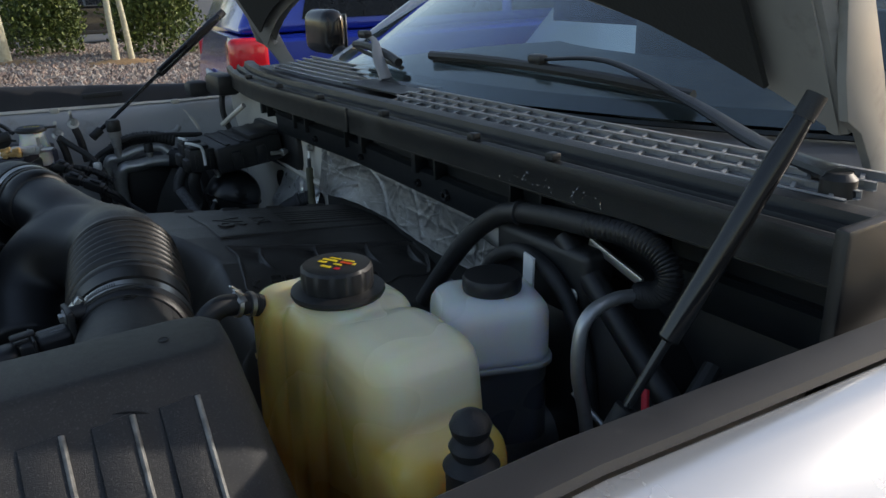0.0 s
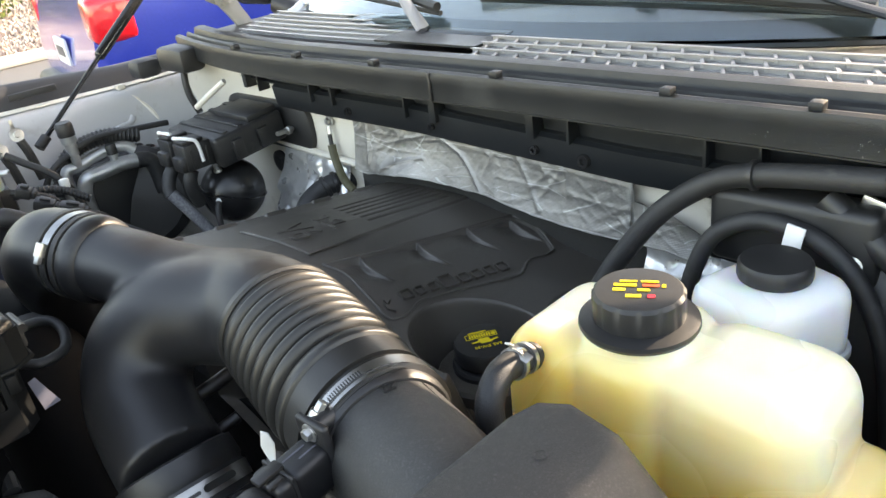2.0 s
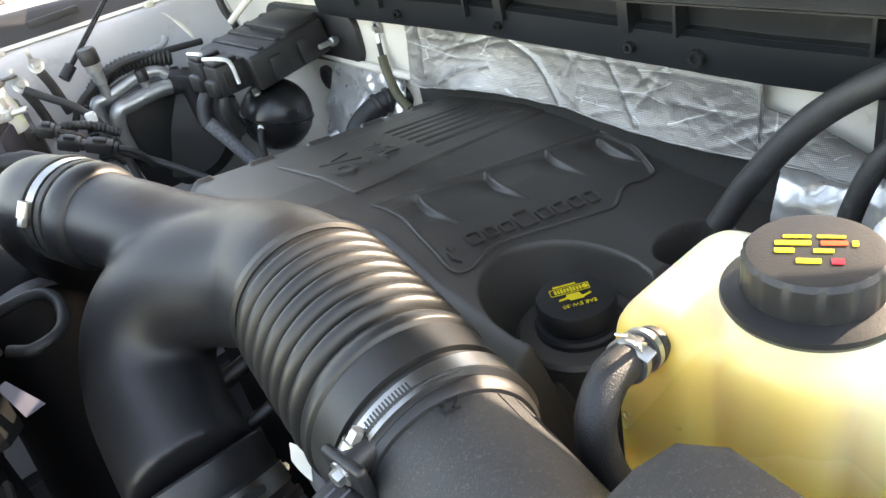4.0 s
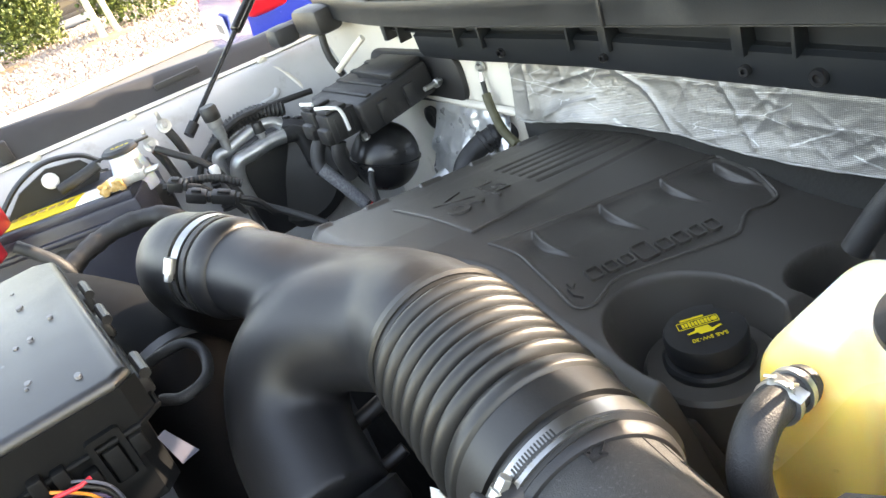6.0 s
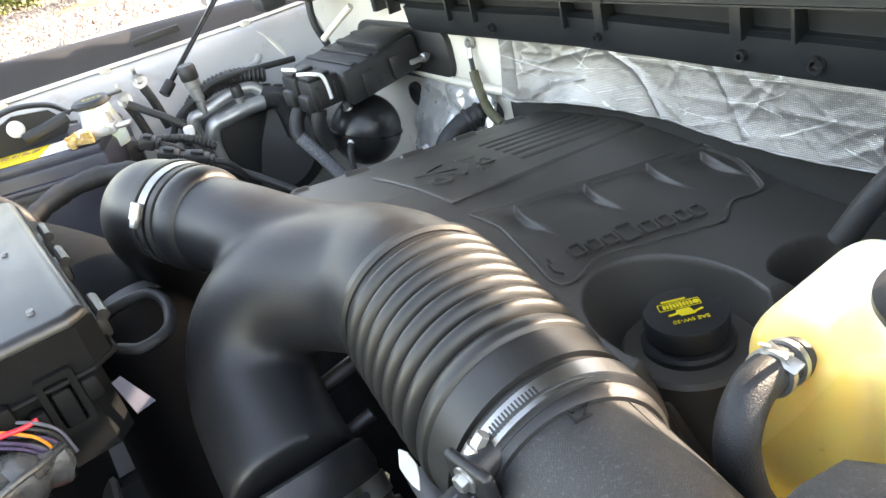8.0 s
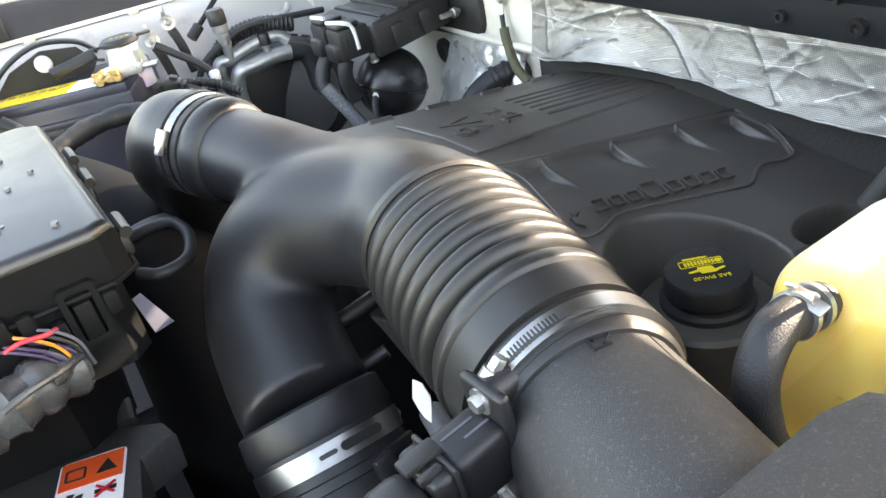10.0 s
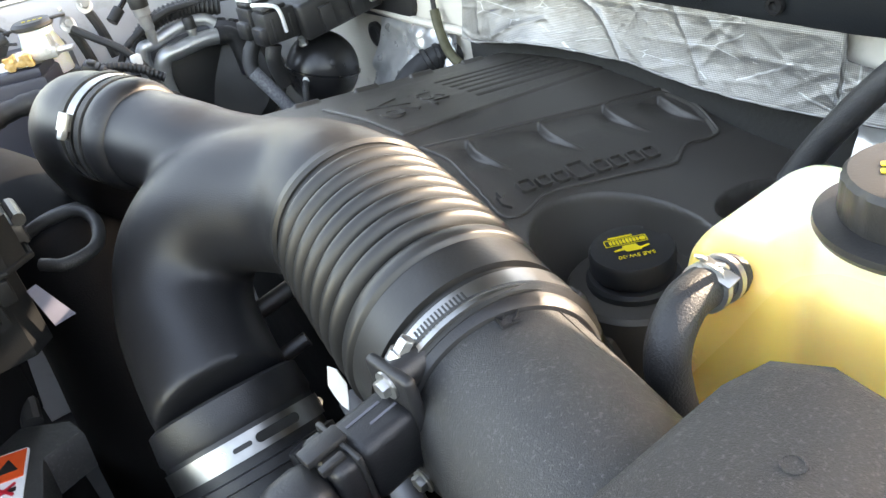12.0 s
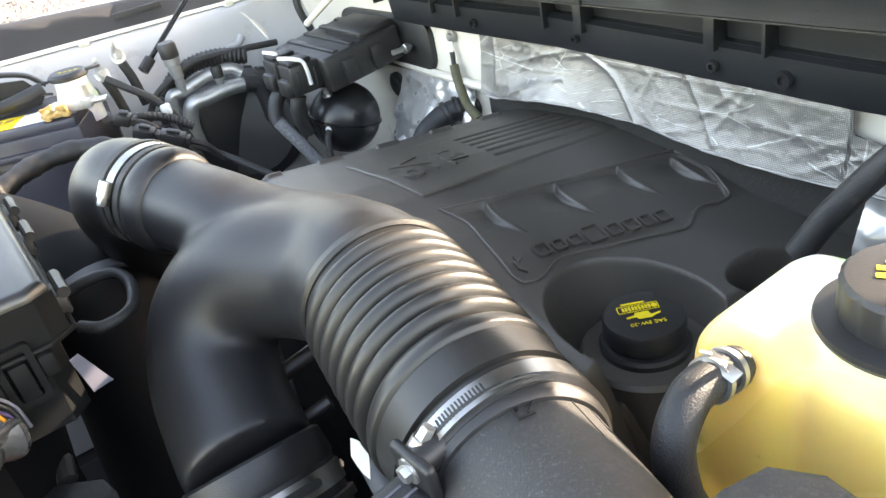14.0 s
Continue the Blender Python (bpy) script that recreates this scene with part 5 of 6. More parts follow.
part("screw", lathe([(0.006, 0), (0.006, 0.003), (0.004, 0.004)], (0.130, 0.548, 1.075), (-0.2, -0.9, 0.3), 12), PLASTIC, can)
part("bracket_bolt", hexbolt((0.10, 0.565, 1.112), (-0.3, -0.3, 1), 0.005, 0.012), ZINC, can)
part("grommet", lathe([(0.020, 0), (0.020, 0.006), (0.014, 0.008), (0.001, 0.004)], (0.246, 0.60, 1.075), (-1, 0, 0), 24), RUBBER, truck)

# ---- air-conditioning lines ----
ac = thing("air_conditioning_lines", "dull aluminium air-conditioning lines with black service caps", "pipes", (-0.02, 0.81, 1.0))
part("line", cord([(-0.064, 0.808, 1.05), (-0.066, 0.808, 1.095), (-0.060, 0.806, 1.124), (-0.040, 0.803, 1.128), (0.010, 0.80, 1.140), (0.045, 0.795, 1.140), (0.060, 0.79, 1.128)], 0.0100, 14), ALU, ac)
part("line", cord([(-0.045, 0.795, 1.03), (-0.046, 0.795, 1.075), (-0.036, 0.792, 1.104), (-0.010, 0.790, 1.108), (0.030, 0.788, 1.112), (0.060, 0.785, 1.110)], 0.0130, 14), ALU, ac)
part("line_sleeve", cord([(0.056, 0.785, 1.110), (0.075, 0.783, 1.106), (0.085, 0.78, 1.09), (0.088, 0.775, 1.04)], 0.015, 12), RUBBER, ac)
sv = part("service_port", lathe([(0.008, 0), (0.008, 0.022), (0.010, 0.024), (0.010, 0.044), (0.013, 0.046), (0.013, 0.060), (0.009, 0.062)], (-0.040, 0.800, 1.128), (-0.02, -0.03, 1), 20), ALU, ac)
part("service_cap", lathe([(0.014, 0), (0.0145, 0.003), (0.0145, 0.020), (0.012, 0.024)], (-0.0415, 0.798, 1.186), (-0.02, -0.03, 1), 20), PLASTIC, sv, "black cap")
sv = part("service_port", lathe([(0.007, 0), (0.007, 0.012), (0.009, 0.013), (0.009, 0.018)], (0.020, 0.789, 1.118), (0, 0, 1), 18), ALU, ac)
part("service_cap", lathe([(0.0095, 0), (0.0095, 0.016), (0.008, 0.019)], (0.020, 0.789, 1.134), (0, 0, 1), 18), PLASTIC, sv)

# hoses and big blower housing behind the lines
bh = thing("blower_housing", "ribbed black plastic blower housing on the firewall", "blower", (0.06, 0.76, 0.9))
part("housing", lathe([(0.09, -0.05), (0.10, -0.045), (0.10, 0.03), (0.085, 0.045), (0.001, 0.05)], (0.07, 0.85, 1.02), (-0.5, -0.8, 0.25), 48), PLASTIC, bh)
for i in range(12):
    a = -0.6 + 0.20 * i
    m = frame_to(V((0.07, 0.85, 1.02)), (-0.5, -0.8, 0.25))
    part("rib", rbox((0, 0, 0), (0.006, 0.010, 0.06), 0.002, m @ pose(0.101 * math.cos(a), 0.101 * math.sin(a), -0.005, 0, 0, math.degrees(a))), PLASTIC, bh)
for pts, r, label in (([(0.14, 0.80, 1.155), (0.07, 0.80, 1.163), (0.0, 0.80, 1.168), (-0.05, 0.80, 1.153), (-0.085, 0.80, 1.134), (-0.11, 0.80, 1.10)], 0.0055, "thin black cable along the inner fender"),
                      ([(-0.150, 0.775, 1.190), (-0.13, 0.76, 1.172), (-0.105, 0.74, 1.150), (-0.088, 0.725, 1.122), (-0.080, 0.71, 1.09), (-0.078, 0.69, 1.05), (-0.08, 0.67, 1.00)], 0.0060, "black battery cable looping past the air-conditioning lines"),
                      ([(-0.18, 0.70, 1.150), (-0.15, 0.69, 1.138), (-0.125, 0.675, 1.112), (-0.09, 0.66, 1.085), (-0.05, 0.62, 1.055), (-0.01, 0.57, 1.02)], 0.0055, "black taped wiring beside the battery"),
                      ([(0.215, 0.80, 1.27), (0.195, 0.79, 1.24), (0.19, 0.785, 1.20), (0.20, 0.78, 1.16)], 0.0065, "black hood-latch cable at the firewall corner")):
    solo("cable", cord(pts, r, 12), RUBBER, label, "cable", group="cables")

part("side_case", rbox((0.035, 0.845, 1.02), (0.15, 0.06, 0.19), 0.02, seg=3), PLASTIC, bh)
vh = thing("ventilation_hose", "black corrugated hose arching behind the air-conditioning lines", "hose", (-0.02, 0.82, 1.05))
pts = smoothed([(-0.075, 0.822, 1.03), (-0.073, 0.822, 1.09), (-0.055, 0.82, 1.135), (-0.02, 0.815, 1.158), (0.03, 0.81, 1.162), (0.08, 0.80, 1.150)], 22)
part("conduit", sweep(pts, [0.0125 + 0.0022 * (i % 3 == 0) for i in range(len(pts))], 18), PLASTIC, vh)
part("end_clip", rbox((-0.074, 0.818, 1.06), (0.034, 0.020, 0.012), 0.003), PLASTIC, vh)

# washer bottle neck, ground eyelets
wb = thing("washer_bottle", "white washer bottle neck with a black flip cap beside the battery", "fluid reservoir", (-0.196, 0.79, 1.05))
part("neck", lathe([(0.030, -0.065), (0.029, -0.03), (0.024, -0.012), (0.023, 0.0)], (-0.196, 0.785, 1.205), n=32), NECK, wb)
part("bottle", rbox((-0.20, 0.80, 1.085), (0.09, 0.05, 0.11), 0.015), PLASTIC, wb)
wc = part("cap", lathe([(0.027, 0), (0.029, 0.002), (0.029, 0.006), (0.024, 0.010), (0.001, 0.011)], (-0.196, 0.785, 1.206), n=36), PLASTIC, wb, "black flip cap with yellow print")
part("cap_tab", rbox((-0.162, 0.775, 1.213), (0.022, 0.012, 0.004), 0.0015), PLASTIC, wc)
for i in range(4):
    part("printed_bar", rbox((-0.206 + 0.007 * i, 0.780 - 0.003 * i, 1.2172), (0.005, 0.0025, 0.0006), 0), YELLOW, wc)
part("cap_strap", cord([(-0.222, 0.79, 1.208), (-0.236, 0.79, 1.207), (-0.238, 0.785, 1.196), (-0.226, 0.78, 1.192)], 0.0022, 8), PLASTIC, wb)
for x, z in ((-0.150, 1.194), (-0.118, 1.212)):
    g = thing("ground_eyelet", "ring terminal bolted to the inner fender with a black cable", "cable", (x, 0.80, z - 0.05), group="ground eyelets")
    part("ring", lathe([(0.0115, 0), (0.0115, 0.003), (0.007, 0.004)], (x, 0.795, z), (0.1, -1, 0.35), 24), ZINC, g)
    part("bolt", hexbolt((x, 0.792, z + 0.001), (0.1, -1, 0.35), 0.006, 0.006), ZINC, g)
    part("tab", rbox((x - 0.001, 0.797, z + 0.018), (0.006, 0.003, 0.016), 0.001), ZINC, g)
    part("cable", cord([(x + 0.002, 0.792, z - 0.010), (x + 0.008, 0.79, z - 0.035), (x + 0.014, 0.79, z - 0.08)], 0.0075, 10), RUBBER, g)
sp = thing("fender_stay", "curved black plastic stay with a white push clip behind the battery", "bracket", (-0.30, 0.83, 1.15))
part("stay", sweep(smoothed([(-0.40, 0.84, 1.175), (-0.35, 0.835, 1.215), (-0.30, 0.83, 1.232), (-0.25, 0.825, 1.222), (-0.225, 0.82, 1.20)], 6), 0.008, 10, squash=0.5), PLASTIC, sp)
part("web", plate([(-0.395, 1.165), (-0.35, 1.205), (-0.30, 1.222), (-0.25, 1.213), (-0.23, 1.185), (-0.25, 1.16)], -0.003, 0.003, 0, Matrix.Translation((0, 0.835, 0)) @ pose(0, 0, 0, 90, 0, 0)), PLASTIC, sp)
part("push_clip", lathe([(0.0125, 0), (0.0125, 0.002), (0.009, 0.004), (0.0085, 0.0025), (0.004, 0.0025), (0.0035, 0.005), (0.001, 0.005)], (-0.303, 0.822, 1.205), (0.1, -1, 0.3), 24), WHITE, sp, "white push clip")
solo("taped_cable", sweep(smoothed([(-0.30, 0.795, 1.192), (-0.27, 0.79, 1.197), (-0.235, 0.785, 1.204)], 6), 0.0085, 14), RUBBER, "black rubber sleeve lying over the battery", "cable")

# ---- battery ----
bat = thing("car_battery", "black car battery with a yellow and white label and corroded terminal", "battery", (-0.222, 0.722, 0.95))
bat.rotation_euler = (0, 0, radians(-26))
bat.location.z += 0.010
part("case", rbox((-0.345, 0.775, 1.055), (0.275, 0.165, 0.190), 0.006), material("battery_case", (0.030, 0.031, 0.045), 0.4, second=(0.045, 0.046, 0.06), scale=30, bump=0.2), bat)
part("lid_step", rbox((-0.345, 0.775, 1.152), (0.268, 0.158, 0.020), 0.005), bpy.data.materials["battery_case"], bat)
part("front_ledge", rbox((-0.345, 0.690, 1.125), (0.270, 0.012, 0.010), 0.003), bpy.data.materials["battery_case"], bat)
lab = part("label", rbox((-0.372, 0.735, 1.1632), (0.150, 0.056, 0.0012), 0), YELLOW, bat, "yellow label")
part("white_label", rbox((-0.258, 0.735, 1.1632), (0.078, 0.056, 0.0012), 0), WHITE, bat, "white label")
for i in range(9):
    part("print_bar", rbox((-0.435 + 0.015 * i, 0.746, 1.1642), (0.010, 0.012, 0.0006), 0), RUST, lab)
part("print_bar", rbox((-0.245, 0.735, 1.1642), (0.020, 0.018, 0.0006), 0), INK, lab)
part("brand_mark", plate([(-0.035, 0), (-0.01, 0.006), (0.012, 0.001), (0.036, 0.012), (0.03, 0.002), (0.012, -0.006), (-0.012, 0.0)], 0, 0.001, 0, Matrix.Translation((-0.335, 0.6915, 1.108)) @ pose(0, 0, 0, 90, 0, 0)), INK, bat)
part("terminal_post", lathe([(0.009, 0), (0.008, 0.018)], (-0.222, 0.722, 1.160), n=16), LEAD, bat)
part("clamp", rbox((-0.215, 0.722, 1.172), (0.060, 0.028, 0.014), 0.004), LEAD, bat)
part("clamp_bolt", sweep([(-0.196, 0.705, 1.176), (-0.196, 0.745, 1.176)], 0.0045, 10), LEAD, bat)
part("clamp_tail", rbox((-0.178, 0.722, 1.172), (0.026, 0.018, 0.006), 0.002), ZINC, bat)
part("stud", sweep([(-0.190, 0.722, 1.170), (-0.190, 0.722, 1.196)], 0.0035, 10), ZINC, bat)
bm = bmesh.new()
for i in range(26):
    c = V((-0.236 + random.uniform(-0.016, 0.016), 0.706 + random.uniform(-0.006, 0.010), 1.166 + random.uniform(-0.002, 0.012)))
    bm = rbox(c, [random.uniform(0.004, 0.010) for _ in range(3)], 0.0012, pose(0, 0, 0), 1, bm)
part("corrosion", fused(bm, 0.0013, 2), RUST, bat, "rusty and white corrosion on the terminal")
rc = part("terminal_cover", rbox((-0.405, 0.668, 1.195), (0.050, 0.045, 0.040), 0.006, seg=3), RED, bat, "red positive terminal cover")
part("cover_skirt", rbox((-0.420, 0.655, 1.170), (0.040, 0.035, 0.060), 0.006, seg=3), RED, rc)
solo("battery_cable", cord([(-0.390, 0.645, 1.185), (-0.372, 0.635, 1.165), (-0.355, 0.62, 1.14), (-0.345, 0.61, 1.10)], 0.0085, 12), RUBBER, "taped red-black cable below the battery's red cover", "cable", group="cables")
solo("wiring_harness", sweep(smoothed([(-0.40, 0.62, 1.11), (-0.36, 0.63, 1.122), (-0.325, 0.64, 1.135), (-0.285, 0.645, 1.142), (-0.24, 0.64, 1.142), (-0.20, 0.62, 1.13), (-0.16, 0.60, 1.08)], 8),
                               [0.0135 + 0.0007 * math.sin(i * 1.9) + 0.0008 * math.sin(i * 0.7) for i in range(49)], 16), RUBBER, "thick taped wiring harness in front of the battery", "wiring harness")
for cx, cy, cz, w in ((-0.150, 0.655, 1.128, 0.030), (-0.118, 0.640, 1.112, 0.036), (-0.165, 0.680, 1.150, 0.022)):
    cn = thing("wiring_connector", "small black wiring connector in the clutter beside the battery", "connector", (cx, cy, cz - 0.02), group="wiring connectors")
    tilt = Matrix.Translation((cx, cy, cz)) @ pose(0, 0, 0, 10, 24, -30)
    part("shell", rbox((0, 0, 0), (w, 0.020, 0.017), 0.003, tilt), PLASTIC, cn)
    part("latch", rbox((0, 0, 0.0105), (w * 0.5, 0.009, 0.004), 0.001, tilt), PLASTIC, cn)
    part("seal", rbox((w * 0.5 + 0.003, 0, 0), (0.008, 0.016, 0.013), 0.003, tilt), RUBBER, cn)
    part("lead", cord([tilt @ V((w * 0.5 + 0.004, 0, 0)), tilt @ V((w * 0.5 + 0.030, 0.004, -0.006)), tilt @ V((w * 0.5 + 0.055, 0.010, -0.030))], 0.0046, 10), RUBBER, cn)
solo("wire_conduit", sweep(smoothed([(-0.175, 0.715, 1.138), (-0.14, 0.70, 1.140), (-0.105, 0.69, 1.128), (-0.075, 0.68, 1.105)], 20), [0.0062 + 0.0012 * (i % 3 == 0) for i in range(61)], 12), PLASTIC, "thin corrugated black conduit beside the battery", "conduit")
solo("wire_clip", rbox((-0.098, 0.705, 1.135), (0.016, 0.010, 0.018), 0.004), WHITE, "white plastic wire clip beside the battery", "clip")
solo("battery_tray", rbox((-0.33, 0.76, 0.935), (0.34, 0.24, 0.04), 0.01), PLASTIC, "black plastic battery tray", "tray")

# ---- big charge-air duct and small parts under it ----
duct = thing("charge_air_duct", "wide black rubber duct curving down behind the fuse box", "duct", (-0.33, 0.3, 0.9))
pts = smoothed([(-0.42, 0.50, 1.13), (-0.375, 0.42, 1.125), (-0.335, 0.32, 1.105), (-0.320, 0.22, 1.06), (-0.325, 0.15, 0.99), (-0.33, 0.10, 0.90)], 8)
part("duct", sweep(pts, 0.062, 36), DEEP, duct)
part("duct_band", lathe([(0.0625, -0.006), (0.0655, -0.005), (0.0655, 0.005), (0.0625, 0.006)], pts[20], pts[21] - pts[19], 40), GREYP, duct)
solo("wiring_loop", cord([(-0.352, 0.17, 1.165), (-0.335, 0.162, 1.172), (-0.312, 0.150, 1.175), (-0.305, 0.128, 1.170), (-0.315, 0.098, 1.165), (-0.338, 0.088, 1.166), (-0.352, 0.10, 1.168)], 0.0048, 12), RUBBER, "black braided wire loop beside the fuse box", "cable", group="cables")
part_of = thing("corrugated_tube", "black corrugated wire conduit below the intake elbow", "conduit", (-0.26, 0.33, 1.0))
pts = smoothed([(-0.315, 0.40, 1.08), (-0.28, 0.36, 1.085), (-0.24, 0.33, 1.07), (-0.21, 0.30, 1.03)], 26)
part("conduit", sweep(pts, [0.022 + 0.003 * (i % 3 == 0) for i in range(len(pts))], 20), PLASTIC, part_of)
solo("steel_pipe", cord([(-0.240, -0.10, 1.085), (-0.248, -0.14, 1.085), (-0.256, -0.18, 1.08), (-0.262, -0.22, 1.06), (-0.264, -0.25, 1.02)], 0.0085, 16), GREYP, "pale grey metal pipe below the bellows", "pipe")
solo("paper_tag", sheet(lambda a, b: V((-0.2565 + 0.009 * (a - 0.5) * (1 - 1.7 * abs(b - 0.45)), -0.131 - 0.007 * (a - 0.5), 1.141 - 0.030 * b)), [0, 0.5, 1], [0, 0.2, 0.4, 0.7, 1], 0.0008), WHITE, "torn white paper tag hanging under the bellows", "tag")
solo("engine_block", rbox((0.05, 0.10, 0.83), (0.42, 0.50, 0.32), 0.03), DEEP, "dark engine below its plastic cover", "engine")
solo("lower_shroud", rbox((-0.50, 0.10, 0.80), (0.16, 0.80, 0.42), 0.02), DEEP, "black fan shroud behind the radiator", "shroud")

# ---- fuse box ----
fb = thing("fuse_box", "black plastic fuse box with water-spotted lid and exposed wiring", "fuse box", (-0.48, 0.14, 1.1))
EDGE = [(-0.62, 0.012), (-0.372, 0.002), (-0.360, 0.010), (-0.362, 0.285), (-0.378, 0.300), (-0.62, 0.310)]
lid = part("lid", plate(EDGE, 1.2435, 1.2515, 0.006, seg=3), LID, fb)
# skirt in the darker copy, so the lid's sides look shaded
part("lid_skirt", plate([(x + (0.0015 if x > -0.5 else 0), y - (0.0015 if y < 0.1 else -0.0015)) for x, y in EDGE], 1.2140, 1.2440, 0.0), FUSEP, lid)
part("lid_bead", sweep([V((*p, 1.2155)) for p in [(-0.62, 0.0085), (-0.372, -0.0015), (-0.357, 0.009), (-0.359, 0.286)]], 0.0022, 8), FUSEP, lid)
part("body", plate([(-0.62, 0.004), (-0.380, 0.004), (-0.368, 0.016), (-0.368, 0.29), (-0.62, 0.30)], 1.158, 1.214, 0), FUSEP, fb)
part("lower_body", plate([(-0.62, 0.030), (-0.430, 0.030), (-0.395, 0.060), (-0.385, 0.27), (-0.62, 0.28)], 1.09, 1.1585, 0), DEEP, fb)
for x, y in ((-0.50, 0.10), (-0.487, 0.135)):
    part("moulded_mark", rbox((x, y, 1.2518), (0.022, 0.03, 0.001), 0.0004), PLASTIC, lid)
random.seed(9)
SPOT = material("water_spot", (0.17, 0.17, 0.18), 0.6, second=(0.10, 0.10, 0.11), scale=200)
for i in range(17):
    x, y, r = random.uniform(-0.47, -0.375), random.uniform(0.02, 0.26), random.uniform(0.0012, 0.0036)
    part("water_spot", plate([(x + r * 0.8 * math.cos(a / 9 * 6.283) * (1 + 0.2 * random.random()), y + 1.3 * r * math.sin(a / 9 * 6.283)) for a in range(9)], 1.2510 + 0.0001 * (i % 3), 1.2517 + 0.00012 * i, 0), SPOT, lid)
for y in (0.155, 0.225, 0.04):
    part("lid_clip", rbox((-0.357, y, 1.222), (0.010, 0.026, 0.016), 0.003), PLASTIC, lid)
    part("lid_clip", sweep([(-0.353, y - 0.016, 1.232), (-0.353, y + 0.016, 1.232)], 0.004, 10), PLASTIC, lid)
cl = part("front_clip", ring_plate(rounded(0.022, 0.040, 0.003), rounded(0.014, 0.032, 0.002), 0, 0.008, Matrix.Translation((-0.394, 0.004, 1.205)) @ pose(0, 0, 0, 90, 0, 0)), FUSEP, fb)
part("clip_tongue", rbox((-0.394, -0.001, 1.200), (0.011, 0.005, 0.026), 0.002), FUSEP, cl)
for x, z in ((-0.378, 1.206), (-0.410, 1.200), (-0.424, 1.213), (-0.437, 1.216), (-0.450, 1.210)):
    part("latch_block", rbox((x, -0.001, z), (0.009, 0.010, 0.015), 0.002), FUSEP, fb)
solo("pale_tag", sheet(lambda a, b: V((-0.368 + 0.006 * a * (1 + 1.2 * b) + 0.004 * b, 0.0 + 0.004 * b + 0.003 * a, 1.200 - 0.030 * b)), [0, 0.5, 1], [0, 0.25, 0.5, 0.75, 1], 0.0008), TAGW, "pale translucent plastic tag hanging at the fuse box corner", "tag")
for i, (mt2, h, r) in enumerate(((REDW, 0.012, 0.0026), (PURPLE, 0.0, 0.0018), (PURPLE, 0.004, 0.0018), (GREYW, -0.003, 0.0018), (ORW, 0.010, 0.0018), (GREEN, 0.006, 0.0022), (PURPLE, -0.006, 0.0018), (INK, 0.002, 0.002), (GREYW, 0.007, 0.0017))):
    x = -0.465 + 0.004 * i if mt2 is not REDW else -0.432
    if mt2 is GREEN:
        pts = [(-0.462, -0.004, 1.222), (-0.463, -0.010, 1.205), (-0.458, -0.012, 1.196), (-0.448, -0.012, 1.193)]
    elif mt2 is REDW:
        pts = [(-0.440, -0.006, 1.206), (-0.430, -0.011, 1.210), (-0.418, -0.011, 1.208), (-0.411, -0.008, 1.207)]
    else:
        pts = [(-0.446 + 0.003 * i, -0.004, 1.207 + h * 0.5), (-0.436 + 0.003 * i, -0.011, 1.204 + h * 0.4), (-0.424 + 0.0025 * i, -0.013, 1.194 + h * 0.3), (-0.418 + 0.002 * i, -0.012, 1.178)]
    solo("wire", cord(pts, r * 0.60, 8), mt2, "thin %s wire at the bottom of the fuse box" % {REDW: "red", PURPLE: "purple", GREYW: "grey", ORW: "orange", GREEN: "green", INK: "black"}[mt2], "wire", group="fuse box wires")
bm = sweep(smoothed([(-0.412, 0.000, 1.176), (-0.440, -0.014, 1.180), (-0.470, -0.020, 1.176), (-0.52, -0.02, 1.16)], 8), [0.0165 + 0.0018 * math.sin(i * 1.3) + 0.0014 * math.sin(i * 3.1) for i in range(25)], 20)
tw = thing("tape_wrapped_harness", "wiring harness wrapped in worn grey tape below the fuse box", "wiring harness", (-0.45, -0.01, 1.1))
part("tape_wrap", bm, TAPE, tw)
part("loose_tape_end", sheet(lambda a, b: V((-0.424 + 0.016 * a, -0.026 + 0.012 * a - 0.003 * math.sin(4 * b + 2 * a), 1.192 - 0.012 * b * (1 + 0.5 * math.sin(2.5 * a)))), [i / 6 for i in range(7)], [i / 6 for i in range(7)], 0.0007), TAPE, tw, "crumpled end of tape")
part("tape_fold", cord([(-0.452, -0.034, 1.188), (-0.436, -0.033, 1.192), (-0.418, -0.024, 1.190), (-0.404, -0.010, 1.186)], 0.0022, 8), TAPE, tw)

# ---- fan shroud with the warning label ----
fs = thing("fan_shroud", "scuffed black plastic fan shroud carrying a warning label", "shroud", (-0.44, -0.02, 0.95))
sm = Matrix.Translation((-0.428, -0.002, 1.098)) @ pose(0, 0, 0, -6, 4, -14)
part("shelf", plate([(-0.12, 0.06), (0.006, 0.052), (0.036, 0.040), (0.044, 0.022), (0.022, 0.004), (0.030, -0.12), (-0.12, -0.12)], -0.03, 0.0, 0.004, sm), BOXP, fs)
part("collar", sweep(smoothed([sm @ V((-0.10, 0.075, 0.03)), sm @ V((-0.03, 0.078, 0.03)), sm @ V((0.006, 0.07, 0.012)), sm @ V((0.012, 0.05, 0.0))], 6), 0.007, 10), PLASTIC, fs)
lb = part("warning_label", plate(rounded(0.042, 0.062, 0.004), 0.0, 0.0008, 0, sm @ pose(-0.008, -0.010, 0.0005)), WHITE, fs, "white and orange warning label")
part("orange_field", plate([(-0.0195, 0.0), (0.0195, 0.0), (0.0195, 0.029), (-0.0195, 0.029)], 0.0008, 0.0014, 0, sm @ pose(-0.008, -0.010, 0.0005)), ORANGE, lb)
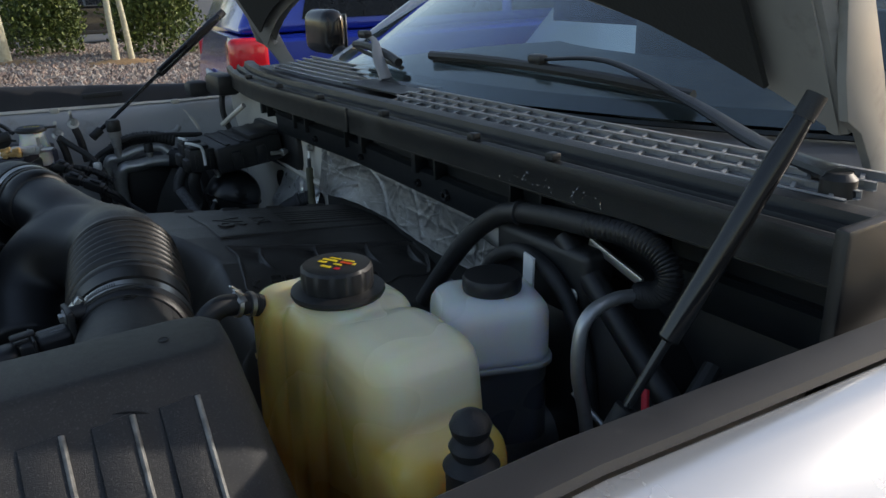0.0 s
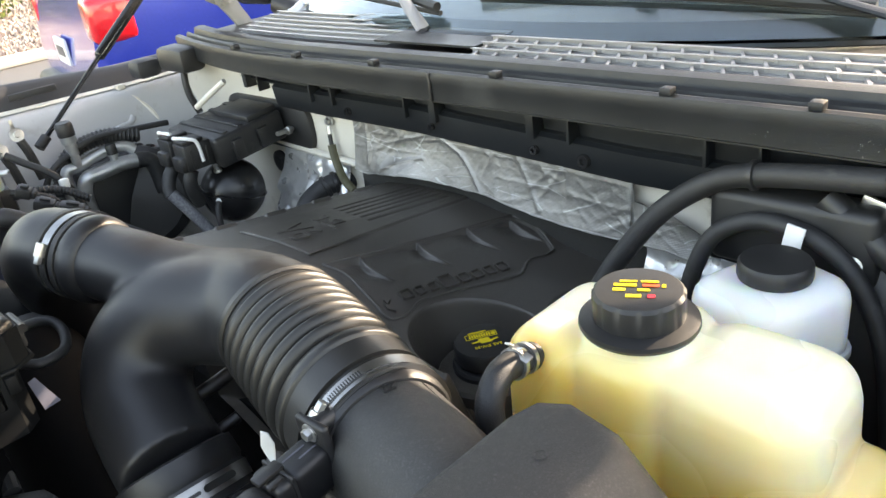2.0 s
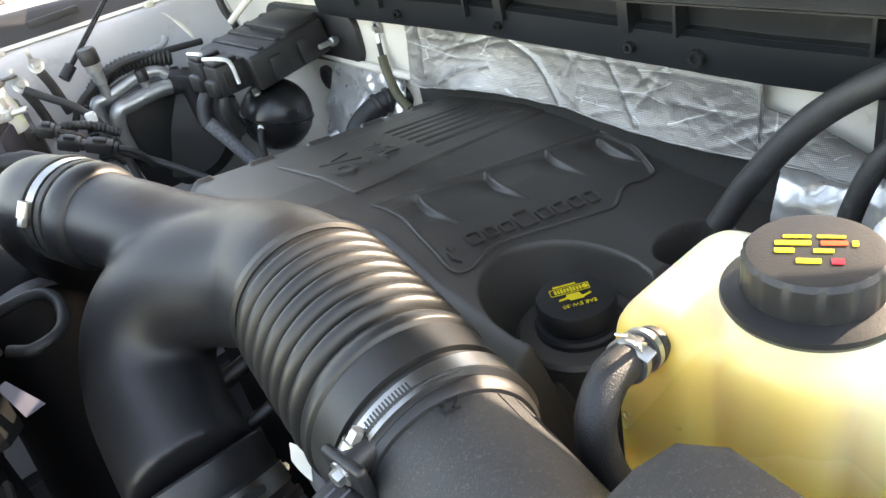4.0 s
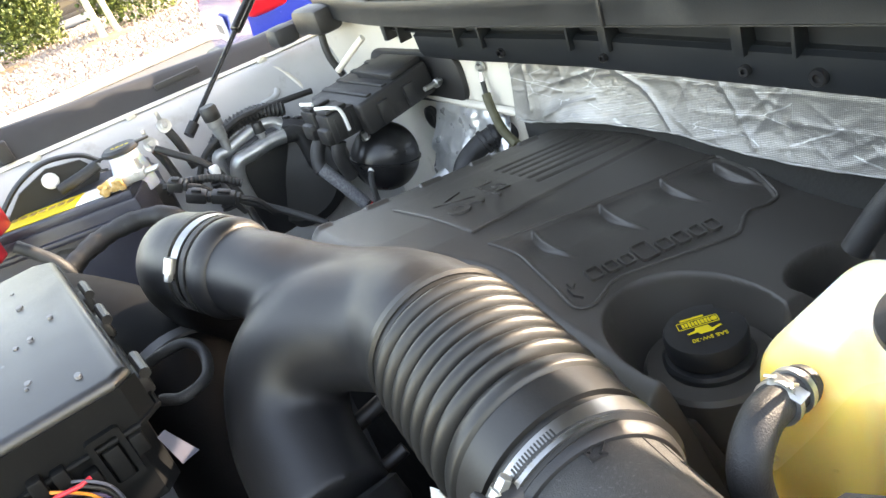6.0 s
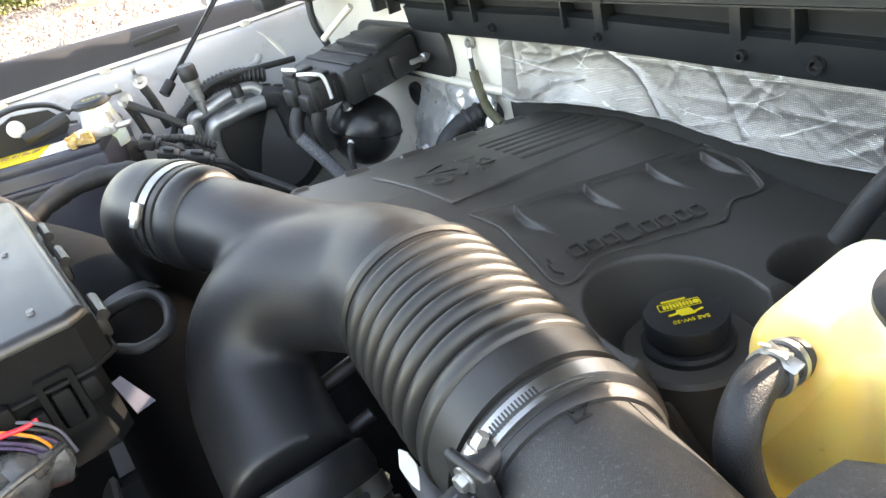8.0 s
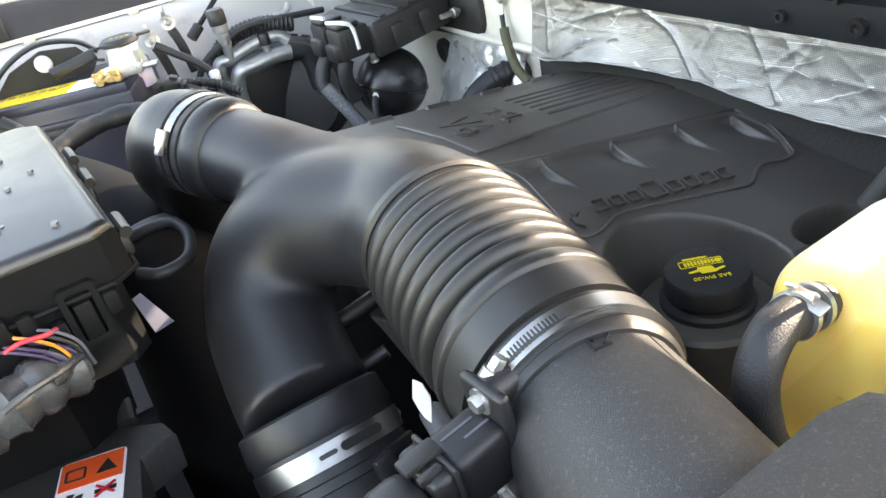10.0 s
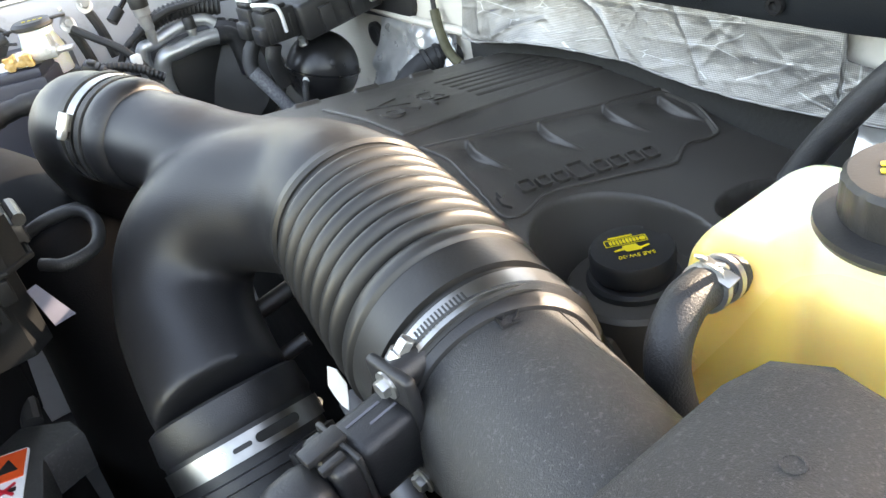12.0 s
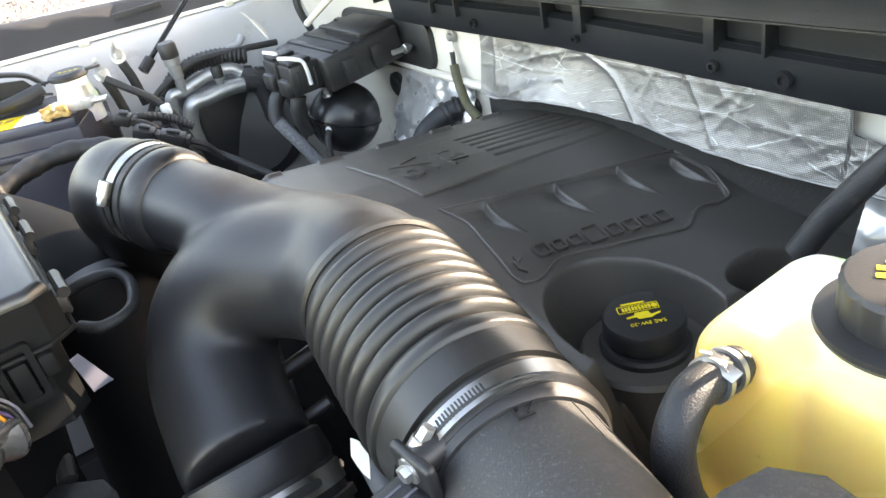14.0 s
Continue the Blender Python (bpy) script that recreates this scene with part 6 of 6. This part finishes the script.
part("symbol", plate([(0.003, 0.008), (0.016, 0.008), (0.0095, 0.022)], 0.0014, 0.0018, 0, sm @ pose(-0.008, -0.010, 0.0005)), INK, lb)
part("symbol", ring_plate(rounded(0.013, 0.013, 0.002), rounded(0.010, 0.010, 0.001), 0.0014, 0.0018, sm @ pose(-0.018, 0.004, 0.0005)), INK, lb)
for k in range(4):
    part("symbol", plate([(0, 0), (0.003, 0.003), (0.0065, 0.0035), (0.006, -0.001)], 0.0008, 0.0014, 0, sm @ pose(-0.018, -0.022, 0.0005, 0, 0, 90 * k)), INK, lb)
part("symbol", rbox((0.002, -0.021, 0.0012), (0.013, 0.0035, 0.0006), 0, sm @ pose(0, 0, 0.0005)), INK, lb)
for a in (45, -45):
    part("symbol", plate([(-0.008, -0.0009), (0.008, -0.0009), (0.008, 0.0009), (-0.008, 0.0009)], 0.0012, 0.0019, 0, sm @ pose(0.002, -0.021, 0.0005, 0, 0, a)), RED, lb)
part("print_bar", rbox((-0.006, -0.036, 0.0012), (0.026, 0.002, 0.0006), 0, sm @ pose(0, 0, 0.0005)), INK, lb)

# ---- driver's corner: brake booster, heater hose, steel line ----
bo = thing("brake_booster", "black round brake booster on the firewall", "brake booster", (0.2, -0.40, 0.95))
part("drum", lathe([(0.02, -0.09), (0.10, -0.075), (0.125, -0.06), (0.128, -0.03), (0.128, 0.02)], (0.245, -0.395, 1.035), (1, 0, 0), 56), PLASTIC, bo)
part("shroud_panel", rbox((0.243, -0.43, 1.08), (0.008, 0.38, 0.30), 0.003), PLASTIC, bo)
bk = thing("hose_bracket", "black bracket with a pale steel edge above the brake reservoir", "bracket", (0.2, -0.36, 1.1))
part("bracket", rbox((0.190, -0.345, 1.175), (0.040, 0.15, 0.075), 0.010, pose(0, 0, 0), 3), PLASTIC, bk)
part("channel", sweep([(0.185, -0.37, 1.215), (0.18, -0.46, 1.15), (0.175, -0.54, 1.09)], 0.013, 16), PLASTIC, bk)
part("steel_edge", rbox((0, 0, 0), (0.005, 0.075, 0.010), 0.002, Matrix.Translation((0.195, -0.432, 1.205)) @ pose(0, 0, 0, 17, 0, 0)), ZINC, bk)
part("bolt", hexbolt((0.165, -0.402, 1.165), (-1, -0.3, 0.3), 0.006, 0.006), ZINC, bk)
hh = thing("heater_hose", "black hose running past the brake reservoir to the firewall", "hose", (0.17, -0.35, 1.1))
pts = smoothed([(0.135, -0.165, 1.085), (0.150, -0.185, 1.125), (0.165, -0.225, 1.180), (0.172, -0.275, 1.218), (0.174, -0.315, 1.230), (0.173, -0.37, 1.238), (0.172, -0.425, 1.243)], 7)
part("hose", sweep(pts, 0.0112, 20), RUBBER, hh)
part("collar", lathe([(0.0112, -0.003), (0.0142, -0.002), (0.0142, 0.002), (0.0112, 0.003)], (0.174, -0.312, 1.2295), (0, -1, 0.15), 24), PLASTIC, hh)
pts = smoothed([(0.172, -0.42, 1.243), (0.171, -0.47, 1.247), (0.170, -0.505, 1.240), (0.168, -0.522, 1.225), (0.166, -0.515, 1.207), (0.166, -0.49, 1.196)], 22)
part("conduit", sweep(pts, [0.0105 + 0.0018 * (i % 3 == 0) for i in range(len(pts))], 18), PLASTIC, hh)
sl2 = thing("steel_line", "bent steel vacuum line beside the brake reservoir", "pipe", (0.11, -0.49, 1.0))
part("line", cord([(0.166, -0.492, 1.197), (0.140, -0.490, 1.200), (0.112, -0.49, 1.195), (0.099, -0.49, 1.178), (0.097, -0.49, 1.14), (0.108, -0.49, 1.09), (0.12, -0.49, 1.0)], 0.0062, 14), ALU, sl2)
rh = thing("reservoir_hose", "thin black hose with a white tape tag beside the brake cap", "hose", (0.16, -0.36, 1.0))
pts = smoothed([(0.140, -0.262, 1.06), (0.146, -0.266, 1.12), (0.156, -0.282, 1.168), (0.162, -0.315, 1.190), (0.161, -0.350, 1.192), (0.160, -0.385, 1.180), (0.160, -0.415, 1.148), (0.158, -0.440, 1.09), (0.155, -0.455, 1.0)], 7)
part("hose", sweep(pts, 0.0085, 16), RUBBER, rh)
part("tape_tag", rbox((0, 0, 0), (0.003, 0.016, 0.046), 0.001, Matrix.Translation((0.148, -0.358, 1.180)) @ pose(0, 0, 0, 12, -8, 0)), WHITE, rh, "white tape tag")
bs = thing("hood_stop", "black ribbed rubber hood stop on the driver's fender", "rubber stop", (-0.05, -0.54, 1.05))
part("stop", lathe([(0.020, -0.10), (0.019, -0.012), (0.021, -0.006), (0.016, 0.0), (0.013, 0.002), (0.015, 0.006), (0.0165, 0.010), (0.014, 0.015), (0.011, 0.017), (0.014, 0.021), (0.0155, 0.027), (0.013, 0.033), (0.006, 0.038), (0.001, 0.040)], (-0.050, -0.540, 1.142), n=32), RUBBER, bs)
for pts, r, m, label in (([(0.20, -0.55, 1.14), (0.15, -0.56, 1.10), (0.12, -0.60, 1.08)], 0.009, RUBBER, "black hose in the driver's corner"), ([(0.15, -0.52, 1.12), (0.13, -0.54, 1.09), (0.12, -0.55, 1.05)], 0.0035, REDW, "red wire in the driver's corner"),
                         ([(0.12, -0.46, 1.10), (0.13, -0.50, 1.07), (0.15, -0.53, 1.02)], 0.003, ALU, "thin steel brake line"), ([(0.22, -0.46, 1.06), (0.14, -0.50, 1.04), (0.05, -0.54, 1.02)], 0.012, RUBBER, "black hose in the driver's corner")):
    solo("cable", cord(pts, r, 10), m, label, "cable", group="cables")

# rain drops left on the front of the cowl
random.seed(21)
WATER = glass_material("water", (0.95, 0.97, 1.0))
bm = bmesh.new()
for i in range(30):
    y, z = random.uniform(-0.44, -0.27), random.uniform(1.262, 1.279)
    r = random.choice((0.0006, 0.0008, 0.0010, 0.0013)) * random.uniform(0.8, 1.2)
    lathe([(r, 0), (r * 0.85, r * 0.28), (r * 0.45, r * 0.48), (0.0001, r * 0.52)], (lip_x(y) - 0.0014, y, z), (-1, 0, 0.02), 10, bm)
solo("water_droplets", bm, WATER, "clear rain drops beading on the black cowl panel", "water drops", kind="stuff")

# ---- surroundings ----
ASPHALT = material("asphalt", (0.085, 0.085, 0.087), 0.85, second=(0.12, 0.118, 0.115), scale=3, bump=0.8, bump_scale=120, wear=(0.12, 0.118, 0.11), wear_at=0.6, wear_scale=0.7)
CONCRETE = material("kerb_concrete", (0.42, 0.41, 0.38), 0.85, second=(0.34, 0.33, 0.31), scale=8, bump=0.5, bump_scale=90)
SOIL = material("gravel_bed", (0.22, 0.17, 0.14), 0.9, second=(0.30, 0.26, 0.23), scale=14, amount=1.0, bump=1.0, bump_scale=40)
solo("ground", sheet(lambda x, y: V((x, y, 0)), [-300, -30, -8, 0, 8, 30, 300], [-300, -30, -8, 0, 8, 30, 300], 0), ASPHALT, "grey asphalt of a car park", "ground", kind="structure")
bm = bmesh.new()
for x, w in ((-12, 24),):
    bm = rbox((-0.5, 10.6, 0.075), (24, 0.16, 0.15), 0.03, bm=bm)
    bm = rbox((-0.5, 21.5, 0.075), (24, 0.16, 0.15), 0.03, bm=bm)
solo("kerb", bm, CONCRETE, "pale concrete kerb round the gravel island", "kerb", kind="structure")


def bed(x, y):
    return 0.13 + 0.10 * math.sin(min(1, max(0, (y - 10.7) / 10.7)) * math.pi) + 0.02 * noise.noise(V((x * 0.5, y * 0.5, 0)))


solo("gravel_island", sheet(lambda x, y: V((x, y, bed(x, y))), [-12.5 + 0.4 * i for i in range(61)], [10.68 + 0.4 * i for i in range(28)], 0), SOIL, "reddish soil of the planted island", "ground", kind="structure")


def stones():
    """Angular landscaping stones, strewn over the part of the island in view."""
    rnd = np.random.RandomState(3)
    verts, faces = [], []
    base = np.array([(1, 0, 0), (-1, 0, 0), (0, 1, 0), (0, -1, 0), (0, 0, 1), (0, 0, -1)], float)
    tri = [(0, 2, 4), (2, 1, 4), (1, 3, 4), (3, 0, 4), (2, 0, 5), (1, 2, 5), (3, 1, 5), (0, 3, 5)]
    for _ in range(26000):
        y = 10.7 + 10.6 * rnd.rand() ** 1.5
        x = -3.5 + 9.5 * rnd.rand()
        s = 0.028 + 0.045 * rnd.rand() ** 2
        q = base * (s * rnd.uniform(0.6, 1.2, 3)) * rnd.uniform(0.75, 1.2, (6, 1)) * (1, 1, 0.75)
        a = rnd.rand() * 6.28
        q = q @ np.array([[math.cos(a), -math.sin(a), 0], [math.sin(a), math.cos(a), 0], [0, 0, 1]])
        k = len(verts)
        verts.extend((q + (x, y, bed(x, y) + s * 0.3)).tolist())
        faces.extend([(k + i, k + j, k + l) for i, j, l in tri])
    me = bpy.data.meshes.new("stones")
    me.from_pydata(verts, [], faces)
    return me


def stone_material():
    m = material("landscape_stone", (0.40, 0.32, 0.28), 0.8, bump=0.4, bump_scale=60)
    n, l = m.node_tree.nodes, m.node_tree.links
    geo, ramp = n.new("ShaderNodeNewGeometry"), n.new("ShaderNodeValToRGB")
    l.new(geo.outputs["Random Per Island"], ramp.inputs[0])
    ramp.color_ramp.elements[0].color, ramp.color_ramp.elements[1].color = (0.12, 0.09, 0.08, 1), (0.38, 0.35, 0.32, 1)
    for p, c in ((0.3, (0.27, 0.19, 0.155, 1)), (0.55, (0.20, 0.18, 0.17, 1)), (0.8, (0.32, 0.26, 0.215, 1))):
        ramp.color_ramp.elements.new(p).color = c
    l.new(ramp.outputs[0], n["Principled BSDF"].inputs["Base Color"])
    return m


solo("landscape_gravel", stones(), stone_material(), "mixed grey and tan landscaping stones on the island", "gravel", kind="stuff")
BARK = material("pale_bark", (0.55, 0.53, 0.40), 0.75, second=(0.40, 0.36, 0.26), scale=20, amount=0.8, bump=0.6, bump_scale=60, wear=(0.16, 0.13, 0.10), wear_at=0.68, wear_scale=8)
MULCH = material("straw_mulch", (0.36, 0.23, 0.12), 0.9, second=(0.22, 0.13, 0.06), scale=30, amount=1.0, bump=1.0, bump_scale=80)


def leaf_material(name, dark, light):
    m = material(name, dark, 0.6)
    n, l = m.node_tree.nodes, m.node_tree.links
    geo, ramp = n.new("ShaderNodeNewGeometry"), n.new("ShaderNodeValToRGB")
    l.new(geo.outputs["Random Per Island"], ramp.inputs[0])
    ramp.color_ramp.elements[0].color, ramp.color_ramp.elements[1].color = (*dark, 1), (*light, 1)
    b = n["Principled BSDF"]
    l.new(ramp.outputs[0], b.inputs["Base Color"])
    return m


JUNIPER = leaf_material("juniper_needles", (0.035, 0.065, 0.015), (0.13, 0.17, 0.035))
LEAF = leaf_material("aspen_leaves", (0.05, 0.10, 0.02), (0.16, 0.22, 0.05))


def leaf_cloud(count, place, size, seed):
    rnd = np.random.RandomState(seed)
    verts, faces = [], []
    for _ in range(count):
        p, out = place(rnd)
        a, b = rnd.normal(size=3), rnd.normal(size=3)
        a = a / np.linalg.norm(a) + np.array(out) * 0.8
        s = size * rnd.uniform(0.6, 1.4)
        b = np.cross(a, b)
        b = b / np.linalg.norm(b) * s * 0.35
        a = a / np.linalg.norm(a) * s
        k = len(verts)
        verts.extend([(p - b * 0.4).tolist(), (p + a * 0.5 + b).tolist(), (p + a).tolist(), (p + a * 0.5 - b).tolist()])
        faces.append((k, k + 1, k + 2, k + 3))
    me = bpy.data.meshes.new("leaves")
    me.from_pydata(verts, [], faces)
    return me


def young_tree(x, y, lean, height, r, seed, twin=False):
    z = bed(x, y)
    t = thing("young_tree", "young pale-barked tree in a ring of straw mulch", "tree", (x, y, z), group="island trees")
    rnd = random.Random(seed)
    tops = [V((x + lean * height, y, z + height))]
    part("trunk", sweep(smoothed([(x, y, z - 0.05), (x + lean * 0.8, y, z + 0.8), (x + lean * 1.8 + 0.02, y, z + 1.8), tops[0]], 6), spread([r * 1.2, r, r * 0.85, r * 0.35], 19), 12), BARK, t)
    if twin:
        part("trunk", sweep(smoothed([(x + 0.28, y + 0.05, z - 0.05), (x + 0.22 + lean, y, z + 1.0), (x + 0.10 + lean * 2, y, z + 2.0), (x + lean * height, y, z + height * 0.95)], 6), spread([r, r * 0.9, r * 0.7, r * 0.3], 19), 12), BARK, t)
    for i in range(9):
        h = 1.7 + (height - 1.9) * i / 9
        a = rnd.uniform(0, 6.28)
        s = V((x + lean * h, y, z + h))
        part("limb", sweep(smoothed([s, s + V((0.35 * math.cos(a), 0.35 * math.sin(a), 0.3)), s + V((0.8 * math.cos(a), 0.8 * math.sin(a), 0.75))], 4), spread([r * 0.4, r * 0.25, r * 0.1], 9), 6), BARK, t)

    def place(q):
        h = 1.8 + (height - 1.4) * q.rand()
        a, d = q.rand() * 6.28, (0.2 + 0.8 * q.rand()) * (0.35 + 0.6 * math.sin(min(1, (h - 1.7) / (height - 1.2)) * 2.6))
        return np.array([x + lean * h + d * math.cos(a), y + d * math.sin(a), z + h]), (math.cos(a), math.sin(a), 0)
    part("crown", leaf_cloud(1500, place, 0.11, seed), LEAF, t, "sparse green crown")
    part("mulch_ring", lathe([(0.62, 0.0), (0.5, 0.05), (0.15, 0.07)], (x + 0.1, y, z - 0.01), n=24, wave=lambda a, h: 0.12 * math.sin(3 * a) + 0.06 * math.sin(7 * a)), MULCH, t)


young_tree(0.60, 15.6, -0.035, 4.4, 0.115, 1)
young_tree(2.30, 14.2, -0.02, 4.2, 0.055, 2, True)


def juniper(x, y, w, h, seed):
    z = bed(x, y)
    b = thing("juniper_bush", "dense green juniper bush on the gravel island", "bush", (x, y, z), group="island bushes")
    rnd = random.Random(seed)
    part("stem", sweep([(x, y, z - 0.05), (x, y, z + h * 0.6)], [0.06, 0.02], 8), BARK, b)
    lobes = [(rnd.uniform(-0.3, 0.3) * w, rnd.uniform(-0.3, 0.3) * w, rnd.uniform(0.15, 0.75) * h, rnd.uniform(0.22, 0.36) * w) for _ in range(16)]

    def place(q):
        lx, ly, lz, r = lobes[q.randint(len(lobes))]
        d = q.normal(size=3)
        d /= np.linalg.norm(d)
        return np.array([x + lx, y + ly, z + lz]) + d * r * q.uniform(0.55, 1.05) * (1, 1, 1.15), (d[0] * 0.6, d[1] * 0.6, 0.9)
    part("foliage", leaf_cloud(9000, place, 0.075, seed), JUNIPER, b)


juniper(1.55, 17.5, 1.7, 1.9, 5)
juniper(3.35, 15.2, 1.7, 1.75, 6)
juniper(-0.9, 17.0, 1.6, 1.7, 7)
dp = thing("drain_pipe", "short open black plastic pipe lying on the gravel", "pipe", (0.0, 12.6, 0.2))
a, b = V((-0.18, 13.0, bed(0, 13.0) + 0.10)), V((0.20, 12.35, bed(0, 12.35) + 0.20))
own = sweep([a, b], 0.115, 24, caps=False)
own = sweep([b, a], 0.100, 24, own, caps=False)
part("pipe", own, PLASTIC, dp)
ends = [[(r * math.cos(2 * math.pi * k / 24), r * math.sin(2 * math.pi * k / 24)) for k in range(24)] for r in (0.120, 0.100)]
part("rim", ring_plate(*ends, -0.01, 0.01, frame_to(b, b - a)), PLASTIC, dp)

# parked cars beyond the island and beside the truck
BLUE = material("blue_car_paint", (0.015, 0.045, 0.42), 0.25, 0.3, second=(0.012, 0.04, 0.36), scale=60, coat=1.0, rough_var=0.05)
BLACKP = material("black_car_paint", (0.010, 0.010, 0.012), 0.2, 0.0, second=(0.014, 0.014, 0.016), scale=40, coat=1.0, rough_var=0.05)
WHITEP = material("white_car_paint", (0.75, 0.76, 0.78), 0.3, 0.0, second=(0.70, 0.71, 0.73), scale=40, coat=1.0, rough_var=0.05)
LENS = material("red_tail_lens", (0.75, 0.01, 0.02), 0.15, second=(0.6, 0.008, 0.015), scale=60, coat=1.0)
CHROME = material("chrome", (0.85, 0.85, 0.87), 0.08, 1.0, second=(0.8, 0.8, 0.82), scale=40, rough_var=0.03)


def car(name, label, at, turn, paint, length=4.7, width=1.9, height=1.75, lift=0.0):
    """A car built nose to +x at the origin, then placed."""
    m = Matrix.Translation(at) @ pose(0, 0, 0, 0, 0, turn)
    c = thing(name, label, "car", at)
    L, W, Hh = length, width, height
    side = [(-L / 2, 0.42), (-L / 2 - 0.03, 0.70), (-L / 2 + 0.02, 1.02), (L / 2 - 1.2, 1.05), (L / 2 - 0.25, 0.92), (L / 2, 0.62), (L / 2 - 0.05, 0.40), (L / 2 - 0.5, 0.30), (-L / 2 + 0.5, 0.30)]
    own = bmesh.new()
    secs = []
    for k, (y, g) in enumerate(((-W / 2, 0.93), (-W / 2 + 0.06, 1.0), (0, 1.02), (W / 2 - 0.06, 1.0), (W / 2, 0.93))):
        secs.append([own.verts.new((x * (g if k in (0, 4) else 1), y, 0.3 + (z - 0.3) * (0.96 if k in (0, 4) else 1))) for x, z in side])
    for a, b in zip(secs, secs[1:]):
        for i in range(len(side)):
            own.faces.new((a[i], a[(i + 1) % len(side)], b[(i + 1) % len(side)], b[i]))
    own.faces.new(secs[0][::-1])
    own.faces.new(secs[-1])
    for v in own.verts:
        v.co.z += lift * max(0.0, (v.co.z - 0.5) / 0.55)
    own.transform(m)
    body = part("body", own, paint, c)
    own = bmesh.new()
    cab = [(-L / 2 + 0.05, 1.02 + lift, W / 2 - 0.05), (-L / 2 + 0.40, Hh, W / 2 - 0.22), (L / 2 - 1.9, Hh, W / 2 - 0.22), (L / 2 - 1.15, 1.04 + lift, W / 2 - 0.06)]
    l, r = [[own.verts.new((x, s * y, z)) for x, z, y in cab] for s in (1, -1)]
    for i in range(4):
        own.faces.new((l[i], l[(i + 1) % 4], r[(i + 1) % 4], r[i]))
    own.faces.new(l)
    own.faces.new(r[::-1])
    bmesh.ops.bevel(own, geom=own.edges[:], offset=0.05, segments=3, profile=0.5, affect="EDGES")
    own.transform(m)
    part("cabin", own, paint, c)
    for s in (1, -1):
        for x0, x1, top0, top1 in ((-L / 2 + 0.45, -0.55, -L / 2 + 0.62, -0.5), (-0.48, L / 2 - 1.35, -0.43, L / 2 - 1.85)):
            own = bmesh.new()
            q = [own.verts.new((x, s * y, z)) for x, z, y in ((x0, 1.10 + lift, W / 2 - 0.055), (x1, 1.10 + lift, W / 2 - 0.055), (top1, Hh - 0.10, W / 2 - 0.19), (top0, Hh - 0.10, W / 2 - 0.19))]
            own.faces.new(q)
            bmesh.ops.solidify(own, geom=own.faces[:], thickness=0.012)
            own.transform(m)
            part("side_window", own, GLOSS, c, smooth=False)
        tail = part("tail_light", rbox((-L / 2 + 0.11, s * (W / 2 - 0.09), 0.94 + lift * 0.7), (0.24, 0.21, 0.24), 0.04, m, 3), LENS, c, "red tail light")
        for x in (-L / 2 + 0.85, L / 2 - 0.9):
            wh = part("wheel", lathe([(0.20, -0.11), (0.33, -0.10), (0.35, -0.06), (0.35, 0.06), (0.33, 0.10), (0.20, 0.11)], m @ V((x, s * (W / 2 - 0.10), 0.35)), m.to_3x3() @ V((0, 1, 0)), 36), RUBBER, c)
            part("rim", lathe([(0.21, -0.115), (0.21, 0.115), (0.17, 0.10), (0.05, 0.118)], m @ V((x, s * (W / 2 - 0.10), 0.35)), m.to_3x3() @ V((0, s, 0)), 10), ALU, wh)
        part("sill_trim", rbox((0, s * (W / 2 - 0.005), 0.36), (L * 0.55, 0.03, 0.10), 0.01, m), PLASTIC, c)
        part("door_handle", rbox((-0.2, s * (W / 2), 0.90), (0.20, 0.03, 0.03), 0.01, m), paint, c)
    part("rear_window", rbox((-L / 2 + 0.20, 0, 1.38), (0.02, W - 0.55, 0.42), 0.01, m @ Matrix.Translation((0, 0, 0)) @ pose(0, 0, 0)), GLOSS, c)
    part("rear_bumper", rbox((-L / 2 - 0.03, 0, 0.52), (0.18, W - 0.1, 0.24), 0.06, m, 3), PLASTIC, c)
    part("plate", rbox((-L / 2 - 0.035, 0, 0.84), (0.02, 0.32, 0.16), 0.004, m), WHITE, c)
    part("plate_bar", rbox((-L / 2 - 0.047, 0, 0.84), (0.004, 0.22, 0.06), 0, m), GREYW, c)
    part("roof_rail", sweep([m @ V((-L / 2 + 0.6, W / 2 - 0.25, Hh + 0.03)), m @ V((L / 2 - 2.0, W / 2 - 0.25, Hh + 0.03))], 0.02, 8), CHROME, c)
    return c


car("blue_suv", "bright blue estate car with red tail lights parked beside the truck", (3.58, 4.13, 0), -10, BLUE, 4.7, 1.9, 1.9, 0.17)
car("black_suv", "black car parked beyond the gravel island", (2.8, 24.5, 0), 180, BLACKP, 5.2, 2.0, 1.85)
car("white_car", "white car parked next to the truck", (4.9, 1.92, 0), -10, WHITEP, 4.6, 1.75, 1.5)
